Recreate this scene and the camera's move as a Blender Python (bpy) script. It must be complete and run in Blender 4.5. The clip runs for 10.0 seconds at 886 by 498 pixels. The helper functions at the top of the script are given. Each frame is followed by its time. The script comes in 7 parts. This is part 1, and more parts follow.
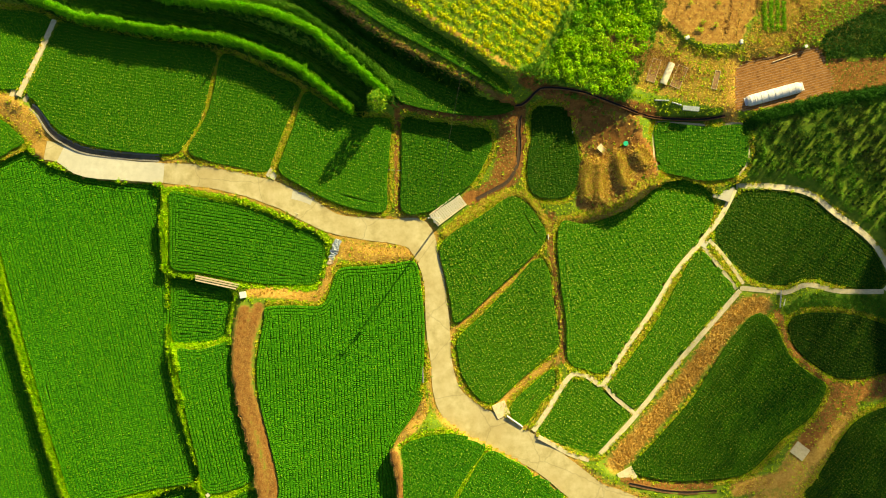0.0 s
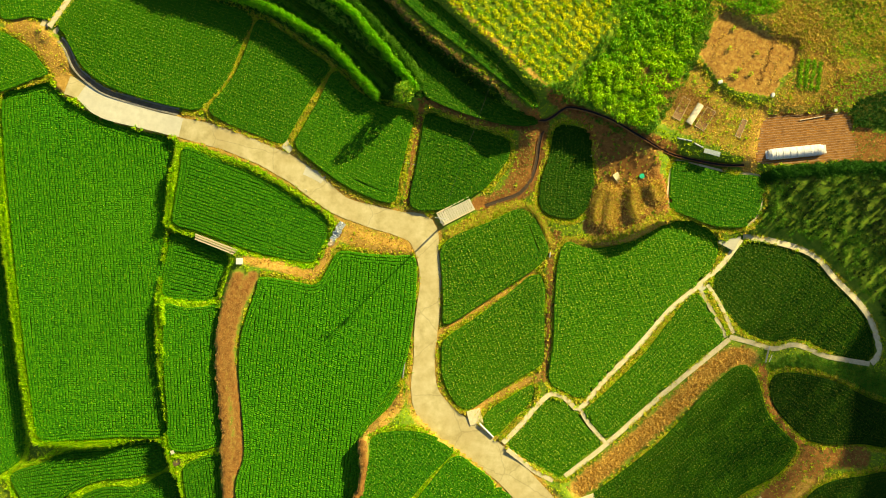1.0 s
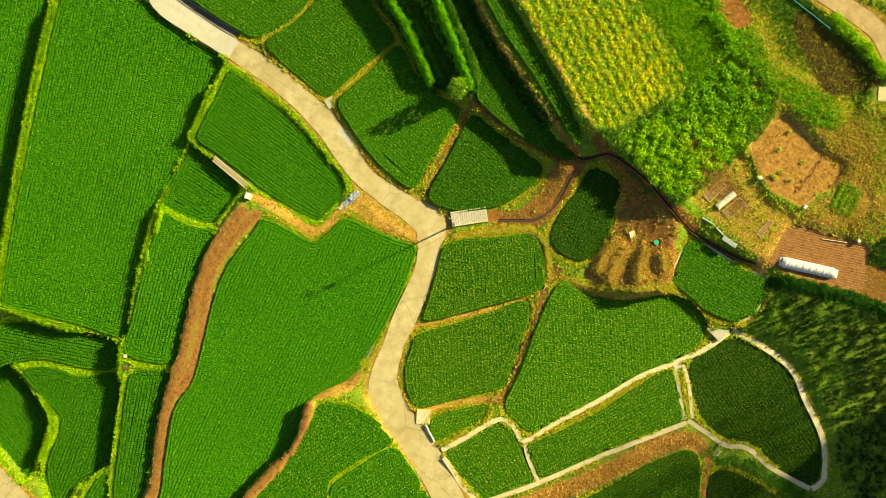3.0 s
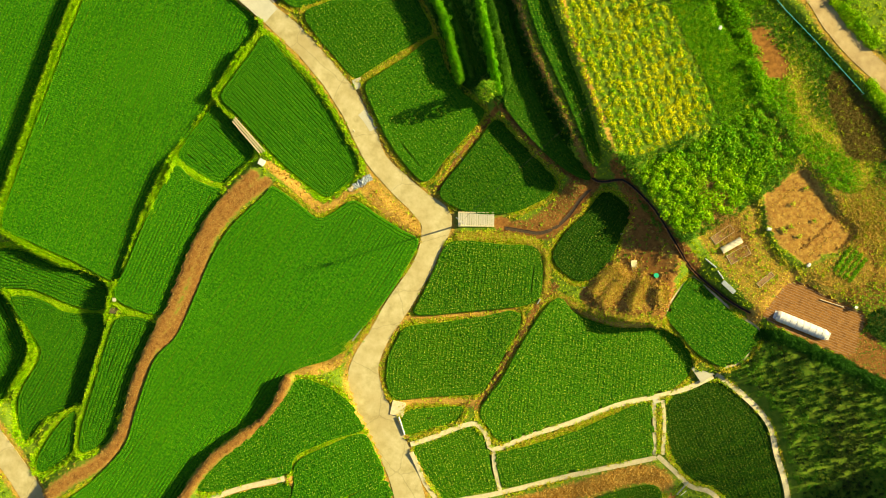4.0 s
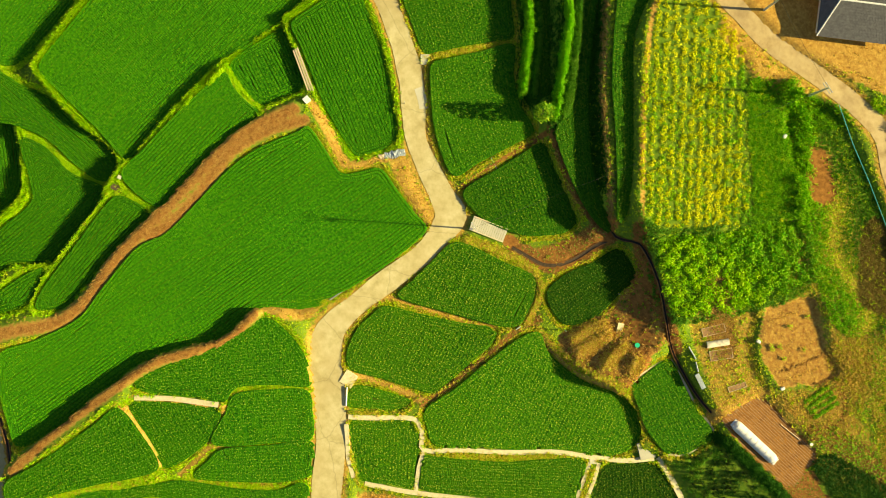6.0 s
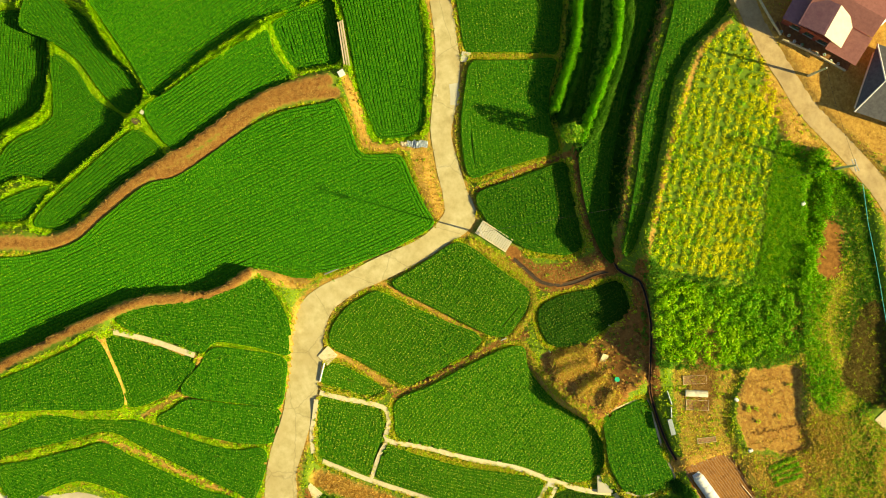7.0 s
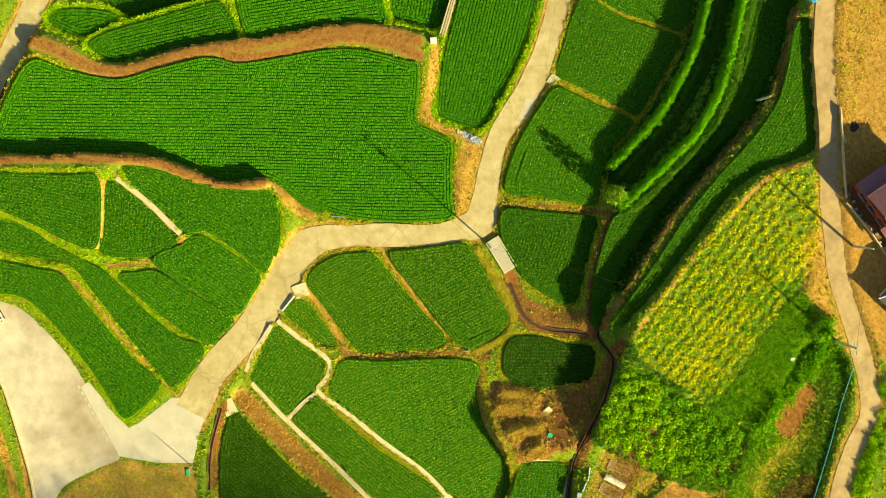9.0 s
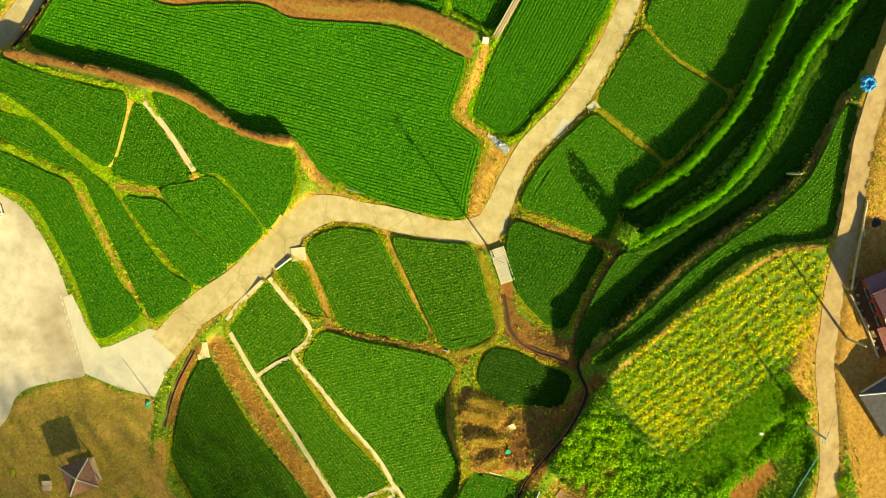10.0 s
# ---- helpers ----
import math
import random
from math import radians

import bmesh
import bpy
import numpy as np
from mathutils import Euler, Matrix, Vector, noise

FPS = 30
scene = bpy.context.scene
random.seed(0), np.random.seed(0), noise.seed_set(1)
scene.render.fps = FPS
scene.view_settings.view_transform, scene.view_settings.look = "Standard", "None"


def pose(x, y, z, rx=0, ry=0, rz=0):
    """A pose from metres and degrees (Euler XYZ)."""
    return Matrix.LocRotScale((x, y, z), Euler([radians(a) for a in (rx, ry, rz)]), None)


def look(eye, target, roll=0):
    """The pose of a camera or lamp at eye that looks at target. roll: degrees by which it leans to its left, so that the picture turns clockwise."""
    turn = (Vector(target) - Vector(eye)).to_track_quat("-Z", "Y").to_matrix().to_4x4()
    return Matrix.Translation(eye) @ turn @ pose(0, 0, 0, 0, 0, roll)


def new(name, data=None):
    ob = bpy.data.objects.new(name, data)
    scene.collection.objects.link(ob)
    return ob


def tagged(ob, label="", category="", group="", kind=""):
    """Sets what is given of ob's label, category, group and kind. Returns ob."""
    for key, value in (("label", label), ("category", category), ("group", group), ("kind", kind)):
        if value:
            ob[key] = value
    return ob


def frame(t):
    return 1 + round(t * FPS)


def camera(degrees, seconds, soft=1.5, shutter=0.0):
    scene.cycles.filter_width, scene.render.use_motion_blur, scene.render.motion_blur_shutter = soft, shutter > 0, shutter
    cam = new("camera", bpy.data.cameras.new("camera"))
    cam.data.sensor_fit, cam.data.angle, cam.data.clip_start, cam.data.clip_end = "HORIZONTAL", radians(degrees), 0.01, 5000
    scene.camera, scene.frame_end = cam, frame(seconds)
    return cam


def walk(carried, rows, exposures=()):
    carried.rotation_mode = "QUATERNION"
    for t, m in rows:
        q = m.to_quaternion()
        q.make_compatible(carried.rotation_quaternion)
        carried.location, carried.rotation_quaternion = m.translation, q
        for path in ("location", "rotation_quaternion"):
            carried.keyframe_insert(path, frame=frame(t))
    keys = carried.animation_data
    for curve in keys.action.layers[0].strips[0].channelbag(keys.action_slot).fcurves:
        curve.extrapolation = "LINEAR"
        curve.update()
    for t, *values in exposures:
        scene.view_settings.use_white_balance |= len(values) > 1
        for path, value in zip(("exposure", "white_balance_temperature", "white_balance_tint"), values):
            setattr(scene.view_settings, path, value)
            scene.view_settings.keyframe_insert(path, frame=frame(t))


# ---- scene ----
cam = camera(46.0, 10.0, soft=1.0)
PATH = [
    (0.0, pose(2.26, 2.72, 129.42, 1.96, 3.08, -0.62)),
    (0.5, pose(1.67, 3.68, 129.51, 1.77, 2.70, 4.20)),
    (1.0, pose(0.99, 4.54, 129.75, 1.57, 2.35, 8.91)),
    (1.5, pose(0.14, 5.25, 129.92, 1.37, 1.96, 13.74)),
    (2.0, pose(-0.73, 5.80, 130.02, 1.16, 1.60, 18.31)),
    (2.5, pose(-1.53, 6.25, 130.20, 0.95, 1.28, 22.73)),
    (4.0, pose(-2.49, 6.68, 130.43, 0.67, 0.92, 36.69)),
    (4.5, pose(-3.38, 6.85, 130.42, 0.38, 0.67, 41.82)),
    (5.0, pose(-4.18, 6.94, 130.47, 0.10, 0.47, 46.85)),
    (5.5, pose(-5.17, 6.95, 130.39, -0.27, 0.25, 51.92)),
    (7.0, pose(-6.49, 6.58, 130.22, -0.84, 0.14, 68.59)),
    (7.5, pose(-7.78, 6.33, 130.30, -1.39, 0.06, 74.70)),
    (8.0, pose(-8.95, 5.90, 130.31, -1.93, 0.04, 81.09)),
    (8.5, pose(-10.05, 5.39, 130.39, -2.48, 0.10, 87.50)),
    (9.0, pose(-11.06, 4.95, 130.38, -3.02, 0.29, 94.04)),
    (9.5, pose(-12.06, 4.53, 130.24, -3.52, 0.63, 100.66)),
    (10.0, pose(-13.04, 4.11, 130.12, -3.97, 1.09, 107.28)),
]
walk(cam, PATH, [(0.0, 1.05, 7200.0, 6.0), (10.0, 1.07, 7200.0, 6.0)])

# ---- light ----
SUN = Vector((0.60, 0.80, 0.0)).normalized()
ELEV = radians(24.5)
world = bpy.data.worlds.new("sky")
scene.world = world
world.use_nodes = True
wn = world.node_tree.nodes
sky = wn.new("ShaderNodeTexSky")
sky.sky_type = "NISHITA"
sky.sun_disc = False
sky.sun_elevation = ELEV
sky.sun_rotation = math.atan2(SUN.x, SUN.y)
wn["Background"].inputs["Strength"].default_value = 0.05
world.node_tree.links.new(sky.outputs["Color"], wn["Background"].inputs["Color"])
sun = new("sun", bpy.data.lights.new("sun", "SUN"))
sun.data.energy = 5.0
sun.data.angle = radians(0.6)
sun.data.color = (1.0, 0.86, 0.46)
toward = Vector((SUN.x * math.cos(ELEV), SUN.y * math.cos(ELEV), math.sin(ELEV)))
sun.matrix_world = look(toward * 300, (0, 0, 0))

# ---- materials ----


def mat(name, colours, scale=2.0, rough=0.85, fine=0.0, random_amount=0.0, island=0.0, bump=0.0, bump_scale=20.0,
        metal=0.0, spread=(0.3, 0.7), large=None, large_scale=0.08, translucent=0.0, detail=5.0, spec=0.3, tone=False, cracks=0.0):
    """A node material: noise between two or three colours, a larger noise, and random value per object or island."""
    m = bpy.data.materials.new(name)
    m.use_nodes = True
    n, l = m.node_tree.nodes, m.node_tree.links
    b = n["Principled BSDF"]
    b.inputs["Roughness"].default_value = rough
    b.inputs["Metallic"].default_value = metal
    b.inputs["Specular IOR Level"].default_value = spec
    geo = n.new("ShaderNodeNewGeometry")
    noi = n.new("ShaderNodeTexNoise")
    noi.inputs["Scale"].default_value = scale
    noi.inputs["Detail"].default_value = detail
    noi.inputs["Roughness"].default_value = 0.65
    l.new(geo.outputs["Position"], noi.inputs["Vector"])
    ramp = n.new("ShaderNodeValToRGB")
    els = ramp.color_ramp.elements
    els[0].position, els[1].position = spread
    els[0].color, els[1].color = (*colours[0], 1), (*colours[-1], 1)
    if len(colours) == 3:
        e = els.new((spread[0] + spread[1]) / 2)
        e.color = (*colours[1], 1)
    fac = noi.outputs["Fac"]
    if island:
        add = n.new("ShaderNodeMath")
        add.operation = "MULTIPLY_ADD"
        l.new(geo.outputs["Random Per Island"], add.inputs[0])
        add.inputs[1].default_value = island
        sub = n.new("ShaderNodeMath")
        sub.operation = "SUBTRACT"
        l.new(fac, sub.inputs[0])
        sub.inputs[1].default_value = island / 2
        l.new(sub.outputs[0], add.inputs[2])
        fac = add.outputs[0]
    l.new(fac, ramp.inputs["Fac"])
    col = ramp.outputs["Color"]
    if large:
        big = n.new("ShaderNodeTexNoise")
        big.inputs["Scale"].default_value = large_scale
        big.inputs["Detail"].default_value = 4.0
        l.new(geo.outputs["Position"], big.inputs["Vector"])
        br = n.new("ShaderNodeValToRGB")
        br.color_ramp.elements[0].position, br.color_ramp.elements[1].position = 0.42, 0.72
        br.color_ramp.elements[1].color = (0.6, 0.6, 0.6, 1)
        l.new(big.outputs["Fac"], br.inputs["Fac"])
        mix = n.new("ShaderNodeMix")
        mix.data_type = "RGBA"
        l.new(br.outputs["Color"], mix.inputs[0])
        l.new(col, mix.inputs[6])
        mix.inputs[7].default_value = (*large, 1)
        col = mix.outputs[2]
    if cracks:
        warp = n.new("ShaderNodeTexNoise")
        warp.inputs["Scale"].default_value = 1.2
        l.new(geo.outputs["Position"], warp.inputs["Vector"])
        wm = n.new("ShaderNodeMix")
        wm.data_type = "VECTOR"
        wm.inputs[0].default_value = 0.35
        l.new(geo.outputs["Position"], wm.inputs[4])
        l.new(warp.outputs["Color"], wm.inputs[5])
        vor = n.new("ShaderNodeTexVoronoi")
        vor.feature = "DISTANCE_TO_EDGE"
        vor.inputs["Scale"].default_value = cracks
        l.new(wm.outputs[1], vor.inputs["Vector"])
        cr = n.new("ShaderNodeMapRange")
        cr.inputs["From Max"].default_value = 0.012
        cr.inputs["To Min"].default_value, cr.inputs["To Max"].default_value = 0.3, 0.0
        l.new(vor.outputs["Distance"], cr.inputs["Value"])
        cm = n.new("ShaderNodeMix")
        cm.data_type = "RGBA"
        l.new(cr.outputs[0], cm.inputs[0])
        l.new(col, cm.inputs[6])
        cm.inputs[7].default_value = (0.14, 0.11, 0.04, 1)
        col = cm.outputs[2]
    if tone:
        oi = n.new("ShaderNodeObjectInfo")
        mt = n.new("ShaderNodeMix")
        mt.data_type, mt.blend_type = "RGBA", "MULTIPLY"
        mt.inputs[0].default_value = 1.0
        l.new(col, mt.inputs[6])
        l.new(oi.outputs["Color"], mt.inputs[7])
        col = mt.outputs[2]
    if random_amount:
        info = n.new("ShaderNodeObjectInfo")
        hsv = n.new("ShaderNodeHueSaturation")
        mr = n.new("ShaderNodeMapRange")
        mr.inputs["To Min"].default_value = 1 - random_amount
        mr.inputs["To Max"].default_value = 1 + random_amount
        l.new(info.outputs["Random"], mr.inputs["Value"])
        l.new(mr.outputs[0], hsv.inputs["Value"])
        l.new(col, hsv.inputs["Color"])
        col = hsv.outputs["Color"]
    l.new(col, b.inputs["Base Color"])
    if bump:
        nb = n.new("ShaderNodeTexNoise")
        nb.inputs["Scale"].default_value = bump_scale
        nb.inputs["Detail"].default_value = 4.0
        l.new(geo.outputs["Position"], nb.inputs["Vector"])
        bp = n.new("ShaderNodeBump")
        bp.inputs["Strength"].default_value = bump
        bp.inputs["Distance"].default_value = 0.05
        l.new(nb.outputs["Fac"], bp.inputs["Height"])
        l.new(bp.outputs[0], b.inputs["Normal"])
    if translucent:
        tr = n.new("ShaderNodeBsdfTranslucent")
        l.new(col, tr.inputs["Color"])
        ms = n.new("ShaderNodeMixShader")
        ms.inputs[0].default_value = translucent
        l.new(b.outputs[0], ms.inputs[1])
        l.new(tr.outputs[0], ms.inputs[2])
        l.new(ms.outputs[0], n["Material Output"].inputs["Surface"])
    return m


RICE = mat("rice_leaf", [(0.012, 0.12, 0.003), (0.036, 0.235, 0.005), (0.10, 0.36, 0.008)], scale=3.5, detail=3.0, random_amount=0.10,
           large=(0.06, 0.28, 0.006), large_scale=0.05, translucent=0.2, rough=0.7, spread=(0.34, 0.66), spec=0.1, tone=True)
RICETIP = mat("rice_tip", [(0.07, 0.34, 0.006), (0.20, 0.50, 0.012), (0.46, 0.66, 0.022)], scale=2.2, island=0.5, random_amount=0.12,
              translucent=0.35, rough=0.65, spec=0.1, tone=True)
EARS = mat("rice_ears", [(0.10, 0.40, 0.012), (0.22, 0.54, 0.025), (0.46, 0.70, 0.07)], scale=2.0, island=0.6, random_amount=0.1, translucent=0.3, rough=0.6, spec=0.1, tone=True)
GRASS = mat("bund_grass", [(0.24, 0.47, 0.01), (0.50, 0.67, 0.018), (0.72, 0.75, 0.045)], scale=0.9, island=0.5, translucent=0.3, rough=0.7, spec=0.1)
STRAW = mat("dry_grass", [(0.40, 0.20, 0.03), (0.58, 0.35, 0.06), (0.70, 0.47, 0.10)], scale=1.5, island=0.5, rough=0.8, spec=0.1)
GOLD = mat("golden_grass", [(0.43, 0.42, 0.022), (0.68, 0.55, 0.048), (0.80, 0.64, 0.10)], scale=0.7, island=0.6, translucent=0.2, rough=0.8, spec=0.1)
REED = mat("rust_reed", [(0.46, 0.23, 0.035), (0.64, 0.37, 0.065), (0.74, 0.50, 0.12)], scale=1.5, island=0.6, rough=0.8, spec=0.1)
BUSH = mat("bush_leaf", [(0.08, 0.33, 0.01), (0.20, 0.52, 0.015), (0.42, 0.68, 0.03)], scale=2.0, island=0.5, translucent=0.35, rough=0.6, spec=0.1)
YELLOW = mat("yellow_leaf", [(0.47, 0.56, 0.01), (0.82, 0.78, 0.015), (0.93, 0.89, 0.05)], scale=0.35, island=0.5, translucent=0.4, rough=0.65, spec=0.1)
LUSH = mat("lush_leaf", [(0.16, 0.46, 0.01), (0.36, 0.66, 0.015), (0.58, 0.78, 0.03)], scale=0.8, island=0.35, translucent=0.35, rough=0.6, spec=0.1)
WILD = mat("wild_leaf", [(0.045, 0.18, 0.01), (0.10, 0.31, 0.015), (0.20, 0.38, 0.03)], scale=0.35, island=0.4, translucent=0.25, rough=0.65, spec=0.1)
LIME = mat("lime_grass", [(0.20, 0.50, 0.01), (0.42, 0.72, 0.015), (0.64, 0.82, 0.03)], scale=0.9, island=0.5, translucent=0.3, rough=0.7, spec=0.1)
HEDGEM = mat("hedge_leaf", [(0.09, 0.44, 0.01), (0.22, 0.64, 0.02), (0.44, 0.80, 0.04)], scale=1.5, island=0.5, translucent=0.35, rough=0.6, spec=0.1)
SLOPEM = mat("slope_leaf", [(0.014, 0.075, 0.006), (0.032, 0.12, 0.011), (0.06, 0.155, 0.02)], scale=0.25, island=0.35, translucent=0.3, rough=0.65, spec=0.1)
FALLOW = mat("fallow_weeds", [(0.10, 0.085, 0.015), (0.17, 0.13, 0.025), (0.24, 0.17, 0.035)], scale=0.4, island=0.25, translucent=0.15, rough=0.8, spec=0.1)
DULL = mat("dull_scrub", [(0.018, 0.05, 0.008), (0.04, 0.075, 0.015), (0.075, 0.10, 0.024)], scale=0.4, island=0.4, translucent=0.2, rough=0.7, spec=0.1)
# dark brush by the soil plot; on terrace banks its colour paints in shade
BRUSH_SHADE = mat("brush_and_bank_shade", [(0.012, 0.07, 0.004), (0.026, 0.12, 0.006), (0.05, 0.18, 0.01)], scale=1.2, island=0.4, translucent=0.15, rough=0.7, spec=0.1)
ROUGH = mat("rough_grass", [(0.30, 0.27, 0.02), (0.46, 0.36, 0.035), (0.60, 0.47, 0.07)], scale=0.3, island=0.25, translucent=0.2, rough=0.8, spec=0.1)
TREEM = mat("tree_leaf", [(0.05, 0.22, 0.01), (0.17, 0.40, 0.015), (0.42, 0.56, 0.03)], scale=1.5, island=0.5, translucent=0.3, rough=0.6, spec=0.1)
RUSTM = mat("brown_grass", [(0.31, 0.165, 0.04), (0.43, 0.24, 0.06), (0.54, 0.33, 0.09)], scale=1.2, island=0.6, rough=0.8, spec=0.1)
ROADM = mat("concrete_road", [(0.42, 0.35, 0.16), (0.55, 0.475, 0.245), (0.64, 0.565, 0.325)], scale=0.8, bump=0.25, large=(0.46, 0.36, 0.16), large_scale=0.25, rough=0.9, cracks=0.22)
LANE = mat("worn_lane", [(0.36, 0.25, 0.11), (0.50, 0.37, 0.18), (0.60, 0.47, 0.25)], scale=0.7, bump=0.3, large=(0.36, 0.27, 0.15), large_scale=0.2, rough=0.92)
CONC = mat("old_concrete", [(0.60, 0.51, 0.29), (0.77, 0.68, 0.44)], scale=3.0, bump=0.3, rough=0.9, random_amount=0.12)
PALE = mat("pale_concrete", [(0.51, 0.49, 0.38), (0.63, 0.61, 0.49)], scale=1.2, bump=0.2, rough=0.9, random_amount=0.08, large=(0.48, 0.44, 0.31), large_scale=0.3)
LOTM = mat("sandy_concrete", [(0.52, 0.47, 0.34), (0.62, 0.57, 0.43), (0.70, 0.65, 0.51)], scale=0.6, bump=0.2, large=(0.27, 0.20, 0.11), large_scale=0.16, rough=0.92, spread=(0.32, 0.66))
DAMP = mat("damp_concrete", [(0.09, 0.06, 0.035), (0.18, 0.13, 0.08)], scale=3.0, rough=0.8)
BARK = mat("bark", [(0.06, 0.04, 0.02), (0.14, 0.09, 0.05)], scale=12.0, bump=0.5)

# ---- plan ----
FIELDS = {}
FIELDS["west_big"] = (-1.8, 104, [(-63.8, 17.7), (-61.0, 19.5), (-58.2, 20.5), (-56.2, 19.2), (-53.0, 17.8), (-49.1, 16.8), (-44.6, 16.1), (-40.9, 15.7), (-40.5, 12.5), (-40.4, 8.8), (-40.0, 4.5), (-39.7, -0.5), (-39.7, -4.8), (-38.8, -9.8), (-37.3, -15.3), (-35.6, -20.8), (-36.0, -21.7), (-42.0, -22.7), (-47.7, -24.0), (-51.9, -24.5), (-54.1, -18.8), (-56.2, -12.0), (-58.4, -4.3), (-60.9, 4.8), (-62.6, 11.1)])
FIELDS["far_west"] = (-2.8, 105, [(-84.0, 15.8), (-68.4, 22.3), (-65.5, 16.4), (-64.0, 9.1), (-61.5, -0.0), (-59.5, -7.0), (-57.1, -14.8), (-54.9, -21.7), (-54.1, -27.0), (-56.9, -30.3), (-62.3, -34.2)])
FIELDS["nw_small"] = (-1, 170, [(-61.3, 24.5), (-59.5, 23.0), (-58.2, 21.6), (-59.8, 20.8), (-61.2, 19.9), (-65.6, 18.3), (-65.8, 25.6)])
FIELDS["road_row_a"] = (-0.9, 110, [(-66.1, 38.8), (-61.6, 38.8), (-57.2, 38.4), (-54.6, 37.2), (-56.4, 33.6), (-58.1, 29.6), (-59.2, 28.5), (-61.4, 28.5), (-65.8, 28.5)])
FIELDS["road_row_b"] = (-0.8, 170, [(-53.8, 36.8), (-48.3, 35.7), (-42.4, 34.5), (-37.3, 33.7), (-33.3, 32.5), (-34.0, 29.0), (-35.0, 24.6), (-36.4, 22.1), (-38.2, 20.0), (-40.7, 19.8), (-45.1, 20.2), (-49.5, 21.0), (-52.8, 22.4), (-55.0, 24.4), (-56.9, 27.0), (-57.8, 28.1), (-55.9, 32.1)])
FIELDS["road_row_c"] = (-0.5, 168, [(-32.3, 32.2), (-29.2, 31.2), (-25.6, 29.4), (-22.4, 27.6), (-23.4, 25.2), (-24.8, 22.0), (-26.2, 18.4), (-27.0, 17.2), (-30.5, 17.9), (-34.2, 18.8), (-36.7, 20.1), (-35.3, 22.8), (-34.1, 25.3), (-33.2, 28.9)])
FIELDS["road_row_d"] = (-0.1, 165, [(-21.6, 27.1), (-18.4, 25.1), (-14.8, 23.8), (-11.2, 23.4), (-11.2, 20.1), (-11.6, 15.8), (-11.9, 12.1), (-15.5, 12.4), (-19.0, 13.6), (-22.6, 15.5), (-25.1, 17.3), (-24.4, 19.8), (-23.0, 23.4)])
FIELDS["road_row_e"] = (0, 165, [(-9.3, 23.6), (-6.3, 23.2), (-2.0, 22.5), (0.9, 22.0), (1.5, 20.0), (0.4, 17.5), (-1.0, 15.4), (-3.5, 13.3), (-6.3, 11.9), (-9.6, 12.0), (-9.7, 16.5), (-9.6, 20.1)])
FIELDS["terrace_a"] = (0.7, 155, [(-15.0, 26.8), (-17.8, 28.9), (-20.9, 30.8), (-24.4, 32.7), (-28.0, 34.5), (-32.0, 35.4), (-36.6, 36.1), (-41.6, 37.1), (-45.9, 37.9), (-50.9, 37.7), (-52.1, 41.7), (-47.4, 40.7), (-42.2, 39.1), (-37.4, 37.7), (-32.1, 36.8), (-27.6, 35.3), (-23.2, 33.1), (-19.0, 30.3), (-15.4, 28.2), (-13.8, 27.2)])
FIELDS["terrace_b"] = (1.6, 152, [(4.2, 24.7), (3.1, 23.7), (-0.6, 23.5), (-4.4, 24.0), (-7.5, 24.7), (-10.0, 25.8), (-11.4, 29.6), (-15.3, 32.4), (-19.2, 35.6), (-24.1, 38.4), (-28.9, 39.8), (-35.0, 40.7), (-41.3, 42.3), (-46.2, 44.4), (-51.5, 45.2), (-54.6, 50.7), (-45.8, 47.8), (-37.7, 46.0), (-36.1, 44.8), (-31.1, 44.2), (-26.8, 42.6), (-21.9, 39.8), (-17.0, 35.6), (-12.2, 32.0), (-6.7, 28.5), (-1.9, 26.4)])
FIELDS["terrace_c"] = (3.7, 152, [(3.5, 25.6), (0.4, 27.6), (-5.0, 30.9), (-10.9, 34.1), (-15.8, 37.6), (-19.7, 40.6), (-24.4, 43.4), (-28.7, 44.4), (-34.3, 45.1), (-35.1, 47.5), (-34.6, 48.3), (-27.9, 48.6), (-21.6, 49.6), (-19.4, 48.3), (-18.0, 45.9), (-16.6, 42.7), (-14.0, 39.2), (-9.6, 36.3), (-5.1, 33.4), (0.0, 30.0), (3.6, 26.8)])
FIELDS["east_a"] = (-0.1, 120, [(3.9, 13.6), (6.0, 12.6), (7.4, 10.4), (8.1, 9.0), (7.4, 7.3), (4.9, 4.8), (1.4, 1.7), (-1.7, -1.1), (-3.3, -1.9), (-3.8, 1.0), (-4.5, 4.5), (-5.0, 7.3), (-3.5, 9.1), (0.1, 11.2)])
FIELDS["east_b"] = (-0.1, 120, [(7.4, 5.9), (8.3, 4.5), (8.8, 1.0), (9.4, -3.2), (9.4, -4.9), (7.0, -7.0), (4.2, -9.4), (1.4, -11.8), (-0.7, -11.0), (-2.4, -8.4), (-2.9, -6.0), (-2.9, -3.9), (0.0, -1.1), (3.5, 2.4), (6.3, 5.5)])
FIELDS["east_small"] = (0, 140, [(8.7, -7.7), (9.0, -9.4), (7.3, -11.8), (4.9, -14.6), (3.5, -13.2), (3.8, -11.8), (5.9, -9.8)])
FIELDS["east_square"] = (0.2, 145, [(11.0, -9.0), (14.2, -9.7), (16.2, -11.4), (18.3, -13.5), (16.2, -15.9), (14.1, -18.1), (11.0, -17.3), (6.9, -15.4), (8.7, -12.5)])
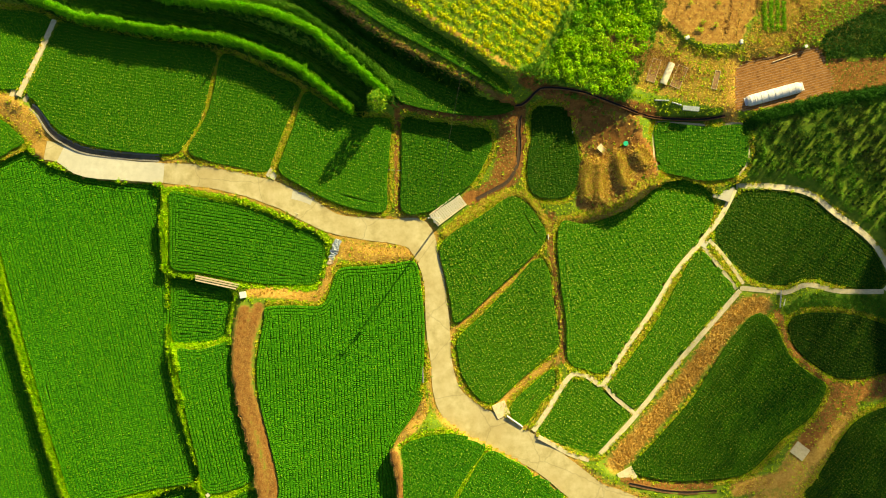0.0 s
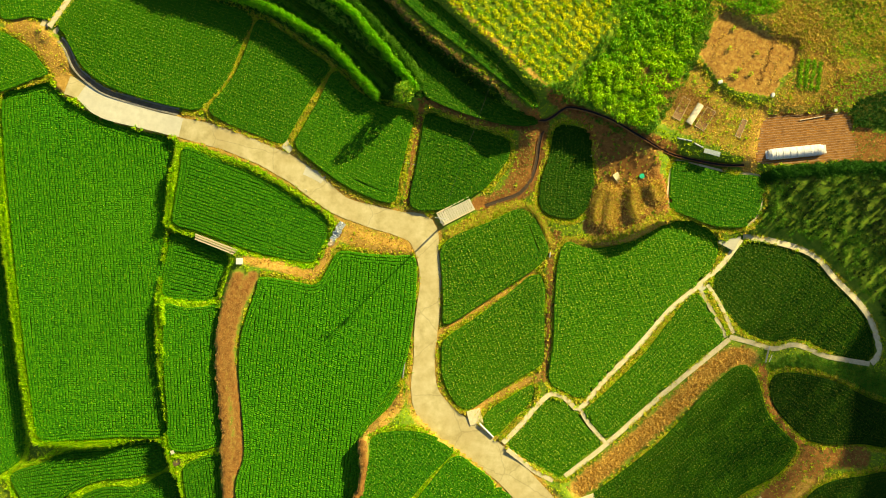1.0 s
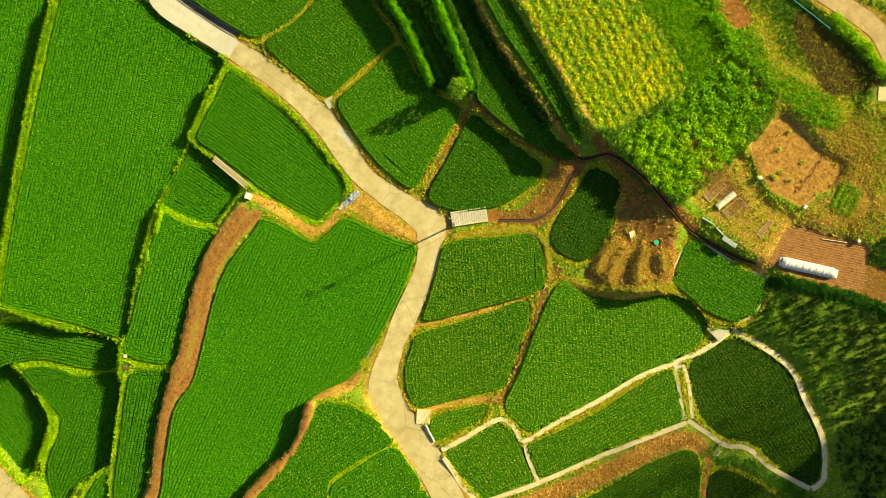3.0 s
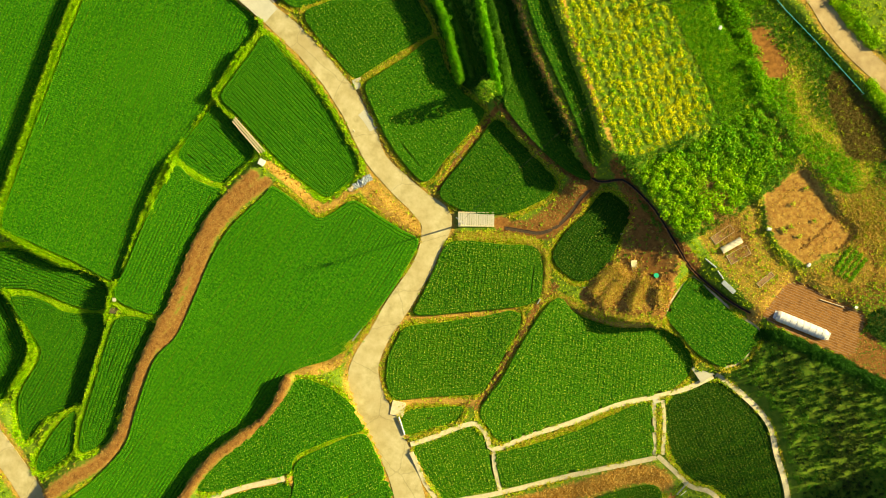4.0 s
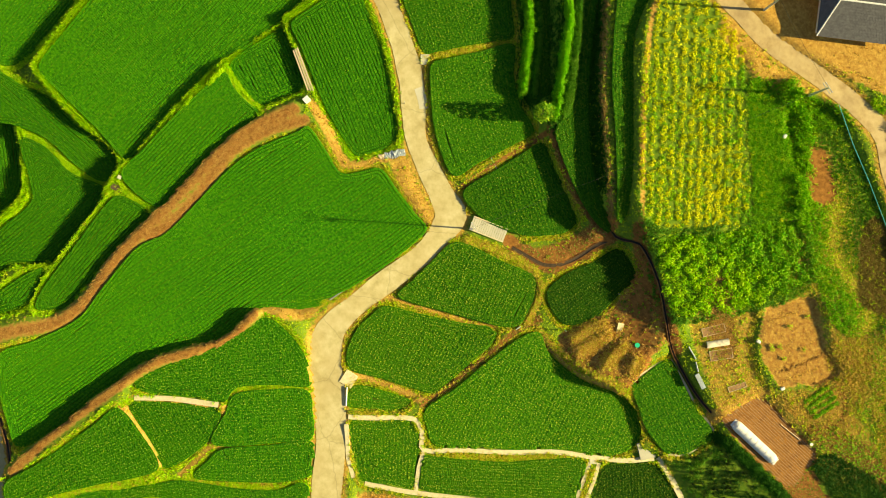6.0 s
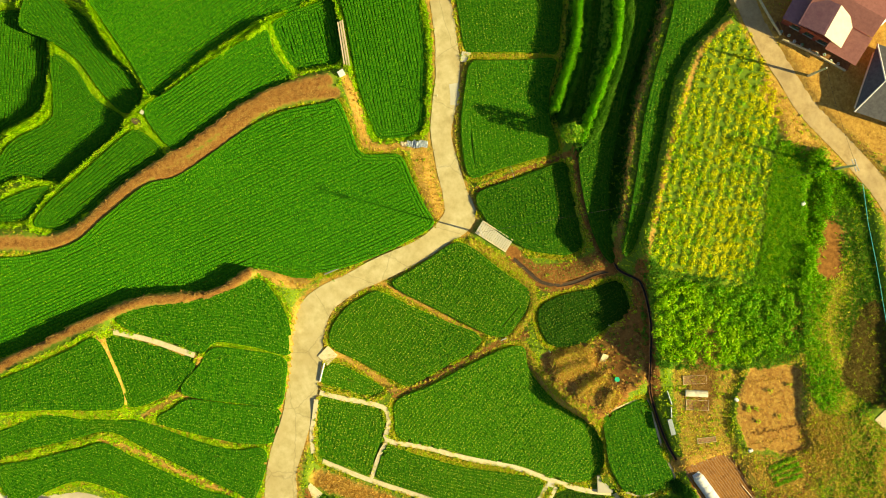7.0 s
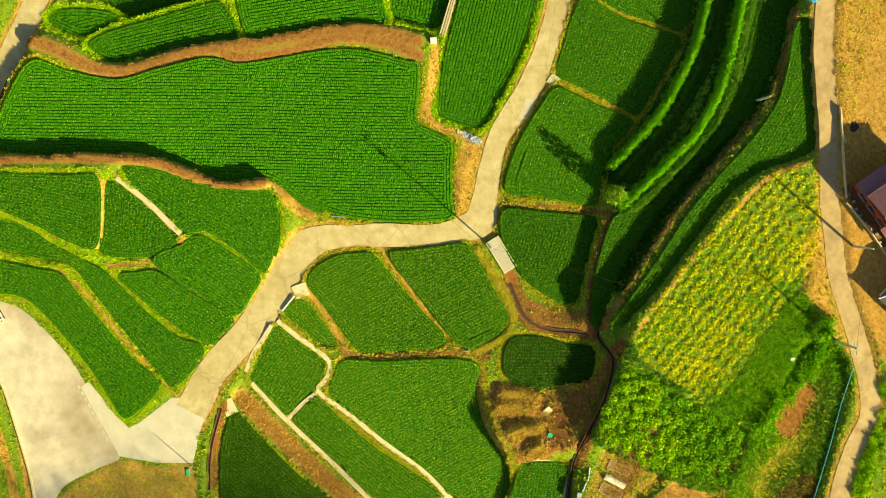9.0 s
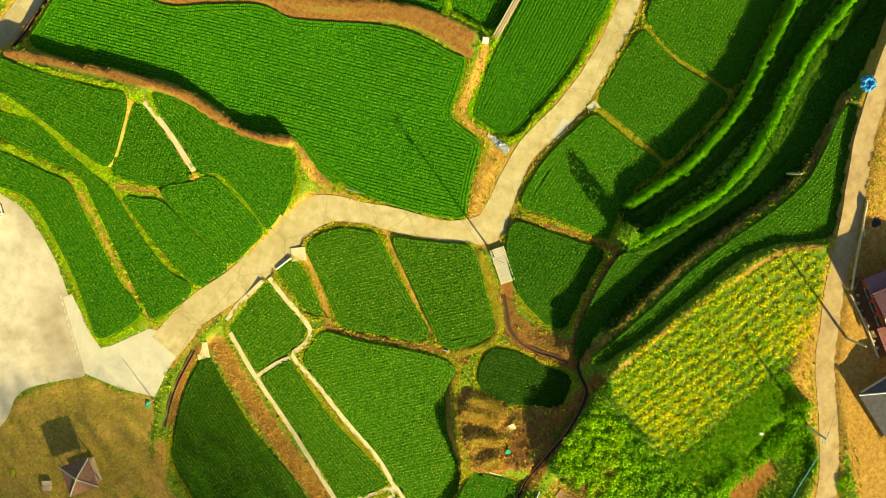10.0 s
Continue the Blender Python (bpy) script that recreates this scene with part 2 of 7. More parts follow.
FIELDS["east_big"] = (0.3, 120, [(24.1, 15.3), (27.2, 14.5), (28.4, 12.8), (28.2, 10.4), (26.8, 7.9), (24.3, 4.8), (21.5, 0.3), (18.0, -4.2), (15.1, -8.0), (12.5, -7.7), (10.6, -6.6), (10.4, -1.8), (9.8, 3.1), (9.5, 8.0), (10.2, 10.4), (12.6, 10.0), (14.7, 10.4), (18.2, 11.8), (21.0, 13.9)])
FIELDS["east_strip"] = (0.3, 55, [(26.7, 6.5), (29.1, 4.4), (31.0, 2.0), (28.3, -1.1), (24.9, -5.2), (21.4, -10.0), (18.6, -12.8), (16.9, -11.8), (15.3, -10.1), (18.0, -6.6), (21.5, -1.8), (24.6, 3.8)])
FIELDS["east_wide"] = (0.8, 50, [(32.7, -1.4), (34.4, -1.4), (35.7, -3.1), (37.3, -6.5), (39.7, -8.6), (41.3, -9.9), (39.6, -13.3), (36.1, -16.1), (32.7, -19.5), (30.0, -20.7), (23.9, -21.2), (19.8, -20.7), (17.9, -19.7), (20.5, -16.8), (25.4, -11.3), (29.5, -5.2)])
FIELDS["east_dark"] = (0, 150, [(32.1, 13.9), (34.8, 14.0), (39.6, 13.3), (43.0, 11.0), (45.7, 8.6), (48.0, 6.2), (49.3, 3.4), (48.6, 1.8), (44.2, 2.0), (40.1, 3.1), (37.4, 2.4), (34.6, 2.5), (32.3, 3.6), (30.1, 5.7), (28.5, 8.1), (30.0, 11.4)])
FIELDS["east_far"] = (0.2, 150, [(37.6, -1.8), (40.0, -1.1), (44.7, -1.4), (49.3, -2.8), (52.8, -3.8), (52.7, -7.9), (49.2, -8.3), (44.6, -9.0), (41.9, -8.5), (38.5, -5.9), (37.2, -3.5)])
FIELDS["east_corner"] = (0.8, 50, [(48.9, -12.3), (44.9, -14.0), (42.2, -17.4), (40.1, -20.8), (39.0, -23.5), (50.7, -24.0), (53.7, -11.9)])
FIELDS["hill_foot"] = (1.2, 175, [(21.6, 22.1), (25.1, 21.9), (28.5, 21.6), (32.1, 21.7), (32.6, 19.6), (32.4, 17.5), (31.2, 15.6), (27.7, 15.1), (24.3, 15.8), (21.9, 16.5), (21.5, 19.0)])
FIELDS["stream_side"] = (0.3, 95, [(6.7, 24.1), (8.8, 24.8), (10.9, 24.1), (11.6, 21.2), (12.3, 17.7), (11.9, 14.9), (10.5, 13.4), (7.7, 13.4), (6.2, 14.6), (6.0, 17.8), (6.5, 20.6)])
FIELDS["centre"] = (-0.2, 93, [(-7.9, -9.7), (-8.1, -12.6), (-10.5, -16.0), (-11.3, -18.3), (-10.6, -23.3), (-12.2, -27.9), (-13.2, -32.5), (-13.0, -39.7), (-12.3, -45.4), (-12.7, -51.9), (-16.2, -51.6), (-20.5, -50.1), (-24.0, -47.6), (-23.0, -42.9), (-22.4, -37.0), (-24.0, -32.2), (-25.8, -26.0), (-25.4, -22.0), (-26.4, -17.2), (-27.6, -12.3), (-28.1, -8.4), (-27.9, -5.3), (-27.1, -1.1), (-26.9, 0.2), (-23.2, 0.4), (-19.9, 0.4), (-18.7, 2.6), (-17.6, 4.9), (-14.0, 5.2), (-10.5, 5.5), (-8.2, 5.7), (-7.5, 3.1), (-7.1, -1.1), (-7.1, -5.3), (-7.5, -9.1), (-8.6, -11.9), (-9.6, -13.3)])
FIELDS["mid_a"] = (-0.8, 170, [(-39.2, 14.9), (-35.8, 14.3), (-32.1, 13.6), (-28.5, 12.7), (-24.9, 11.2), (-21.7, 9.9), (-19.8, 8.9), (-19.4, 8.1), (-19.6, 6.2), (-20.2, 4.1), (-21.0, 3.0), (-25.0, 3.0), (-28.6, 3.3), (-32.2, 4.0), (-35.8, 4.7), (-39.0, 5.3), (-39.3, 8.5), (-39.3, 12.1)])
FIELDS["mid_b"] = (-1.8, 175, [(-39.3, 4.1), (-36.8, 3.9), (-32.8, 3.0), (-31.6, 2.0), (-31.9, -0.9), (-32.7, -3.6), (-36.1, -4.2), (-39.0, -4.1), (-39.6, -1.6), (-39.5, 2.0)])
FIELDS["mid_c"] = (-1, 102, [(-38.4, -5.0), (-35.9, -5.1), (-33.3, -4.5), (-31.8, -4.2), (-31.4, -6.6), (-31.1, -10.8), (-30.1, -14.4), (-29.3, -17.9), (-28.7, -21.3), (-34.6, -23.0), (-35.9, -18.8), (-37.0, -14.5), (-37.8, -10.8), (-38.3, -7.6)])
FIELDS["mid_d"] = (-1.2, 107, [(-32.6, -24.5), (-28.8, -22.6), (-28.0, -25.4), (-26.8, -30.3), (-25.2, -34.8), (-24.6, -38.4), (-26.3, -41.2), (-28.1, -39.0), (-30.3, -33.0), (-32.5, -27.0)])
FIELDS["mid_e"] = (-1.7, 107, [(-30.5, -45.4), (-30.9, -40.6), (-30.2, -37.7), (-28.1, -40.2), (-27.5, -42.7), (-29.0, -46.4)])
FIELDS["southwest_a"] = (-2.7, 17, [(-51.4, -27.7), (-48.4, -25.6), (-43.3, -24.4), (-39.8, -22.7), (-36.3, -22.5), (-35.5, -25.6), (-39.0, -27.5), (-43.9, -28.8), (-47.6, -31.3), (-51.0, -34.1), (-55.2, -30.1)])
FIELDS["southwest_b"] = (-2.8, 97, [(-46.0, -31.4), (-43.2, -29.5), (-38.9, -28.6), (-34.4, -25.9), (-32.5, -29.2), (-30.5, -35.6), (-30.8, -37.8), (-33.0, -41.2), (-33.3, -44.9), (-37.2, -41.2), (-38.2, -35.3), (-39.8, -33.9), (-44.5, -32.4)])
FIELDS["southwest_c"] = (-3.8, 154, [(-53.3, -37.9), (-51.4, -31.1), (-46.7, -31.7), (-42.3, -33.9), (-40.2, -35.9), (-39.5, -39.9), (-39.3, -43.4), (-43.8, -41.7)])
FIELDS["south_a"] = (0.9, 62, [(-11.6, -35.3), (-11.5, -31.2), (-10.1, -25.0), (-9.8, -20.0), (-9.7, -17.0), (-6.5, -15.7), (-2.8, -15.6), (0.3, -16.9), (-2.2, -20.7), (-4.4, -24.8), (-3.7, -27.2), (-5.9, -29.9), (-8.2, -33.0)])
FIELDS["south_b"] = (0.7, 179, [(-9.9, -37.1), (-7.9, -33.0), (-3.7, -28.3), (-1.5, -29.6), (-0.5, -32.9), (-0.9, -37.8), (-5.2, -37.6)])
FIELDS["south_c"] = (1.6, 84, [(-9.8, -50.7), (-9.9, -46.2), (-10.1, -41.8), (-10.2, -38.3), (-6.1, -37.6), (-1.4, -38.0), (-2.1, -41.8), (-3.5, -45.1), (-5.8, -51.7), (-7.0, -55.9), (-9.9, -55.1)])
FIELDS["south_d"] = (0.8, 59, [(-3.8, -25.4), (-1.9, -21.4), (0.6, -17.7), (3.0, -18.4), (5.9, -20.4), (4.2, -23.9), (0.0, -31.0), (-2.5, -27.7)])
FIELDS["south_e"] = (0.9, 59, [(1.1, -30.4), (3.8, -25.3), (6.3, -20.6), (9.5, -22.1), (9.0, -25.3), (6.3, -29.8), (2.2, -35.2), (1.3, -32.7)])
FIELDS["south_f"] = (1.1, 51, [(-3.8, -56.6), (-3.8, -52.1), (-3.8, -47.8), (-1.6, -43.8), (0.4, -39.1), (2.0, -36.2), (6.2, -31.4), (9.0, -27.4), (9.9, -24.3), (11.7, -24.3), (15.3, -27.4), (13.8, -29.3), (9.5, -33.3), (4.5, -37.8), (1.0, -41.2), (0.3, -45.7), (-0.6, -51.6), (-0.8, -56.1)])
FIELDS["south_g"] = (1.4, 51, [(0.4, -55.7), (0.9, -51.2), (1.7, -45.3), (2.2, -42.1), (4.8, -39.7), (8.5, -36.2), (12.2, -32.6), (14.5, -29.5), (16.4, -29.7), (19.6, -33.1), (17.7, -34.9), (14.5, -37.2), (11.4, -39.9), (7.7, -43.5), (5.4, -46.7), (5.1, -50.5), (5.5, -54.9)])
PATCHES = {}
PATCHES["gold_field"] = (5.2, [(-38.2, 48.9), (-31.4, 49.1), (-26.0, 49.3), (-19.4, 50.5), (-16.8, 52.2), (-12.5, 62.3), (-41.2, 63.9), (-44.3, 55.4)])
PATCHES["yellow_crop"] = (5, [(-17.0, 47.5), (-16.2, 44.1), (-12.7, 40.3), (-8.2, 36.6), (-2.3, 32.6), (2.4, 29.7), (6.7, 29.2), (9.9, 34.1), (12.0, 39.2), (8.5, 41.2), (2.8, 43.8), (-1.7, 47.5), (-4.8, 49.0), (-9.6, 49.6), (-14.6, 49.3), (-16.6, 48.8)])
PATCHES["green_crop"] = (3.7, [(8.1, 28.7), (11.0, 34.2), (13.1, 39.3), (15.4, 43.6), (19.5, 42.1), (22.1, 41.1), (21.1, 35.0), (19.8, 30.3), (16.7, 25.5), (12.3, 26.7)])
PATCHES["lush_edge"] = (4.95, [(12.3, 39.6), (8.6, 41.7), (3.3, 44.2), (-1.3, 47.9), (-0.5, 49.5), (4.2, 48.6), (9.4, 46.8), (14.5, 45.0), (14.8, 43.5)])
PATCHES["weed_strip"] = (4, [(4.4, 49.3), (4.0, 53.0), (7.4, 54.9), (14.2, 54.1), (23.0, 52.4), (30.3, 50.1), (32.0, 46.1), (29.9, 41.0), (23.0, 41.8), (16.4, 44.0), (10.8, 46.9)])
PATCHES["garden_soil"] = (3.3, [(22.2, 35.2), (22.7, 37.2), (23.6, 39.3), (24.7, 40.6), (28.6, 39.2), (31.2, 38.5), (33.7, 38.2), (33.8, 35.6), (32.1, 33.3), (31.7, 31.6), (29.1, 31.6), (27.4, 31.5), (25.9, 32.1), (24.1, 33.2), (23.1, 34.3)])
PATCHES["garden_beds"] = (2.8, [(18.7, 26.8), (20.5, 30.2), (22.1, 33.9), (25.0, 31.6), (27.7, 30.4), (31.0, 29.8), (29.9, 24.1), (25.3, 24.7), (21.4, 25.6)])
PATCHES["tunnel_soil"] = (2.4, [(31.02, 23.50), (30.90, 25.79), (31.01, 28.24), (32.39, 29.40), (35.98, 30.01), (41.07, 30.90), (41.85, 29.41), (42.14, 28.00), (42.63, 26.60), (42.23, 25.56), (39.57, 24.74), (36.28, 24.05), (33.32, 23.52)])
PATCHES["soil_strip"] = (2.4, [(42.53, 26.69), (41.99, 28.14), (42.15, 29.32), (45.13, 29.17), (48.58, 29.52), (53.91, 30.17), (58.41, 29.73), (56.35, 26.00), (53.04, 25.80), (49.92, 25.90), (46.96, 25.36), (44.14, 25.18), (42.00, 25.11)])
PATCHES["dark_plot"] = (2.6, [(41.45, 30.43), (41.49, 32.29), (44.07, 33.64), (47.99, 35.61), (53.22, 36.36), (55.83, 31.08), (51.78, 30.17), (48.39, 29.77), (45.14, 29.52), (42.26, 29.48)])
PATCHES["brown_slope"] = (0.6, [(11.9, 12.2), (12.2, 16.7), (12.1, 20.6), (10.5, 25.0), (14.7, 24.4), (19.0, 22.8), (20.3, 19.2), (21.7, 16.0), (18.8, 13.4), (15.1, 12.1)])
PATCHES["wild_slope"] = (3.8, [(31.89, 20.64), (33.34, 22.00), (36.93, 22.84), (40.86, 23.83), (44.31, 24.32), (47.77, 24.82), (52.28, 25.25), (57.61, 25.85), (56.0, 4.0), (48.2, 7.0), (43.8, 10.7), (39.8, 13.4), (33.5, 14.5), (32.5, 17.2)])
PATCHES["lot"] = (1.3, [(-0.9, -62.6), (3.4, -56.4), (5.9, -50.4), (7.0, -47.0), (9.8, -43.5), (12.7, -40.7), (15.7, -38.6), (19.0, -36.1), (20.6, -34.1), (21.2, -33.6), (23.5, -34.2), (24.9, -33.8), (26.3, -36.4), (28.5, -40.1), (30.5, -41.5), (32.8, -41.7), (35.7, -43.0), (33.1, -43.9), (28.7, -44.7), (24.7, -45.9), (20.8, -47.4), (16.9, -48.9), (13.5, -51.0), (11.0, -54.2), (9.0, -61.6)])
PATCHES["apron"] = (1.3, [(20.2, -31.6), (16.7, -27.7), (16.6, -25.8), (17.5, -23.1), (21.4, -24.1), (24.8, -24.6), (25.1, -29.0), (24.6, -33.8), (20.6, -36.3), (16.2, -39.1), (15.4, -38.2), (19.0, -34.9), (20.9, -32.9)])
PATCHES["yard"] = (1.3, [(39.2, -47.4), (33.8, -42.9), (29.7, -40.8), (27.2, -37.4), (25.1, -33.9), (25.4, -28.9), (25.2, -24.6), (31.6, -23.3), (34.6, -20.9), (37.2, -17.1), (41.4, -15.9), (50.3, -44.2)])
PATCHES["house_plot"] = (5.2, [(-20.2, 51.8), (-12.4, 52.1), (-8.8, 52.5), (-1.8, 54.8), (5.2, 59.9), (10.3, 65.5), (-29.9, 76.3), (-35.4, 57.0)])
PATCHES["dry_field"] = (5.2, [(-10.4, 51.7), (-6.9, 51.9), (2.1, 56.8), (10.1, 61.5), (14.7, 64.0), (4.1, 72.2)])
ROADS = {}
ROADS["main_road"] = (2.9, [(-55.6, 20.6, -0.90, 2.50), (-53.6, 20.1, -0.94, 2.42), (-50.6, 18.6, -0.88, 2.83), (-46.6, 18.0, -0.85, 2.59), (-42.9, 17.6, -0.85, 2.59), (-39.4, 17.3, -0.66, 2.53), (-35.6, 16.9, -0.43, 2.72), (-32.0, 16.2, -0.20, 2.64), (-28.4, 15.3, -0.12, 2.85), (-24.9, 14.1, -0.05, 3.08), (-21.5, 12.3, -0.03, 2.99), (-18.3, 10.6, -0.02, 2.62), (-14.3, 9.9, -0.02, 2.78), (-10.7, 9.5, 0.00, 3.05), (-7.9, 9.0, 0.03, 3.90), (-6.6, 6.2, 0.06, 2.80), (-5.8, 3.3, 0.09, 2.55), (-5.5, -0.4, 0.09, 2.95), (-5.3, -3.7, 0.11, 2.96), (-5.0, -6.7, 0.14, 2.59), (-4.5, -10.0, 0.17, 3.37), (-3.4, -12.2, 0.17, 3.90), (-1.0, -14.0, 0.20, 3.90), (1.6, -15.2, 0.40, 3.90), (4.9, -17.0, 0.60, 3.78), (8.0, -18.9, 0.90, 3.90), (13.0, -22.8, 1.15, 3.70), (16.3, -24.3, 1.33, 4.00), (18.9, -25.4, 1.33, 4.00)])
ROADS["east_road"] = (2.35, [(-53.4, 49.5, 5.00), (-47.6, 48.6, 5.00), (-42.5, 48.1, 5.00), (-37.5, 48.0, 5.00), (-31.9, 48.2, 5.00), (-25.8, 49.1, 5.00), (-19.7, 50.0, 5.00), (-14.1, 50.5, 5.00), (-9.3, 51.4, 5.00), (-4.6, 52.4, 4.95), (1.8, 55.0, 4.90), (7.7, 57.1, 4.85), (12.2, 57.8, 4.80), (16.6, 56.2, 4.80), (20.9, 55.3, 4.80), (28.7, 54.3, 4.70), (32.0, 52.4, 4.70), (35.8, 49.8, 4.70), (40.4, 46.6, 4.70)])
ROADS["west_road"] = (2.9, [(-56.4, -40.4, -2.40), (-51.5, -42.1, -2.10), (-44.6, -44.3, -1.80), (-36.9, -46.7, -1.50), (-29.0, -49.1, -1.20), (-18.4, -53.7, -0.90), (-14.1, -55.4, -0.60), (-9.8, -57.4, -0.60), (-5.8, -59.3, -0.60)])
PATHS = []
PATHS.append((0.60, 0.75, [(12.9, -18.7), (10.6, -18.0), (8.5, -16.8), (6.8, -15.9)]))
PATHS.append((0.69, 0.55, [(31.1, 14.0), (29.5, 11.0), (27.0, 7.8), (23.6, 3.8), (20.8, -0.7), (17.3, -5.6), (14.8, -9.5), (13.1, -8.7), (11.2, -8.3), (9.7, -9.9), (7.9, -12.8), (6.2, -15.2)]))
PATHS.append((0.57, 0.50, [(14.8, -9.5), (16.2, -11.2), (18.6, -13.2)]))
PATHS.append((0.52, 0.50, [(26.9, 7.4), (28.7, 5.1), (31.1, 1.9)]))
PATHS.append((0.52, 0.50, [(27.9, 7.9), (29.8, 5.7), (31.9, 2.5)]))
PATHS.append((0.69, 0.55, [(31.5, 1.7), (28.3, -1.9), (24.1, -6.7), (18.6, -13.4), (14.3, -18.0)]))
PATHS.append((0.80, 0.45, [(31.3, 14.4), (34.7, 14.4), (38.5, 13.9), (40.9, 12.9), (42.9, 11.1), (46.2, 8.6), (48.2, 6.3), (49.6, 3.0), (48.8, 1.5)]))
PATHS.append((0.69, 0.45, [(31.5, 2.0), (34.5, 1.7), (36.9, 1.4), (39.6, 2.3), (43.4, 1.5), (48.6, 1.4)]))
PATHS.append((0.30, 1.35, [(21.5, 22.3), (21.2, 19.3), (21.7, 16.3)]))
PATHS.append((0.30, 1.35, [(21.5, 22.3), (25.0, 22.1), (28.5, 21.8), (32.2, 21.9), (32.6, 19.6), (32.6, 17.4), (31.4, 15.6)]))
PATHS.append((0.80, -0.30, [(-54.1, 37.2), (-56.0, 33.1), (-58.0, 29.1), (-58.8, 27.5)]))
PATHS.append((0.75, 1.25, [(-10.2, -36.1), (-7.7, -32.4), (-5.7, -30.0), (-3.8, -27.8)]))
PATHS.append((2.1, 4.3, [(32.99, 47.40), (34.33, 48.03), (36.50, 49.45)]))
PATHS.append((1.1, -0.8, [(-60.09, 28.06), (-58.90, 27.67), (-57.72, 27.14)]))
RIBS = [[(13.24, 13.63), (13.13, 15.50), (13.58, 17.58)], [(14.82, 13.39), (14.78, 15.34), (14.95, 17.28)], [(17.73, 14.94), (17.28, 16.69), (17.03, 18.22)], [(19.16, 18.60), (20.17, 17.33)]]
STROKES = []
STROKES.append(("dry", 3.6, -0.9, [(-55.32, 20.88), (-57.10, 22.66), (-58.59, 24.58), (-60.53, 26.08), (-63.07, 27.30)]))
STROKES.append(("dry", 0.7, 1.2, [(-10.1, -37.8), (-6.7, -37.7), (-1.5, -38.0)]))
STROKES.append(("dry", 1.2, 1.3, [(20.0, -50.4), (24.8, -48.3), (29.0, -47.0), (33.9, -45.9)]))
STROKES.append(("dry", 0.9, 1.3, [(17.6, -48.6), (21.7, -46.9), (25.9, -45.8), (30.9, -44.8), (33.7, -44.4)]))
STROKES.append(("dry", 3.2, 4.9, [(-8.6, 49.4), (-3.9, 49.7), (-0.6, 50.4), (1.8, 52.5)]))
STROKES.append(("sere", 14.0, 4.2, [(11.7, 48.1), (21.3, 45.5), (29.6, 42.4), (36.0, 38.3)]))
STROKES.append(("sere", 10.0, 4.0, [(34.0, 30.1), (39.1, 33.7), (44.0, 32.9)]))
STROKES.append(("sere", 5.0, 3.9, [(19.1, 28.3), (25.0, 26.5), (30.7, 26.7)]))
STROKES.append(("soil", 4.2, 4.0, [(10.28, 49.59), (12.07, 48.90), (14.16, 48.29)]))
STROKES.append(("sere", 0.8, 4.2, [(-36.4, 45.1), (-31.2, 44.4), (-26.4, 43.4), (-23.1, 41.5), (-20.4, 39.6), (-16.2, 36.6), (-11.6, 33.4), (-5.9, 30.1), (-0.7, 27.4), (2.8, 25.3)]))
STROKES.append(("dry", 2.6, -0.4, [(-16.7, 7.2), (-13.3, 6.6), (-9.0, 6.5)]))
STROKES.append(("dry", 1.6, -0.5, [(-28.9, 2.3), (-24.7, 2.0), (-20.3, 1.7), (-18.7, 5.6), (-17.8, 7.9)]))
STROKES.append(("rust", 2.6, 0.6, [(34.1, -0.0), (31.0, -1.1), (26.8, -6.6), (22.7, -11.7), (18.5, -16.5), (16.1, -19.2)]))
STROKES.append(("rust", 1.9, 0.1, [(-27.9, -0.0), (-29.2, -3.9), (-29.5, -9.5), (-28.1, -13.7), (-26.6, -17.9), (-26.0, -24.1)]))
STROKES.append(("rust", 2.0, 0.1, [(-29.7, -0.3), (-30.5, -6.6), (-29.6, -13.7), (-27.6, -22.0), (-26.1, -29.0), (-23.9, -34.4), (-23.4, -39.5), (-25.5, -44.9), (-26.3, -48.0)]))
STROKES.append(("rust", 1.5, 1.8, [(-10.7, -53.7), (-11.8, -46.6), (-12.3, -39.4), (-12.5, -32.2), (-11.1, -26.9), (-10.0, -22.3), (-10.9, -17.8)]))
STROKES.append(("dry", 2.2, -0.2, [(-10.2, -15.9), (-9.1, -13.9), (-7.7, -11.8)]))
STROKES.append(("dry", 1.0, -0.1, [(-3.1, -2.5), (0.0, -0.0), (3.5, 3.1), (6.7, 6.2)]))
STROKES.append(("dry", 1.2, 0.0, [(9.7, -6.3), (6.3, -8.4), (2.1, -11.8)]))
STROKES.append(("dry", 1.0, 0.3, [(10.5, 10.6), (13.3, 10.7), (17.5, 12.0), (21.7, 14.9)]))
STROKES.append(("soil", 0.8, 0.0, [(-10.1, 24.3), (-10.3, 17.2), (-10.1, 12.1)]))
STROKES.append(("soil", 2.0, -0.4, [(4.0, 24.3), (5.0, 20.7), (4.4, 16.5), (1.5, 14.4), (-1.3, 13.5)]))
STROKES.append(("soil", 3.5, 1.2, [(11.9, 24.3), (14.7, 22.2), (18.1, 19.7), (20.9, 17.6)]))
STROKES.append(("dry", 4.5, 0.6, [(14.7, 17.7), (15.7, 14.9), (18.2, 14.9)]))
STROKES.append(("soil", 0.9, 1.0, [(-10.5, 25.2), (-6.2, 24.1), (-0.6, 23.2), (3.6, 23.7)]))
STROKES.append(("soil", 1.8, 1.8, [(5.7, 27.4), (10.5, 25.6), (16.0, 24.5), (20.8, 23.4)]))
STROKES.append(("soil", 1.0, 0.5, [(8.8, 11.4), (8.7, 7.3), (9.4, 1.7), (9.9, -3.9), (10.0, -6.6)]))
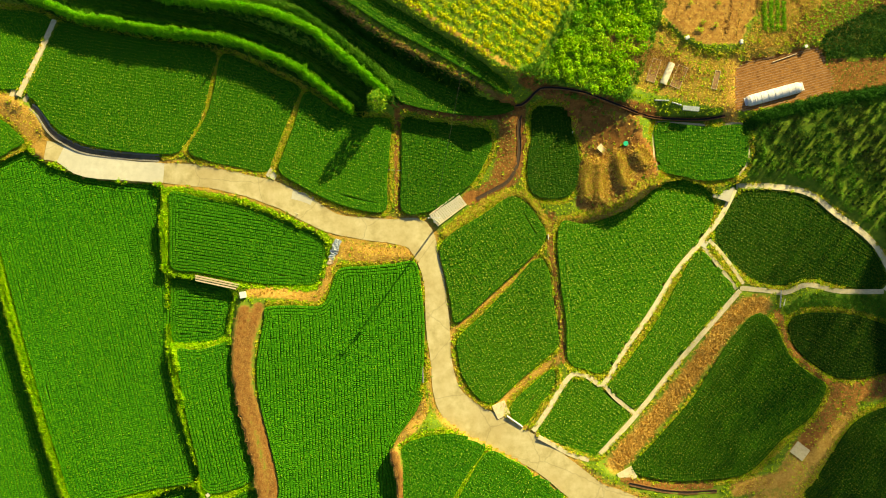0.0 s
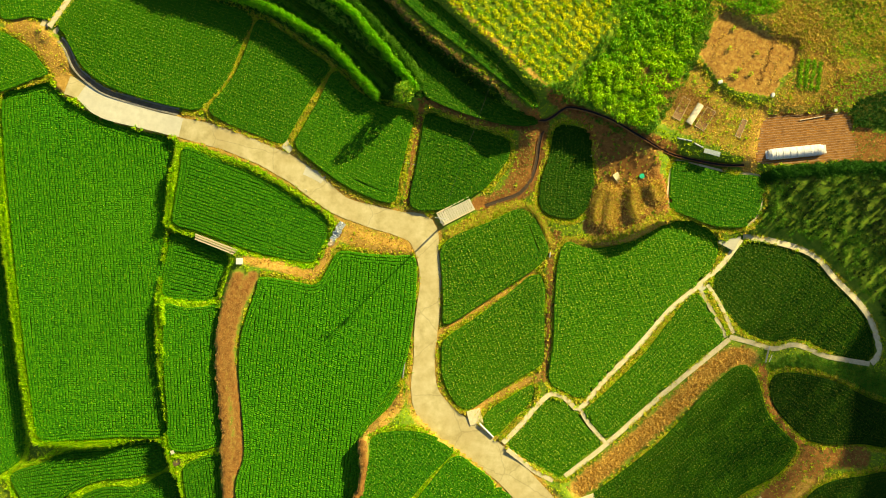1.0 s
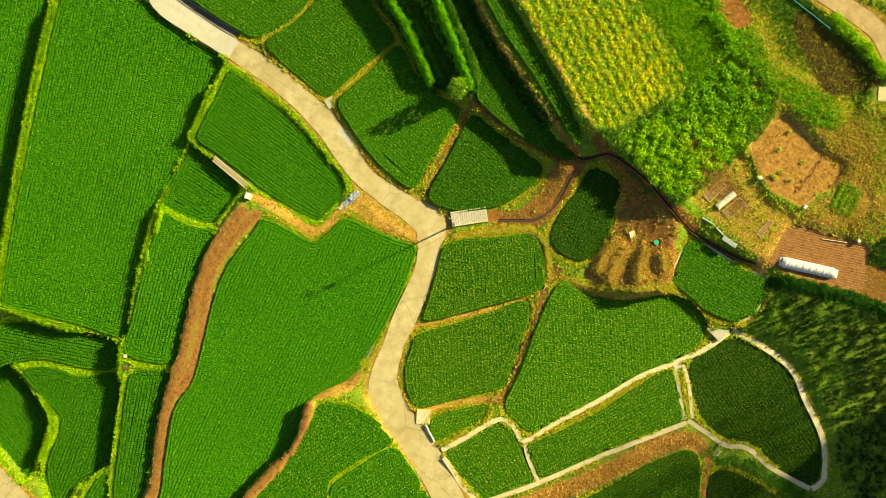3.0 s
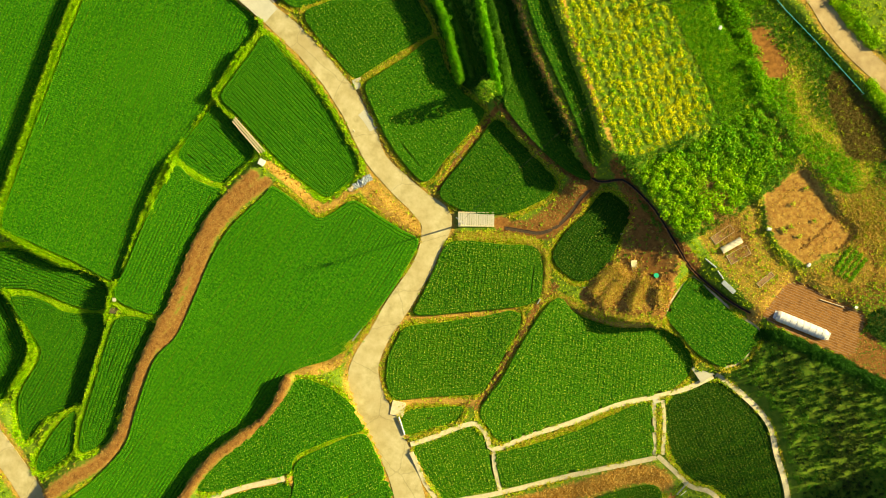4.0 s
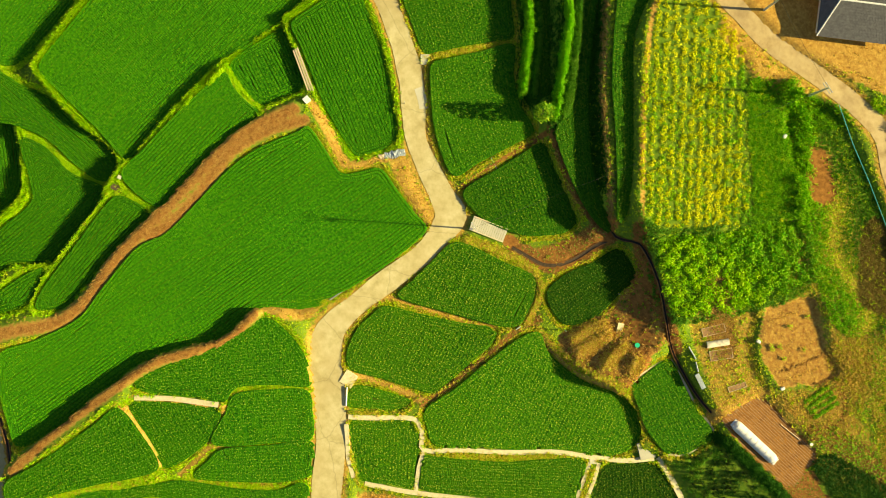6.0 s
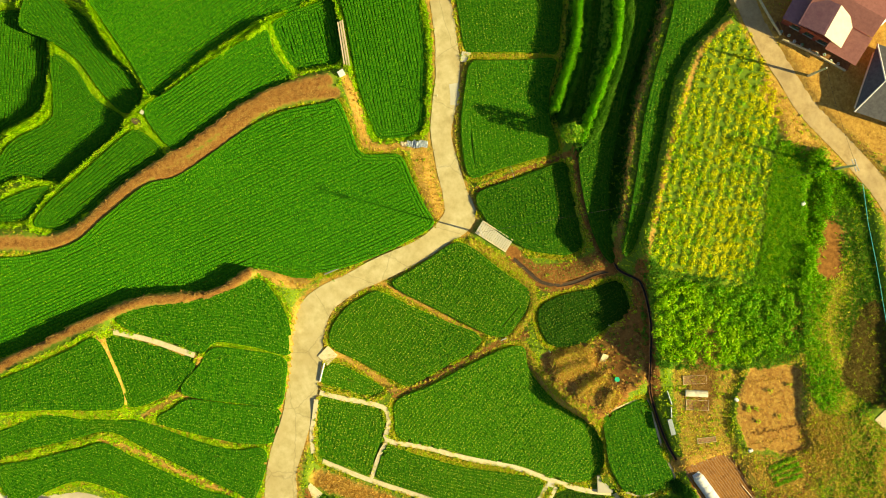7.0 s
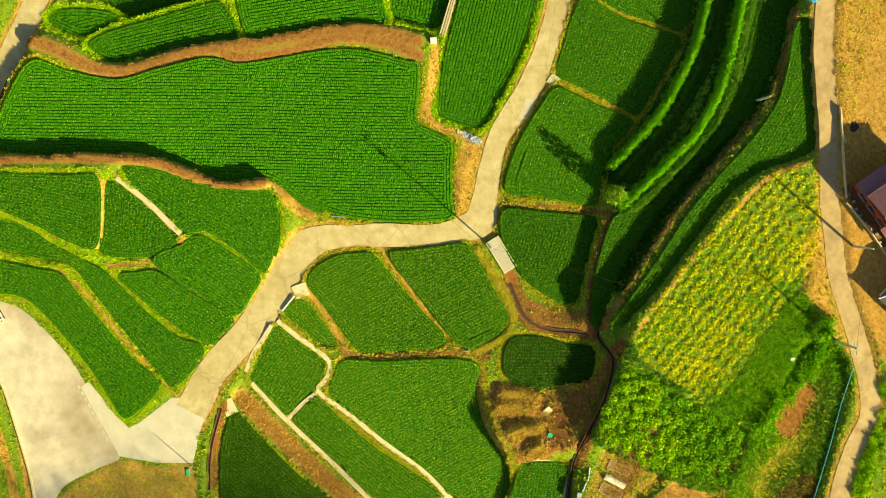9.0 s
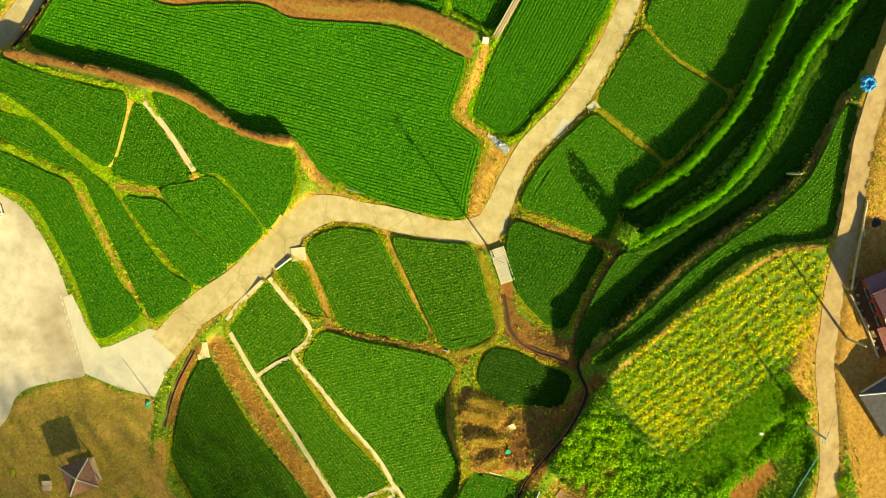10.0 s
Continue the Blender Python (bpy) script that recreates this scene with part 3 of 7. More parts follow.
STROKES.append(("soil", 1.1, 2.3, [(31.86, 20.70), (33.61, 22.38), (37.20, 23.27), (41.17, 24.28), (44.67, 24.78), (48.17, 25.28), (52.69, 25.77), (58.14, 26.33)]))
STROKES.append(("dry", 1.0, 2.6, [(30.44, 21.89), (30.57, 25.07), (30.68, 27.81), (31.14, 29.92)]))
STROKES.append(("soil", 0.6, 3.0, [(35.78, 37.43), (37.50, 36.76), (38.75, 35.58), (38.96, 33.69), (38.62, 32.42)]))
STROKES.append(("soil", 1.2, 0.6, [(35.8, -1.1), (37.4, -5.2), (40.4, -8.6), (43.1, -10.0), (45.8, -10.3)]))
STROKES.append(("soil", 2.4, 0.8, [(43.0, -10.6), (40.9, -14.0), (38.1, -17.4)]))
STROKES.append(("soil", 3.0, 0.8, [(48.9, -9.9), (45.0, -10.6), (43.6, -12.0)]))
STROKES.append(("dry", 2.0, 1.2, [(30.5, -22.1), (35.9, -20.7), (40.7, -17.3), (44.2, -12.6)]))
STROKES.append(("soil", 1.2, 0.8, [(17.1, -20.9), (21.2, -21.7), (27.3, -21.6)]))
STROKES.append(("dry", 0.8, 0.4, [(-10.5, -38.0), (-6.8, -37.9), (-1.6, -38.1)]))
STROKES.append(("dry", 0.7, 0.4, [(-10.3, -36.2), (-7.6, -32.5), (-3.5, -27.8)]))
STROKES.append(("dry", 0.9, 0.7, [(1.0, -36.4), (-0.2, -31.6), (-3.1, -27.4)]))
STROKES.append(("dry", 0.7, 0.8, [(0.1, -31.6), (4.1, -25.4), (6.6, -20.2)]))
STROKES.append(("dry", 0.8, 1.2, [(1.7, -42.5), (5.2, -38.2), (10.2, -33.7), (15.9, -27.6)]))
STROKES.append(("dry", 0.8, 1.0, [(6.4, -29.7), (8.9, -25.2), (9.9, -22.2)]))
STROKES.append(("dry", 2.5, 0.5, [(-10.3, -16.2), (-9.0, -14.4), (-7.8, -12.5)]))
STROKES.append(("soil", 1.2, 0.0, [(0.6, 14.9), (3.8, 15.8), (4.7, 19.3), (5.3, 24.2)]))
# soil colour that darkens the stream bank in place of shade
STROKES.append(("soil", 2.4, 0.3, [(2.3, 15.5), (3.4, 19.6), (3.4, 24.7)]))
STROKES.append(("dry", 0.6, 4.4, [(5.9, 26.9), (3.7, 28.9), (-2.9, 33.2), (-9.4, 37.8), (-15.7, 43.1), (-17.7, 47.5)]))
STROKES.append(("dry", 3.0, 4.4, [(37.4, 35.5), (42.1, 36.1), (48.6, 36.1)]))
STROKES.append(("soil", 3.0, 4.4, [(38.7, 32.1), (42.7, 34.8), (48.1, 36.8)]))
STROKES.append(("dry", 2.0, 4.2, [(30.6, 28.7), (30.2, 25.3), (30.5, 22.6)]))

# ---- geometry helpers ----


def smooth_loop(points, closed=True, step=0.6):
    """A Catmull-Rom line through the points, sampled about every step metres."""
    p = np.array(points, float)
    n = len(p)
    out = []
    for i in range(n if closed else n - 1):
        if closed:
            a, b, c, d = p[i - 1], p[i], p[(i + 1) % n], p[(i + 2) % n]
        else:
            a, b, c, d = p[max(i - 1, 0)], p[i], p[i + 1], p[min(i + 2, n - 1)]
        k = max(1, int(np.linalg.norm(c - b) / step))
        for j in range(k):
            t = j / k
            out.append(0.5 * (2 * b + (c - a) * t + (2 * a - 5 * b + 4 * c - d) * t * t + (3 * b - a - 3 * c + d) * t ** 3))
    if not closed:
        out.append(p[-1])
    return np.array(out)


def inside(poly, x, y):
    """Which of the points x, y lie in the polygon."""
    r = np.zeros(x.shape, bool)
    j = len(poly) - 1
    for i in range(len(poly)):
        xi, yi, xj, yj = poly[i][0], poly[i][1], poly[j][0], poly[j][1]
        if yi != yj:
            r ^= ((yi > y) != (yj > y)) & (x < (xj - xi) * (y - yi) / (yj - yi) + xi)
        j = i
    return r


def line_distance(line, x, y):
    """The distance of each point to a polyline, and how far along it the nearest place is (0 to 1)."""
    best = np.full(x.shape, 1e9)
    along = np.zeros(x.shape)
    n = len(line) - 1
    for i in range(n):
        ax, ay = line[i][:2]
        dx, dy = line[i + 1][0] - ax, line[i + 1][1] - ay
        t = np.clip(((x - ax) * dx + (y - ay) * dy) / (dx * dx + dy * dy + 1e-9), 0, 1)
        d = np.hypot(x - ax - t * dx, y - ay - t * dy)
        near = d < best
        best = np.where(near, d, best)
        along = np.where(near, (i + t) / n, along)
    return best, along


def np_mesh(name, verts, faces, material, smooth=False, second=None, slots=None):
    """A mesh from arrays; faces all have the same number of corners."""
    me = bpy.data.meshes.new(name)
    verts, faces = np.asarray(verts, np.float32), np.asarray(faces, np.int32)
    k = faces.shape[1]
    me.vertices.add(len(verts))
    me.vertices.foreach_set("co", verts.ravel())
    me.loops.add(faces.size)
    me.loops.foreach_set("vertex_index", faces.ravel())
    me.polygons.add(len(faces))
    me.polygons.foreach_set("loop_start", np.arange(0, faces.size, k, dtype=np.int32))
    me.polygons.foreach_set("use_smooth", np.full(len(faces), smooth))
    me.update(calc_edges=True)
    me.materials.append(material)
    if second:
        me.materials.append(second)
        me.polygons.foreach_set("material_index", np.asarray(slots, np.int32))
    return me


def part(name, bm, material, parent=None, label=""):
    me = bpy.data.meshes.new(name)
    bm.to_mesh(me)
    bm.free()
    me.materials.append(material)
    ob = new(name, me)
    ob.parent = parent
    if label:
        tagged(ob, label)
    return ob


rng = np.random.default_rng(7)

# ---- ground: one sheet, fine in the valley, coarse to the horizon ----
STEP = 0.4
fine_x, fine_y = np.arange(-84, 72.01, STEP), np.arange(-70, 88.01, STEP)
GX, GY = np.meshgrid(fine_x, fine_y)
level = np.full(GX.shape, np.nan)
crop = np.zeros(GX.shape, bool)
paved = np.zeros(GX.shape, bool)
dry = np.zeros(GX.shape)
soil = np.zeros(GX.shape)
OUTLINES = {}
for key, (z, ang, pts) in FIELDS.items():
    OUTLINES[key] = smooth_loop(pts)
    hit = inside(OUTLINES[key], GX, GY)
    level[hit] = z
    crop |= hit
for key, (z, pts) in PATCHES.items():
    OUTLINES[key] = np.array(pts) if key == "apron" else smooth_loop(pts)
    hit = inside(OUTLINES[key], GX, GY) & ~crop
    level[hit] = z
    if key in ("tunnel_soil", "soil_strip"):
        soil[hit] = 1.0
    if key == "garden_soil":
        soil[hit], dry[hit] = 0.4, 0.85
    if key in ("house_plot", "dry_field", "gold_field"):
        dry[hit] = 0.8
    if key == "garden_beds":
        dry[hit] = 0.45
    if key == "yard":
        dry[hit], soil[hit] = 0.5, 0.12
    if key == "house_plot":
        dry[hit], soil[hit] = 0.85, 0.3
    if key == "brown_slope":
        soil[hit], dry[hit] = 0.46, 0.7
        rise = line_distance([(11.90, 12.21), (12.25, 16.68), (12.11, 20.63)], GX, GY)[0]
        level[hit] = z + np.clip(rise[hit] / 7.0, 0, 1) * 2.5
        for rib in RIBS:
            d = line_distance(rib, GX, GY)[0]
            level[hit] += 0.45 * np.exp(-(d[hit] / 0.75) ** 2)
            dry[hit] = np.maximum(dry[hit], 0.9 * np.exp(-(d[hit] / 1.0) ** 2))
            soil[hit] = np.minimum(soil[hit], 1 - np.exp(-(d[hit] / 1.0) ** 2))
    if key == "wild_slope":
        level[hit] = np.nan
    if key in ("lot", "apron"):
        paved |= hit
ROADLINES = {}
for key, (w, pts) in ROADS.items():
    line = smooth_loop(pts, False)
    if line.shape[1] > 3:
        w = line[:, 3]
    ROADLINES[key] = (w, line[:, :3])
    d, a = line_distance(line, GX, GY)
    w = np.interp(a, np.linspace(0, 1, len(line)), w) if line.shape[1] > 3 else w
    hit = d < w / 2 + 0.1
    level[hit] = np.interp(a[hit], np.linspace(0, 1, len(line)), line[:, 2])
    paved |= hit
    dry = np.maximum(dry, np.clip(1.3 - (d - w / 2) / 0.9, 0, 1) * 0.55)
PATHLINES = []
for w, z, pts in PATHS:
    w, z = w * 0.85, z + 0.2
    line = smooth_loop(pts, False)
    PATHLINES.append((w, np.c_[line, np.full(len(line), z)]))
    d, a = line_distance(line, GX, GY)
    hit = (d < w / 2 + 0.15) & ~paved
    level[hit] = z
    paved |= d < w / 2
    crop &= ~hit
strips = np.zeros(GX.shape, bool)
for kind, w, z, pts in STROKES:
    d, a = line_distance(smooth_loop(pts, False), GX, GY)
    val = np.clip(1.3 - d / (w / 2), 0, 1)
    if kind == "sere":
        dry = np.maximum(dry, val * 0.42)
    elif kind == "rust":
        hit = (d < w * 0.42) & ~crop & ~paved
        level[hit] = z
        strips |= d < w * 0.5 + 0.2
        dry, soil = np.maximum(dry, val * 0.8), np.maximum(soil, val * (0.25 if z == 0.6 else 0.62))
    elif kind == "dry":
        dry = np.maximum(dry, val)
    else:
        soil = np.maximum(soil, val)
DITCHES = [("grey", (0.55, 0.2, [(-57.34, 26.19), (-56.15, 25.09), (-55.31, 23.64), (-54.27, 22.47), (-52.50, 21.37), (-50.59, 20.50), (-47.68, 19.98), (-43.03, 19.45), (-40.64, 19.29)])),
           ("dark", (0.24, 0.05, [(3.72, 24.74), (5.15, 24.64), (6.30, 25.46), (7.50, 26.53), (9.77, 26.50), (13.09, 25.77), (16.58, 24.41), (20.08, 23.04), (23.54, 22.66), (27.23, 22.53), (29.93, 22.86)])),
           ("mud", (0.4, 0.06, [(5.12, 23.62), (4.93, 21.68), (5.00, 19.70), (4.58, 17.20), (3.40, 15.43), (1.79, 14.53), (-0.51, 13.32)])),
           ("mud", (0.3, 0.08, [(17.70, -21.51), (19.92, -21.99), (22.13, -22.40), (24.68, -22.56), (28.28, -22.38)])),
           ("dark", (0.3, 0.1, [(-26.80, -50.34), (-22.95, -50.64), (-19.53, -51.52), (-15.84, -52.62), (-11.73, -53.77)]))]
BANKS = [(1.2, 1.2, [(-15.21, 25.41), (-18.26, 27.91), (-22.12, 30.87), (-26.69, 33.09), (-30.98, 34.65), (-37.30, 35.55), (-42.75, 36.49), (-46.03, 37.26), (-50.03, 38.1), (-54.5, 40.0), (-61.0, 43.0), (-68.0, 46.4)]),
         (2.3, 1.8, [(-10.57, 26.95), (-13.25, 29.46), (-15.97, 31.88), (-19.72, 35.06), (-24.03, 37.24), (-28.38, 38.39), (-33.37, 39.10), (-38.69, 39.99), (-43.22, 41.63), (-46.97, 43.08), (-50.79, 43.42)])]
for z, w, pts in BANKS:
    d, a = line_distance(smooth_loop(pts, False), GX, GY)
    hit = (d < w / 2) & ~crop & ~paved
    level[hit] = z
known = ~np.isnan(level)
H = np.where(known, level, 0.0)
wgt = known.astype(float)
for k in (64, 32, 16, 8, 4, 2):  # spread known levels outward, coarse to fine
    a, b = H * wgt, wgt
    for axis in (0, 1):
        c = np.cumsum(np.pad(a, [(k + 1, k) if i == axis else (0, 0) for i in (0, 1)], mode="edge"), axis=axis)
        e = np.cumsum(np.pad(b, [(k + 1, k) if i == axis else (0, 0) for i in (0, 1)], mode="edge"), axis=axis)
        s1 = [slice(None)] * 2
        s2 = [slice(None)] * 2
        s1[axis], s2[axis] = slice(2 * k + 1, None), slice(0, -2 * k - 1)
        a, b = c[tuple(s1)] - c[tuple(s2)], e[tuple(s1)] - e[tuple(s2)]
    guess = a / np.maximum(b, 1e-9)
    H = np.where(known, level, np.where(b > 1e-6, guess, H))
H = np.where(known, level, H)
for i in range(500):
    p = np.pad(H, 1, mode="edge")
    H = np.where(known, level, (p[:-2, 1:-1] + p[2:, 1:-1] + p[1:-1, :-2] + p[1:-1, 2:]) / 4)
loose = ~known
high = np.where(known & (crop | paved | inside(OUTLINES["yellow_crop"], GX, GY)), level, -99.0)
for i in range(4):  # the bund keeps the level of the higher field, then drops
    p = np.pad(high, 1, mode="edge")
    high = np.max([p[:-2, 1:-1], p[2:, 1:-1], p[1:-1, :-2], p[1:-1, 2:], high], axis=0)
drop = np.clip(high - H, 0, 2.0)
H = np.where(loose & (high > -50), H + drop * 0.85, H)
near = np.zeros(GX.shape)
grown = known.copy()
for i in range(1, 4):
    p = np.pad(grown, 1)
    grown = p[:-2, 1:-1] | p[2:, 1:-1] | p[1:-1, :-2] | p[1:-1, 2:] | grown
    near[loose & (near == 0) & grown] = i
bump = np.where(loose, np.where(near == 1, 0.2, 0.3), 0.0)
flank = paved.copy()
for i in range(3):
    p = np.pad(flank, 1)
    flank = p[:-2, 1:-1] | p[2:, 1:-1] | p[1:-1, :-2] | p[1:-1, 2:] | flank
    if i == 1:
        close = flank.copy()
bump = np.where(flank, 0.08, bump)
bump = np.where(close, 0.0, bump)
rough_noise = rng.normal(0, 1, (GX.shape[0] // 3 + 2, GX.shape[1] // 3 + 2))
rough_noise = np.kron(rough_noise, np.ones((3, 3)))[:GX.shape[0], :GX.shape[1]]
H = H + bump + np.where(loose & ~close, rough_noise * 0.05, 0)
for i in range(3):  # soften the banks
    p = np.pad(H, 1, mode="edge")
    soft = (p[:-2, 1:-1] + p[2:, 1:-1] + p[1:-1, :-2] + p[1:-1, 2:] + 2 * H) / 6
    H = np.where(loose & ~close, soft, H)
H = np.where(paved, H - 0.05, H)


H_full = H.copy()
ditched = np.zeros(GX.shape, bool)
for kind, (wide, wall, line) in DITCHES:
    d, a = line_distance(smooth_loop(line, False), GX, GY)
    H = np.where((d < max(wide / 2, 0.28)) & ~crop, H - (0.12 if kind == "mud" else 0.4), H)
    ditched |= d < wide / 2 + 0.3
d, a = line_distance([(-6.38, 10.35), (-1.51, 13.79)], GX, GY)
ditched |= d < 1.1


def ground_z(x, y, H=H):
    """The height of the ground under points."""
    fx = np.clip((np.asarray(x) - fine_x[0]) / STEP, 0, len(fine_x) - 1.001)
    fy = np.clip((np.asarray(y) - fine_y[0]) / STEP, 0, len(fine_y) - 1.001)
    i, j = fx.astype(int), fy.astype(int)
    u, v = fx - i, fy - j
    return (H[j, i] * (1 - u) * (1 - v) + H[j, i + 1] * u * (1 - v) + H[j + 1, i] * (1 - u) * v + H[j + 1, i + 1] * u * v)


def cell(arr, x, y):
    i = np.clip(np.round((np.asarray(x) - fine_x[0]) / STEP).astype(int), 0, len(fine_x) - 1)
    j = np.clip(np.round((np.asarray(y) - fine_y[0]) / STEP).astype(int), 0, len(fine_y) - 1)
    return arr[j, i]


far = np.concatenate([np.arange(4, 121, 4.0), [140, 180, 240, 400, 800, 1600, 3000]])
xs = np.concatenate([fine_x[0] - far[::-1], fine_x, fine_x[-1] + far])
ys = np.concatenate([fine_y[0] - far[::-1], fine_y, fine_y[-1] + far])
pad = len(far)
HH, DD, SS = (np.pad(a, pad, mode="edge") for a in (H, dry, soil))
XX, YY = np.meshgrid(xs, ys)
nx, ny = len(xs), len(ys)
# a hill shoulder out of view, added to shade the eastern paddies
ahead, across = XX * SUN.x + YY * SUN.y, XX * SUN.y - YY * SUN.x
rise = np.clip((ahead - 80) / 40, 0, 1)
shoulder = np.clip((across - 26) / 8, 0, 1)
crest = 0.456 * (np.clip(ahead, 118, 155) - 10 + 0.95 * (np.clip(across, 16, 90) - 18)) + 1.2 * np.sin(across * 0.9) + 0.8 * np.sin(across * 2.3)
HH = HH + rise * rise * (3 - 2 * rise) * np.maximum(shoulder * shoulder * (3 - 2 * shoulder) * crest - 18, 0)
idx = np.arange(nx * ny).reshape(ny, nx)
quads = np.stack([idx[:-1, :-1], idx[:-1, 1:], idx[1:, 1:], idx[1:, :-1]], -1).reshape(-1, 4)


def ground_material():
    m = bpy.data.materials.new("ground_earth")
    m.use_nodes = True
    n, l = m.node_tree.nodes, m.node_tree.links
    b = n["Principled BSDF"]
    b.inputs["Roughness"].default_value = 0.92
    b.inputs["Specular IOR Level"].default_value = 0.15
    geo = n.new("ShaderNodeNewGeometry")

    def noise_node(scale, detail=6.0):
        t = n.new("ShaderNodeTexNoise")
        t.inputs["Scale"].default_value = scale
        t.inputs["Detail"].default_value = detail
        t.inputs["Roughness"].default_value = 0.7
        l.new(geo.outputs["Position"], t.inputs["Vector"])
        return t.outputs["Fac"]

    def ramp(fac, cols, lo=0.3, hi=0.7):
        r = n.new("ShaderNodeValToRGB")
        r.color_ramp.elements[0].position, r.color_ramp.elements[1].position = lo, hi
        r.color_ramp.elements[0].color, r.color_ramp.elements[1].color = (*cols[0], 1), (*cols[1], 1)
        l.new(fac, r.inputs["Fac"])
        return r.outputs["Color"]

    green = ramp(noise_node(1.3), [(0.07, 0.18, 0.012), (0.24, 0.32, 0.025)])
    straw = ramp(noise_node(2.0), [(0.38, 0.20, 0.035), (0.66, 0.43, 0.10)])
    earth = ramp(noise_node(1.7), [(0.15, 0.062, 0.014), (0.42, 0.19, 0.045)])
    col = green
    for att, other in (("dry", straw), ("soil", earth)):
        a = n.new("ShaderNodeAttribute")
        a.attribute_name = att
        s = n.new("ShaderNodeMath")
        s.operation = "MULTIPLY_ADD"
        l.new(noise_node(2.5), s.inputs[0])
        s.inputs[1].default_value = 1.6
        s.inputs[2].default_value = -0.8
        t = n.new("ShaderNodeMath")
        t.operation = "MULTIPLY_ADD"
        l.new(a.outputs["Fac"], t.inputs[0])
        t.inputs[1].default_value = 1.5
        l.new(s.outputs[0], t.inputs[2])
        c = n.new("ShaderNodeMapRange")
        c.inputs["From Min"].default_value, c.inputs["From Max"].default_value = 0.35, 0.85
        l.new(t.outputs[0], c.inputs["Value"])
        mix = n.new("ShaderNodeMix")
        mix.data_type = "RGBA"
        l.new(c.outputs[0], mix.inputs[0])
        l.new(col, mix.inputs[6])
        l.new(other, mix.inputs[7])
        col = mix.outputs[2]
    l.new(col, b.inputs["Base Color"])
    bp = n.new("ShaderNodeBump")
    bp.inputs["Strength"].default_value = 0.6
    bp.inputs["Distance"].default_value = 0.08
    l.new(noise_node(9.0), bp.inputs["Height"])
    l.new(bp.outputs[0], b.inputs["Normal"])
    return m


GROUND = ground_material()
me = np_mesh("ground", np.stack([XX, YY, HH], -1).reshape(-1, 3), quads, GROUND, True)
for att, arr in (("dry", DD), ("soil", SS)):
    a = me.attributes.new(att, "FLOAT", "POINT")
    a.data.foreach_set("value", arr.ravel().astype(np.float32))
tagged(new("ground", me), "grassy terraced valley ground with earth banks", "ground", kind="structure")

# ---- rice fields ----


# tone per field; the low eastern and terrace values stand in for shade
FIELD_TONE = {"east_dark": 0.42, "east_far": 0.3, "east_corner": 0.34, "east_wide": 0.64, "stream_side": 0.5, "road_row_e": 0.82, "hill_foot": 0.9, "centre": 1.08, "west_big": 1.08, "terrace_a": 0.66, "terrace_b": 0.68, "terrace_c": 0.76, "road_row_b": 0.85, "road_row_c": 0.85, "southwest_a": 0.86, "southwest_b": 0.88, "southwest_c": 0.86, "far_west": 1.0, "mid_d": 0.92, "mid_e": 0.9}


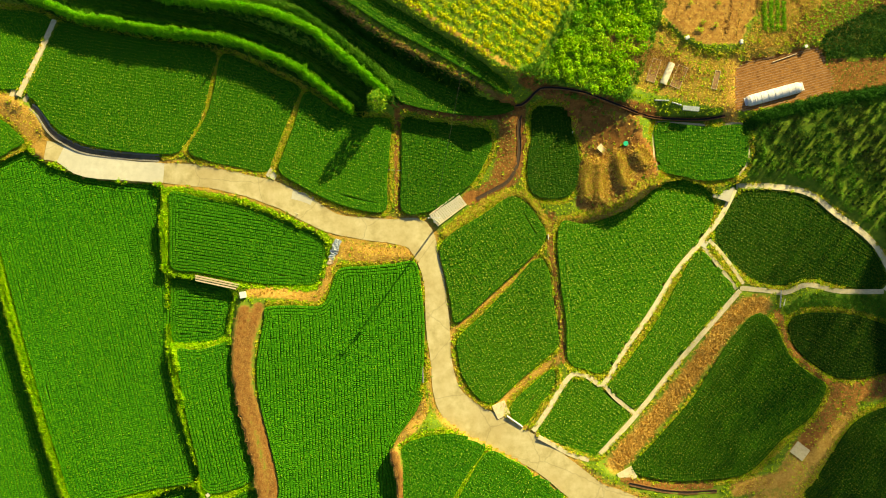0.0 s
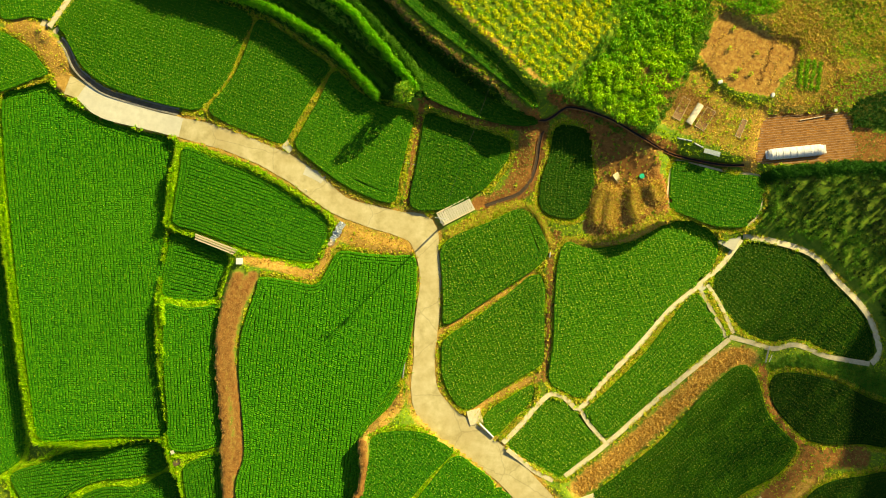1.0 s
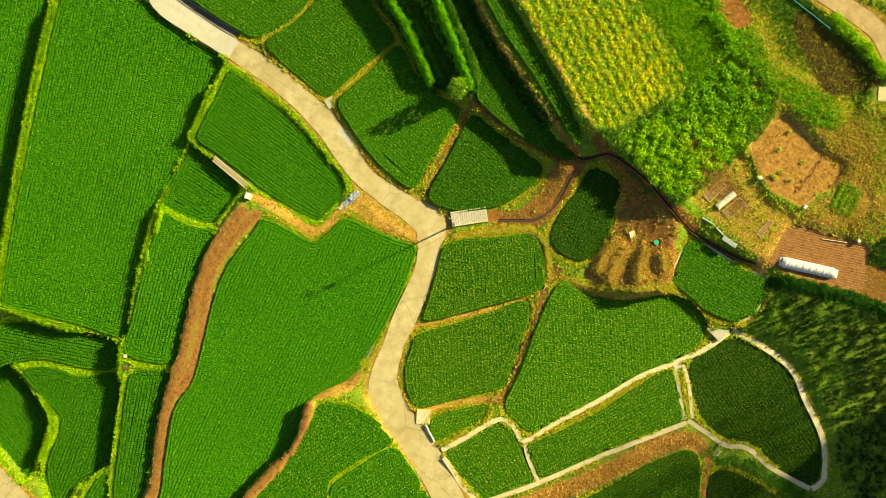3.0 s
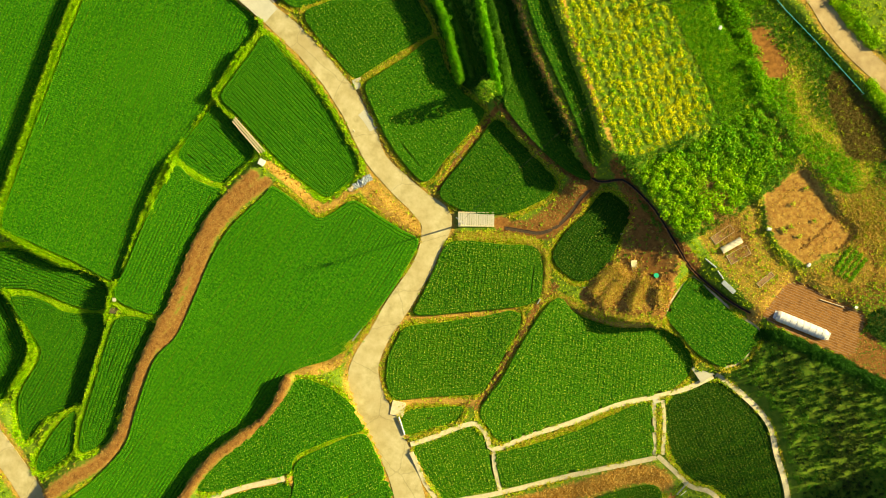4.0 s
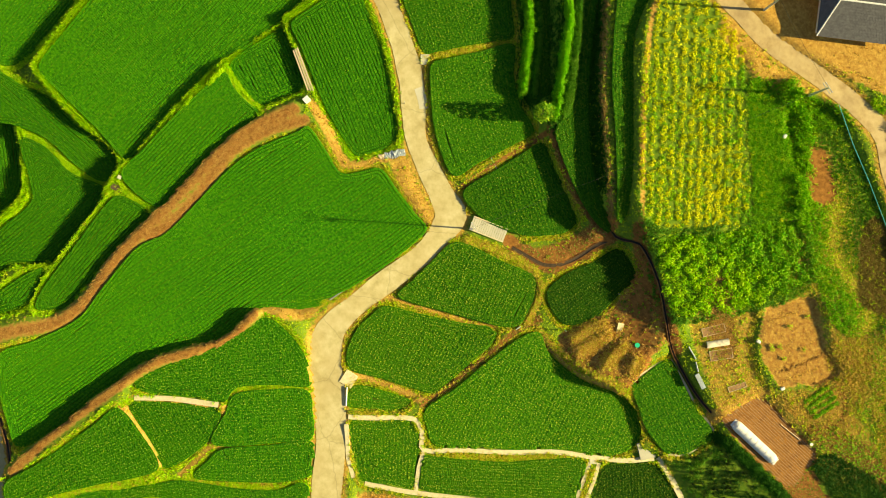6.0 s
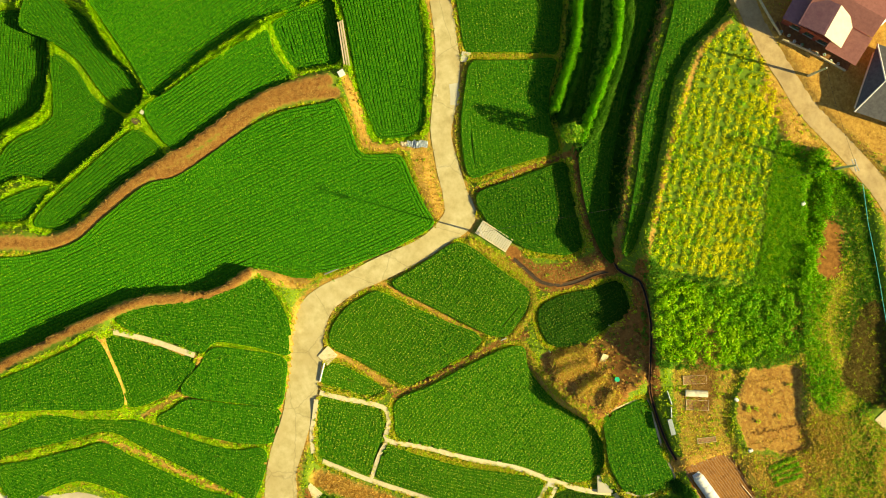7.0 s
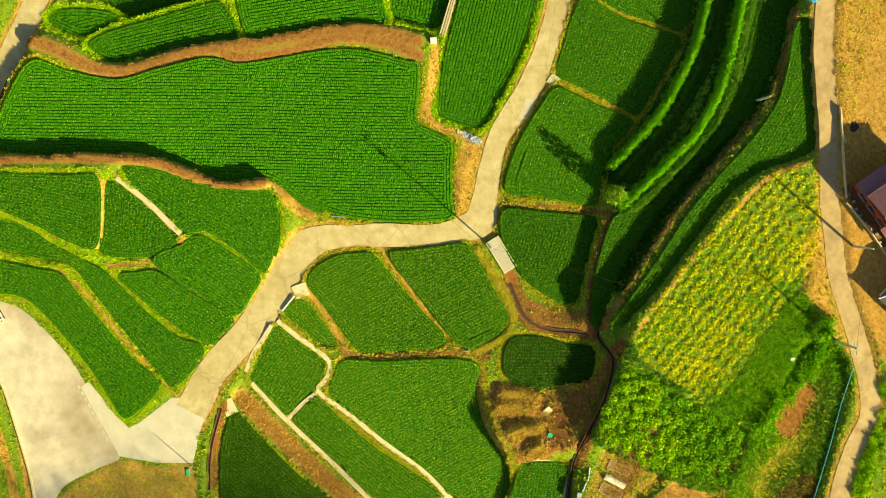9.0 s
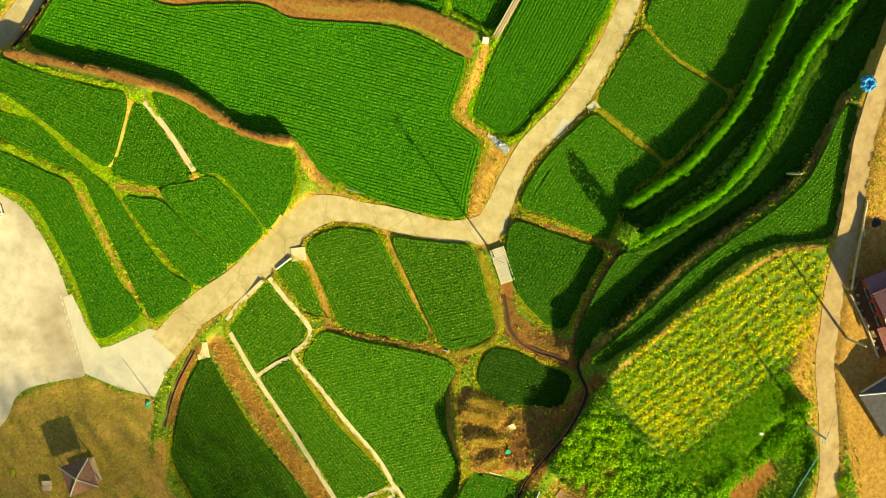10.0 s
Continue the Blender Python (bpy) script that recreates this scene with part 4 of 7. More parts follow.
def ridge(line, z, closed, store, full=False):
    """One row of rice along a line: planted hills with gaps between them, steep flanks, and upright leaf blades."""
    k = len(line)
    d = np.gradient(line, axis=0) if not closed else np.roll(line, -1, 0) - np.roll(line, 1, 0)
    d /= np.linalg.norm(d, axis=1)[:, None] + 1e-9
    nrm = np.stack([-d[:, 1], d[:, 0]], -1)
    top = 0.50 + rng.normal(0, 0.012, k) + 0.04 * np.sin(line[:, 0] * 0.31) * np.sin(line[:, 1] * 0.27)
    wide = store["wide"] + rng.normal(0, 0.006, k)
    if not closed:
        top[0] = top[-1] = 0.36
    top[1::2] -= rng.uniform(0.0, store["dots"], len(top[1::2]))  # gaps between the planted hills
    wide[1::2] -= rng.uniform(0.0, store["dots"] * 0.2, len(top[1::2]))
    P3 = np.empty((k, 4, 3))
    for c, (s, h, low) in enumerate(((-1, 0.06, 1), (-1, 0.0, 0), (1, 0.0, 0), (1, 0.06, 1))):
        P3[:, c, :2] = line + nrm * (s * (wide + h))[:, None]
        P3[:, c, 2] = z + (store["low"] if low else top - rng.uniform(0, 0.02, k))
    base = store["n"]
    store["V"].append(P3.reshape(-1, 3))
    i = base + 4 * np.arange(k if closed else k - 1)
    e = base + (i - base + 4) % (4 * k)
    for c in (0, 1, 2):
        store["F"].append(np.stack([i + c, e + c, e + c + 1, i + c + 1], -1))
        store["M"].append(np.zeros(len(i), int))
    store["n"] += 4 * k
    q = P3[:, 1:3].mean(1)[::2]  # leaf blades on the hills
    q = np.repeat(q, max(6, store["blades"]) if full else store["blades"], 0)
    q[:, :2] += rng.normal(0, 0.06, (len(q), 2))
    m = len(q)
    a = rng.uniform(0, 6.283, m)
    lean = rng.uniform(0.01, 0.08, m)
    way = np.stack([np.cos(a), np.sin(a)], -1)
    side = np.stack([-way[:, 1], way[:, 0]], -1) * (0.01 + 0.03 * rng.uniform(0, 1, m) ** 2)[:, None]
    hgt = rng.uniform(0.05, 0.17, m)
    B = np.empty((m, 4, 3))
    B[:, 0, :2], B[:, 0, 2] = q[:, :2], q[:, 2] - 0.12
    B[:, 1, :2], B[:, 1, 2] = q[:, :2] + way * lean[:, None] * 0.5 + side, q[:, 2] + hgt * 0.5
    B[:, 2, :2], B[:, 2, 2] = q[:, :2] + way * lean[:, None] * 1.4, q[:, 2] + hgt
    B[:, 3, :2], B[:, 3, 2] = q[:, :2] + way * lean[:, None] * 0.5 - side, q[:, 2] + hgt * 0.5
    store["V"].append(B.reshape(-1, 3))
    store["F"].append(store["n"] + np.arange(4 * m).reshape(m, 4))
    store["M"].append(np.ones(m, int))
    store["n"] += 4 * m
    q = P3[:, 1:3].mean(1)  # drooping pale leaf tips
    q = q[rng.uniform(0, 1, len(q)) < store["ears"]]
    if len(q) == 0:
        return
    m = len(q)
    q[:, :2] += rng.normal(0, 0.07, (m, 2))
    q[:, 2] += rng.uniform(0.05, 0.16, m)
    a = rng.uniform(0, 6.283, m)
    way = np.stack([np.cos(a), np.sin(a)], -1) * rng.uniform(0.05, 0.10, m)[:, None]
    side = np.stack([-np.sin(a), np.cos(a)], -1) * rng.uniform(0.018, 0.04, m)[:, None]
    tilt = -0.6 * (way @ np.array([SUN.x, SUN.y])), -0.6 * (side @ np.array([SUN.x, SUN.y]))
    B = np.empty((m, 4, 3))
    for c, (s, e) in enumerate(((-1, 0), (0, -1), (1, 0), (0, 1))):
        B[:, c, :2] = q[:, :2] + s * way + e * side
        B[:, c, 2] = q[:, 2] + s * tilt[0] + e * tilt[1]
    store["V"].append(B.reshape(-1, 3))
    store["F"].append(store["n"] + np.arange(4 * m).reshape(m, 4))
    store["M"].append(np.full(m, 2))
    store["n"] += 4 * m


def even(line, step):
    """A line sampled evenly."""
    s = np.concatenate([[0], np.cumsum(np.linalg.norm(np.diff(line, axis=0), axis=1))])
    u = np.arange(0, s[-1], step)
    return np.stack([np.interp(u, s, line[:, 0]), np.interp(u, s, line[:, 1])], -1)


def inset(poly, dist):
    """The closed outline moved inward."""
    area = np.sum(poly[:, 0] * np.roll(poly[:, 1], -1) - poly[:, 1] * np.roll(poly[:, 0], -1))
    d = np.roll(poly, -1, 0) - np.roll(poly, 1, 0)
    d /= np.linalg.norm(d, axis=1)[:, None] + 1e-9
    return poly + np.stack([-d[:, 1], d[:, 0]], -1) * dist * np.sign(area)


def off_paths(line):
    """The runs of a row that keep clear of roads and footpaths."""
    keep = ~cell(paved, line[:, 0], line[:, 1])
    cuts = np.flatnonzero(np.diff(keep.astype(int))) + 1
    return [run for run, ok in zip(np.split(line, cuts), np.split(keep, cuts)) if ok[0] and len(run) > 4]


def rice_field(key, z, angle):
    """One paddy's crop: a few rows round the edge, then straight rows 0.4 m apart."""
    open_rows = key[:3] in ("wes", "far", "mid", "cen") or key[:9] == "southwest"
    store = {"V": [], "F": [], "M": [], "n": 0, "wide": 0.13 if open_rows else 0.165, "low": 0.36 if open_rows else 0.455, "dots": 0.08 if open_rows else 0.03, "ears": 0.0 if open_rows else 0.55 if key[:4] in ("east", "stre") else 0.25, "blades": 3 if open_rows else 7}
    poly = OUTLINES[key]
    edge_rows = 3
    for k in range(edge_rows):
        ring = inset(poly, 0.18 + 0.38 * k)
        ring = even(np.vstack([ring, ring[:1]]), 0.13)
        if cell(paved, ring[:, 0], ring[:, 1]).any():
            for run in off_paths(ring):
                ridge(run, z, False, store, k == 0)
        else:
            ridge(ring, z, True, store, k == 0)
    inner = inset(poly, 0.38 * edge_rows - 0.12)
    a = radians(angle)
    ca, sa = math.cos(a), math.sin(a)
    u, v = inner[:, 0] * ca + inner[:, 1] * sa, -inner[:, 0] * sa + inner[:, 1] * ca
    un, vn = np.roll(u, -1), np.roll(v, -1)
    rows = np.cumsum(rng.uniform(0.37, 0.41, int((v.max() - v.min()) / 0.39)))
    for row in v.min() + rows:
        cut = (v > row) != (vn > row)
        if not cut.any():
            continue
        us = np.sort(u[cut] + (row - v[cut]) * (un[cut] - u[cut]) / (vn[cut] - v[cut]))
        for u0, u1 in zip(us[0::2], us[1::2]):
            if u1 - u0 < 0.6:
                continue
            uu = np.arange(u0, u1 + 0.06, 0.13)
            uu = uu + rng.normal(0, 0.015, len(uu))
            w = row + 0.09 * np.sin(uu * 0.15 + angle) + 0.02 * np.sin(uu * 0.6 + row * 5.0) + rng.normal(0, 0.012, len(uu))
            for run in off_paths(np.stack([uu * ca - w * sa, uu * sa + w * ca], -1)):
                ridge(run, z, False, store)
    me = np_mesh("rice_field", np.concatenate(store["V"]), np.concatenate(store["F"]), RICE, False, RICETIP, np.concatenate(store["M"]))
    me.materials.append(EARS)
    shade = FIELD_TONE.get(key, 1.0) * (1.0 if open_rows else 0.86)
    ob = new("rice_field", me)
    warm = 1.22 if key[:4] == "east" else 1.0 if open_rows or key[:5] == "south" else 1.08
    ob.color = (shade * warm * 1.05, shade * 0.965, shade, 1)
    # the darkest fields carry shade in their colour
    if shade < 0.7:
        return tagged(ob, "rows of rice darkened for shade in an earth-banked paddy", "rice field", group="rice fields", kind="stuff")
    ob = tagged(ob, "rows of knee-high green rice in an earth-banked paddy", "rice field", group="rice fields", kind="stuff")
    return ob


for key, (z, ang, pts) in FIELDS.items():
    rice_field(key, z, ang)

# ---- roads ----


def slab_strip(name, line, width, material, thick=0.22, lift=0.02, label="", category="road", kind="structure"):
    """A paved strip of even width that follows a line of x, y, z."""
    d = np.gradient(line[:, :2], axis=0)
    d /= np.linalg.norm(d, axis=1)[:, None] + 1e-9
    nrm = np.stack([-d[:, 1], d[:, 0]], -1) * (np.reshape(width, (-1, 1)) / 2)
    wob = 1 + np.clip(np.convolve(np.random.default_rng(len(line)).normal(0, 0.06, len(line) + 4), np.ones(5) / 5, "valid"), -0.05, 0.05)
    L, R = line[:, :2] + nrm * wob[:, None], line[:, :2] - nrm * wob[:, None]
    z = line[:, 2] + lift
    k = len(line)
    V = np.concatenate([np.c_[L, z], np.c_[R, z], np.c_[R, z - thick], np.c_[L, z - thick]])
    i = np.arange(k - 1)
    F = np.concatenate([np.stack([i + a * k, i + b * k, i + b * k + 1, i + a * k + 1], -1) for a, b in ((0, 1), (1, 2), (2, 3), (3, 0))])
    me = np_mesh(name, V, F[:, ::-1], material)
    return tagged(new(name, me), label, category, kind=kind)


for key, (w, line) in ROADLINES.items():
    slab_strip("road", line, w, LANE if key == "east_road" else ROADM, label="worn beige concrete farm road with cracked edges")


def flat_plate(name, key, z, material, label, category, thick=0.2, kind="structure"):
    bm = bmesh.new()
    vs = [bm.verts.new((x, y, z)) for x, y in OUTLINES[key]]
    f = bm.faces.new(vs)
    if f.normal.z < 0:
        f.normal_flip()
    r = bmesh.ops.extrude_face_region(bm, geom=[f])
    for q in r["geom"]:
        if isinstance(q, bmesh.types.BMVert):
            q.co.z -= thick
    bmesh.ops.recalc_face_normals(bm, faces=bm.faces[:])
    return tagged(part(name, bm, material), label, category, kind=kind)


for w, line in PATHLINES:
    slab_strip("path", line, w, CONC, 0.3, 0.03, "narrow weathered concrete footpath along a paddy bund", "footpath")
flat_plate("pavement", "lot", 1.34, LOTM, "pale sandy concrete parking area beside the road", "parking lot")

# ---- plants ----


def tuft(blades, height, spread, r):
    V, F = [], []
    for i in range(blades):
        a = r.uniform(0, 6.283)
        lean = r.uniform(0.2, 1.0) * spread
        w = r.uniform(0.03, 0.06)
        bx, by = r.normal(0, 0.05, 2)
        V += [(bx - w * math.sin(a), by + w * math.cos(a), 0), (bx + w * math.sin(a), by - w * math.cos(a), 0),
              (bx + lean * math.cos(a), by + lean * math.sin(a), height * r.uniform(0.5, 1))]
        F.append((3 * i, 3 * i + 1, 3 * i + 2))
    return np.array(V), np.array(F)


def clump(leaves, leaf, r, flat=0.7):
    """A bush clump of unit radius: many small leaves on an uneven shell."""
    V, F = [], []
    for i in range(leaves):
        d = r.normal(0, 1, 3)
        d[2] = abs(d[2]) * 0.9
        d /= np.linalg.norm(d)
        c = d * r.uniform(0.45, 1.0) * np.array([1, 1, flat])
        nrm = d + r.normal(0, 0.5, 3)
        nrm /= np.linalg.norm(nrm)
        t = np.cross(nrm, r.normal(0, 1, 3))
        t /= np.linalg.norm(t)
        s = np.cross(nrm, t)
        size = leaf * r.uniform(0.6, 1.3)
        V += [c - t * size, c - s * size * 0.55, c + t * size, c + s * size * 0.55]
        F.append((4 * i, 4 * i + 1, 4 * i + 2, 4 * i + 3))
    return np.array(V), np.array(F)


def scatter(name, x, y, z, size, templates, material, label, category, tall=1.0):
    """One mesh of many copies of a few templates."""
    V, F, base = [], [], 0
    pick = rng.integers(0, len(templates), len(x))
    turn = rng.uniform(0, 6.283, len(x))
    for k, (tv, tf) in enumerate(templates):
        s = pick == k
        n = int(s.sum())
        if not n:
            continue
        c, sn = np.cos(turn[s])[:, None], np.sin(turn[s])[:, None]
        sz = size[s][:, None]
        P3 = np.stack([(tv[:, 0] * c - tv[:, 1] * sn) * sz + x[s][:, None], (tv[:, 0] * sn + tv[:, 1] * c) * sz + y[s][:, None],
                       tv[:, 2] * sz * tall + z[s][:, None]], -1)
        V.append(P3.reshape(-1, 3))
        F.append((tf[None] + (base + np.arange(n) * len(tv))[:, None, None]).reshape(-1, tf.shape[1]))
        base += n * len(tv)
    me = np_mesh(name, np.concatenate(V), np.concatenate(F), material)
    return tagged(new(name, me), label, category, kind="stuff")


TUFTS = [tuft(9, 0.42, 0.32, rng) for i in range(6)]
FLAT = [tuft(7, 0.2, 0.34, rng) for i in range(6)]
MAT = [tuft(8, 0.07, 0.3, rng) for i in range(6)]
CREST = [tuft(10, 0.26, 0.26, rng) for i in range(6)]
BUSHES = [clump(38, 0.24, rng) for i in range(6)]

# grass over the banks and bunds
n = 60000
x, y = rng.uniform(-75, 62, n), rng.uniform(-62, 78, n)
bare = inside(OUTLINES["yard"], GX, GY) | inside(OUTLINES["house_plot"], GX, GY) | inside(OUTLINES["garden_soil"], GX, GY) | inside(OUTLINES["tunnel_soil"], GX, GY)
free = ~cell(bare | ditched, x, y) & ~cell(crop, x, y) & ~cell(paved, x, y) & (np.hypot(x + 8, y - 8) < 75)
d_, s_ = cell(dry, x, y), cell(soil, x, y)
for z, w, pts in BANKS:
    free &= line_distance(smooth_loop(pts, False, 2.0), x, y)[0] > w / 2 + 2.2
free &= ~cell(strips, x, y)
OUTLINES["corner_weeds"] = smooth_loop([(36.74, -0.37), (39.44, 1.07), (43.83, 1.27), (46.95, 0.94), (50.12, 0.48), (52.55, -0.89), (56.12, -3.27), (53.73, -4.67), (48.22, -2.13), (43.78, -0.40), (40.02, -0.34), (37.35, -1.47)])
for key in ("wild_slope", "dark_plot", "soil_strip", "lush_edge", "yellow_crop", "green_crop", "corner_weeds"):
    free &= ~inside(OUTLINES[key], x, y)
draw = rng.uniform(0, 1, n)
green = free & (draw > np.maximum(d_, s_) * 0.9)
straw = free & ~green & (d_ > s_) & (draw > 0.3)
for sel, m, nm, lb in ((green, GRASS, "bank_grass", "yellow-green grass on the earth banks"), (straw, STRAW, "dry_grass", "dry straw-coloured grass beside the road")):
    tpl = FLAT if nm == "dry_grass" else TUFTS
    scatter(nm, x[sel], y[sel], ground_z(x[sel], y[sel]) - 0.02, rng.uniform(0.5, 1.2, int(sel.sum())), tpl, m, lb, "grass")
# close cover of straw on dry ground and of grass on green ground
open_ = ~(crop | paved | ditched | bare | strips) & (np.hypot(GX + 8, GY - 8) < 72)
for z, w, pts in BANKS:
    open_ &= line_distance(smooth_loop(pts, False, 2.0), GX, GY)[0] > w / 2 + 2.2
for key in ("wild_slope", "weed_strip", "lush_edge", "green_crop", "yellow_crop", "brown_slope", "corner_weeds", "dark_plot"):
    open_ &= ~inside(OUTLINES[key], GX, GY)
for mask, per, tpl, m, lb in ((open_ & (dry > 0.4) & (soil < 0.35), 2, FLAT, STRAW, "close dry straw on trodden ground"), (open_ & (dry > 0.3) & (soil < 0.35), 1, FLAT, GOLD, "golden grass mixed into the straw"),
                              (open_ & (dry <= 0.4) & (soil < 0.3), 1, FLAT, GRASS, "short yellow-green turf on the banks"), (open_ & (soil >= 0.35), 2, FLAT, RUSTM, "brown litter on bare earth"), (open_ & (soil >= 0.3), 1, FLAT, WILD, "thin dark weeds on bare earth")):
    jj, ii = np.nonzero(mask)
    jj, ii = np.repeat(jj, per), np.repeat(ii, per)
    x = fine_x[ii] + rng.uniform(-0.2, 0.2, len(ii))
    y = fine_y[jj] + rng.uniform(-0.2, 0.2, len(ii))
    scatter("turf", x, y, ground_z(x, y) - 0.02, rng.uniform(0.4, 0.9, len(x)), tpl, m, lb, "grass")
# thick grass along the crests of the bunds
bx, by, bz, bo = [], [], [], []
for key, (zf, ang, pts) in FIELDS.items():
    if key in ("terrace_a", "terrace_b", "terrace_c"):
        continue
    for off in (-0.08, -0.26, -0.44, -0.62):
        ring = inset(OUTLINES[key], off)
        p = even(np.vstack([ring, ring[:1]]), 0.15)
        p = p + rng.normal(0, 0.07, p.shape)
        bx.append(p[:, 0])
        by.append(p[:, 1])
        bz.append(np.full(len(p), zf + 0.12))
        bo.append(np.full(len(p), -off) + np.where(rng.uniform(0, 1, len(p)) < (0.5 if key[:6] == "south_" else 1.0 if key[:3] in ("wes", "far", "mid") or key[:9] == "southwest" else 0.0), 5, 0))
bx, by, bz, bo = np.concatenate(bx), np.concatenate(by), np.concatenate(bz), np.concatenate(bo)
ok = ~cell(paved | ditched, bx, by) & (np.maximum(cell(soil, bx, by), cell(dry, bx, by)) < rng.uniform(0.25, 0.95, len(bx))) & ~cell(strips, bx, by)
bx, by, bz, bo = bx[ok], by[ok], bz[ok], bo[ok]
ok = np.ones(len(bx), bool)
for key in FIELDS:
    ok &= ~inside(OUTLINES[key], bx, by)
bx, by, bz, inner = bx[ok], by[ok], bz[ok], bo[ok]
gold = rng.uniform(0, 1, len(bx)) < np.where(inner > 4, 0.06, np.where(inner > 0.3, 0.7, 0.35))
lime = ~gold & (inner > 4)
for sel, m, lb in ((~gold & ~lime, GRASS, "bright yellow-green grass along the paddy bunds"), (lime, LIME, "lush lime-green grass on the bunds"), (gold, GOLD, "golden drying grass on the crests of the bunds")):
    scatter("bund_grass", bx[sel], by[sel], np.maximum(ground_z(bx[sel], by[sel]), bz[sel]) - 0.02, rng.uniform(0.7, 1.2, int(sel.sum())) * (1.3 if m is LIME else 1.0), CREST, m, lb, "grass")


def fill(key, spacing, jitter=0.3, angle=0.0):
    """Points in rows inside an outline."""
    p = OUTLINES[key]
    a = radians(angle)
    ca, sa = math.cos(a), math.sin(a)
    u, v = p[:, 0] * ca + p[:, 1] * sa, -p[:, 0] * sa + p[:, 1] * ca
    uu, vv = np.meshgrid(np.arange(u.min(), u.max(), spacing[0]), np.arange(v.min(), v.max(), spacing[1]))
    uu, vv = uu.ravel() + rng.normal(0, jitter * spacing[0], uu.size), vv.ravel() + rng.normal(0, jitter * 0.4 * spacing[1], vv.size)
    xx, yy = uu * ca - vv * sa, uu * sa + vv * ca
    ok = inside(p, xx, yy)
    return xx[ok], yy[ok]


x, y = fill("yellow_crop", (0.55, 1.15), 0.32, angle=145)
fade = rng.uniform(0, 1, len(x)) < np.exp(-line_distance(OUTLINES["lush_edge"], x, y)[0] / 2.2)
for sel, m, lb in ((~fade, YELLOW, "rows of yellowing bean plants"), (fade, BUSH, "rows of greener bean plants")):
    scatter("yellow_crop", x[sel], y[sel], ground_z(x[sel], y[sel]), rng.uniform(0.32, 0.52, int(sel.sum())), BUSHES, m, lb, "crop")
x, y = fill("yellow_crop", (0.46, 0.5), 0.6, angle=145)
patchy = np.array([noise.noise((float(i) * 0.1, float(j) * 0.1, 5.0)) for i, j in zip(x, y)]) + rng.normal(0, 0.25, len(x))
patchy -= 0.9 * np.exp(-line_distance(OUTLINES["lush_edge"], x, y)[0] / 2.0)
thin = line_distance([(-16.6, 45.8), (-12.7, 40.3), (-8.2, 36.6), (-2.3, 32.6), (2.4, 29.7)], x, y)[0] + rng.normal(0, 1.6, len(x)) < 6.5
for sel, m, lb in ((~thin & (patchy > -0.22), YELLOW, "low yellow leaves between the bean rows"), (~thin & (patchy <= -0.22) & (patchy > -0.7), LUSH, "low yellow-green leaves between the bean rows"),
                   (~thin & (patchy <= -0.7), BUSH, "low green leaves between the bean rows"), (thin & (patchy > 0.1), LUSH, "thin yellow-green weeds between the bean rows")):
    scatter("crop_undergrowth", x[sel], y[sel], ground_z(x[sel], y[sel]), rng.uniform(0.2, 0.36, int(sel.sum())), BUSHES, m, lb, "crop", 0.7)
OUTLINES["crop_gap"] = smooth_loop([(1.68, 29.48), (6.74, 27.24), (16.60, 24.31), (20.45, 29.99), (23.14, 40.93), (14.43, 44.64), (12.04, 40.42), (6.24, 29.29)])
x, y = fill("crop_gap", (0.28, 0.28), 0.8)
keep = ~inside(OUTLINES["yellow_crop"], x, y) & ~inside(OUTLINES["green_crop"], x, y) & ~cell(ditched | crop, x, y)
x, y = x[keep], y[keep]
scatter("border_weeds", x, y, ground_z(x, y), rng.uniform(0.2, 0.4, len(x)), BUSHES, WILD, "dark green weeds along the crop borders", "weeds")
x, y = fill("green_crop", (0.35, 0.35), 0.6)
scatter("crop_undergrowth", x, y, ground_z(x, y), rng.uniform(0.2, 0.35, len(x)), BUSHES, BUSH, "low green leaves under the tall crop", "crop", 0.8)
x, y = fill("green_crop", (0.7, 0.8), 0.6, angle=60)
LEAFY = [clump(80, 0.2, rng, 0.9) for i in range(6)]
late = y - 0.35 * x + rng.normal(0, 1.5, len(x)) > 30
for sel, m, lb in ((~late, LUSH, "dense patch of tall leafy lime-green crop"), (late, BUSH, "dense patch of tall leafy green crop")):
    scatter("green_crop", x[sel], y[sel], ground_z(x[sel], y[sel]), rng.uniform(0.4, 0.85, int(sel.sum())), LEAFY, m, lb, "crop", 1.1)
x, y = fill("lush_edge", (0.5, 0.5))
scatter("lush_weeds", x, y, ground_z(x, y), rng.uniform(0.2, 0.4, len(x)), BUSHES, BUSH, "lush green weeds beside the yellow crop", "weeds")
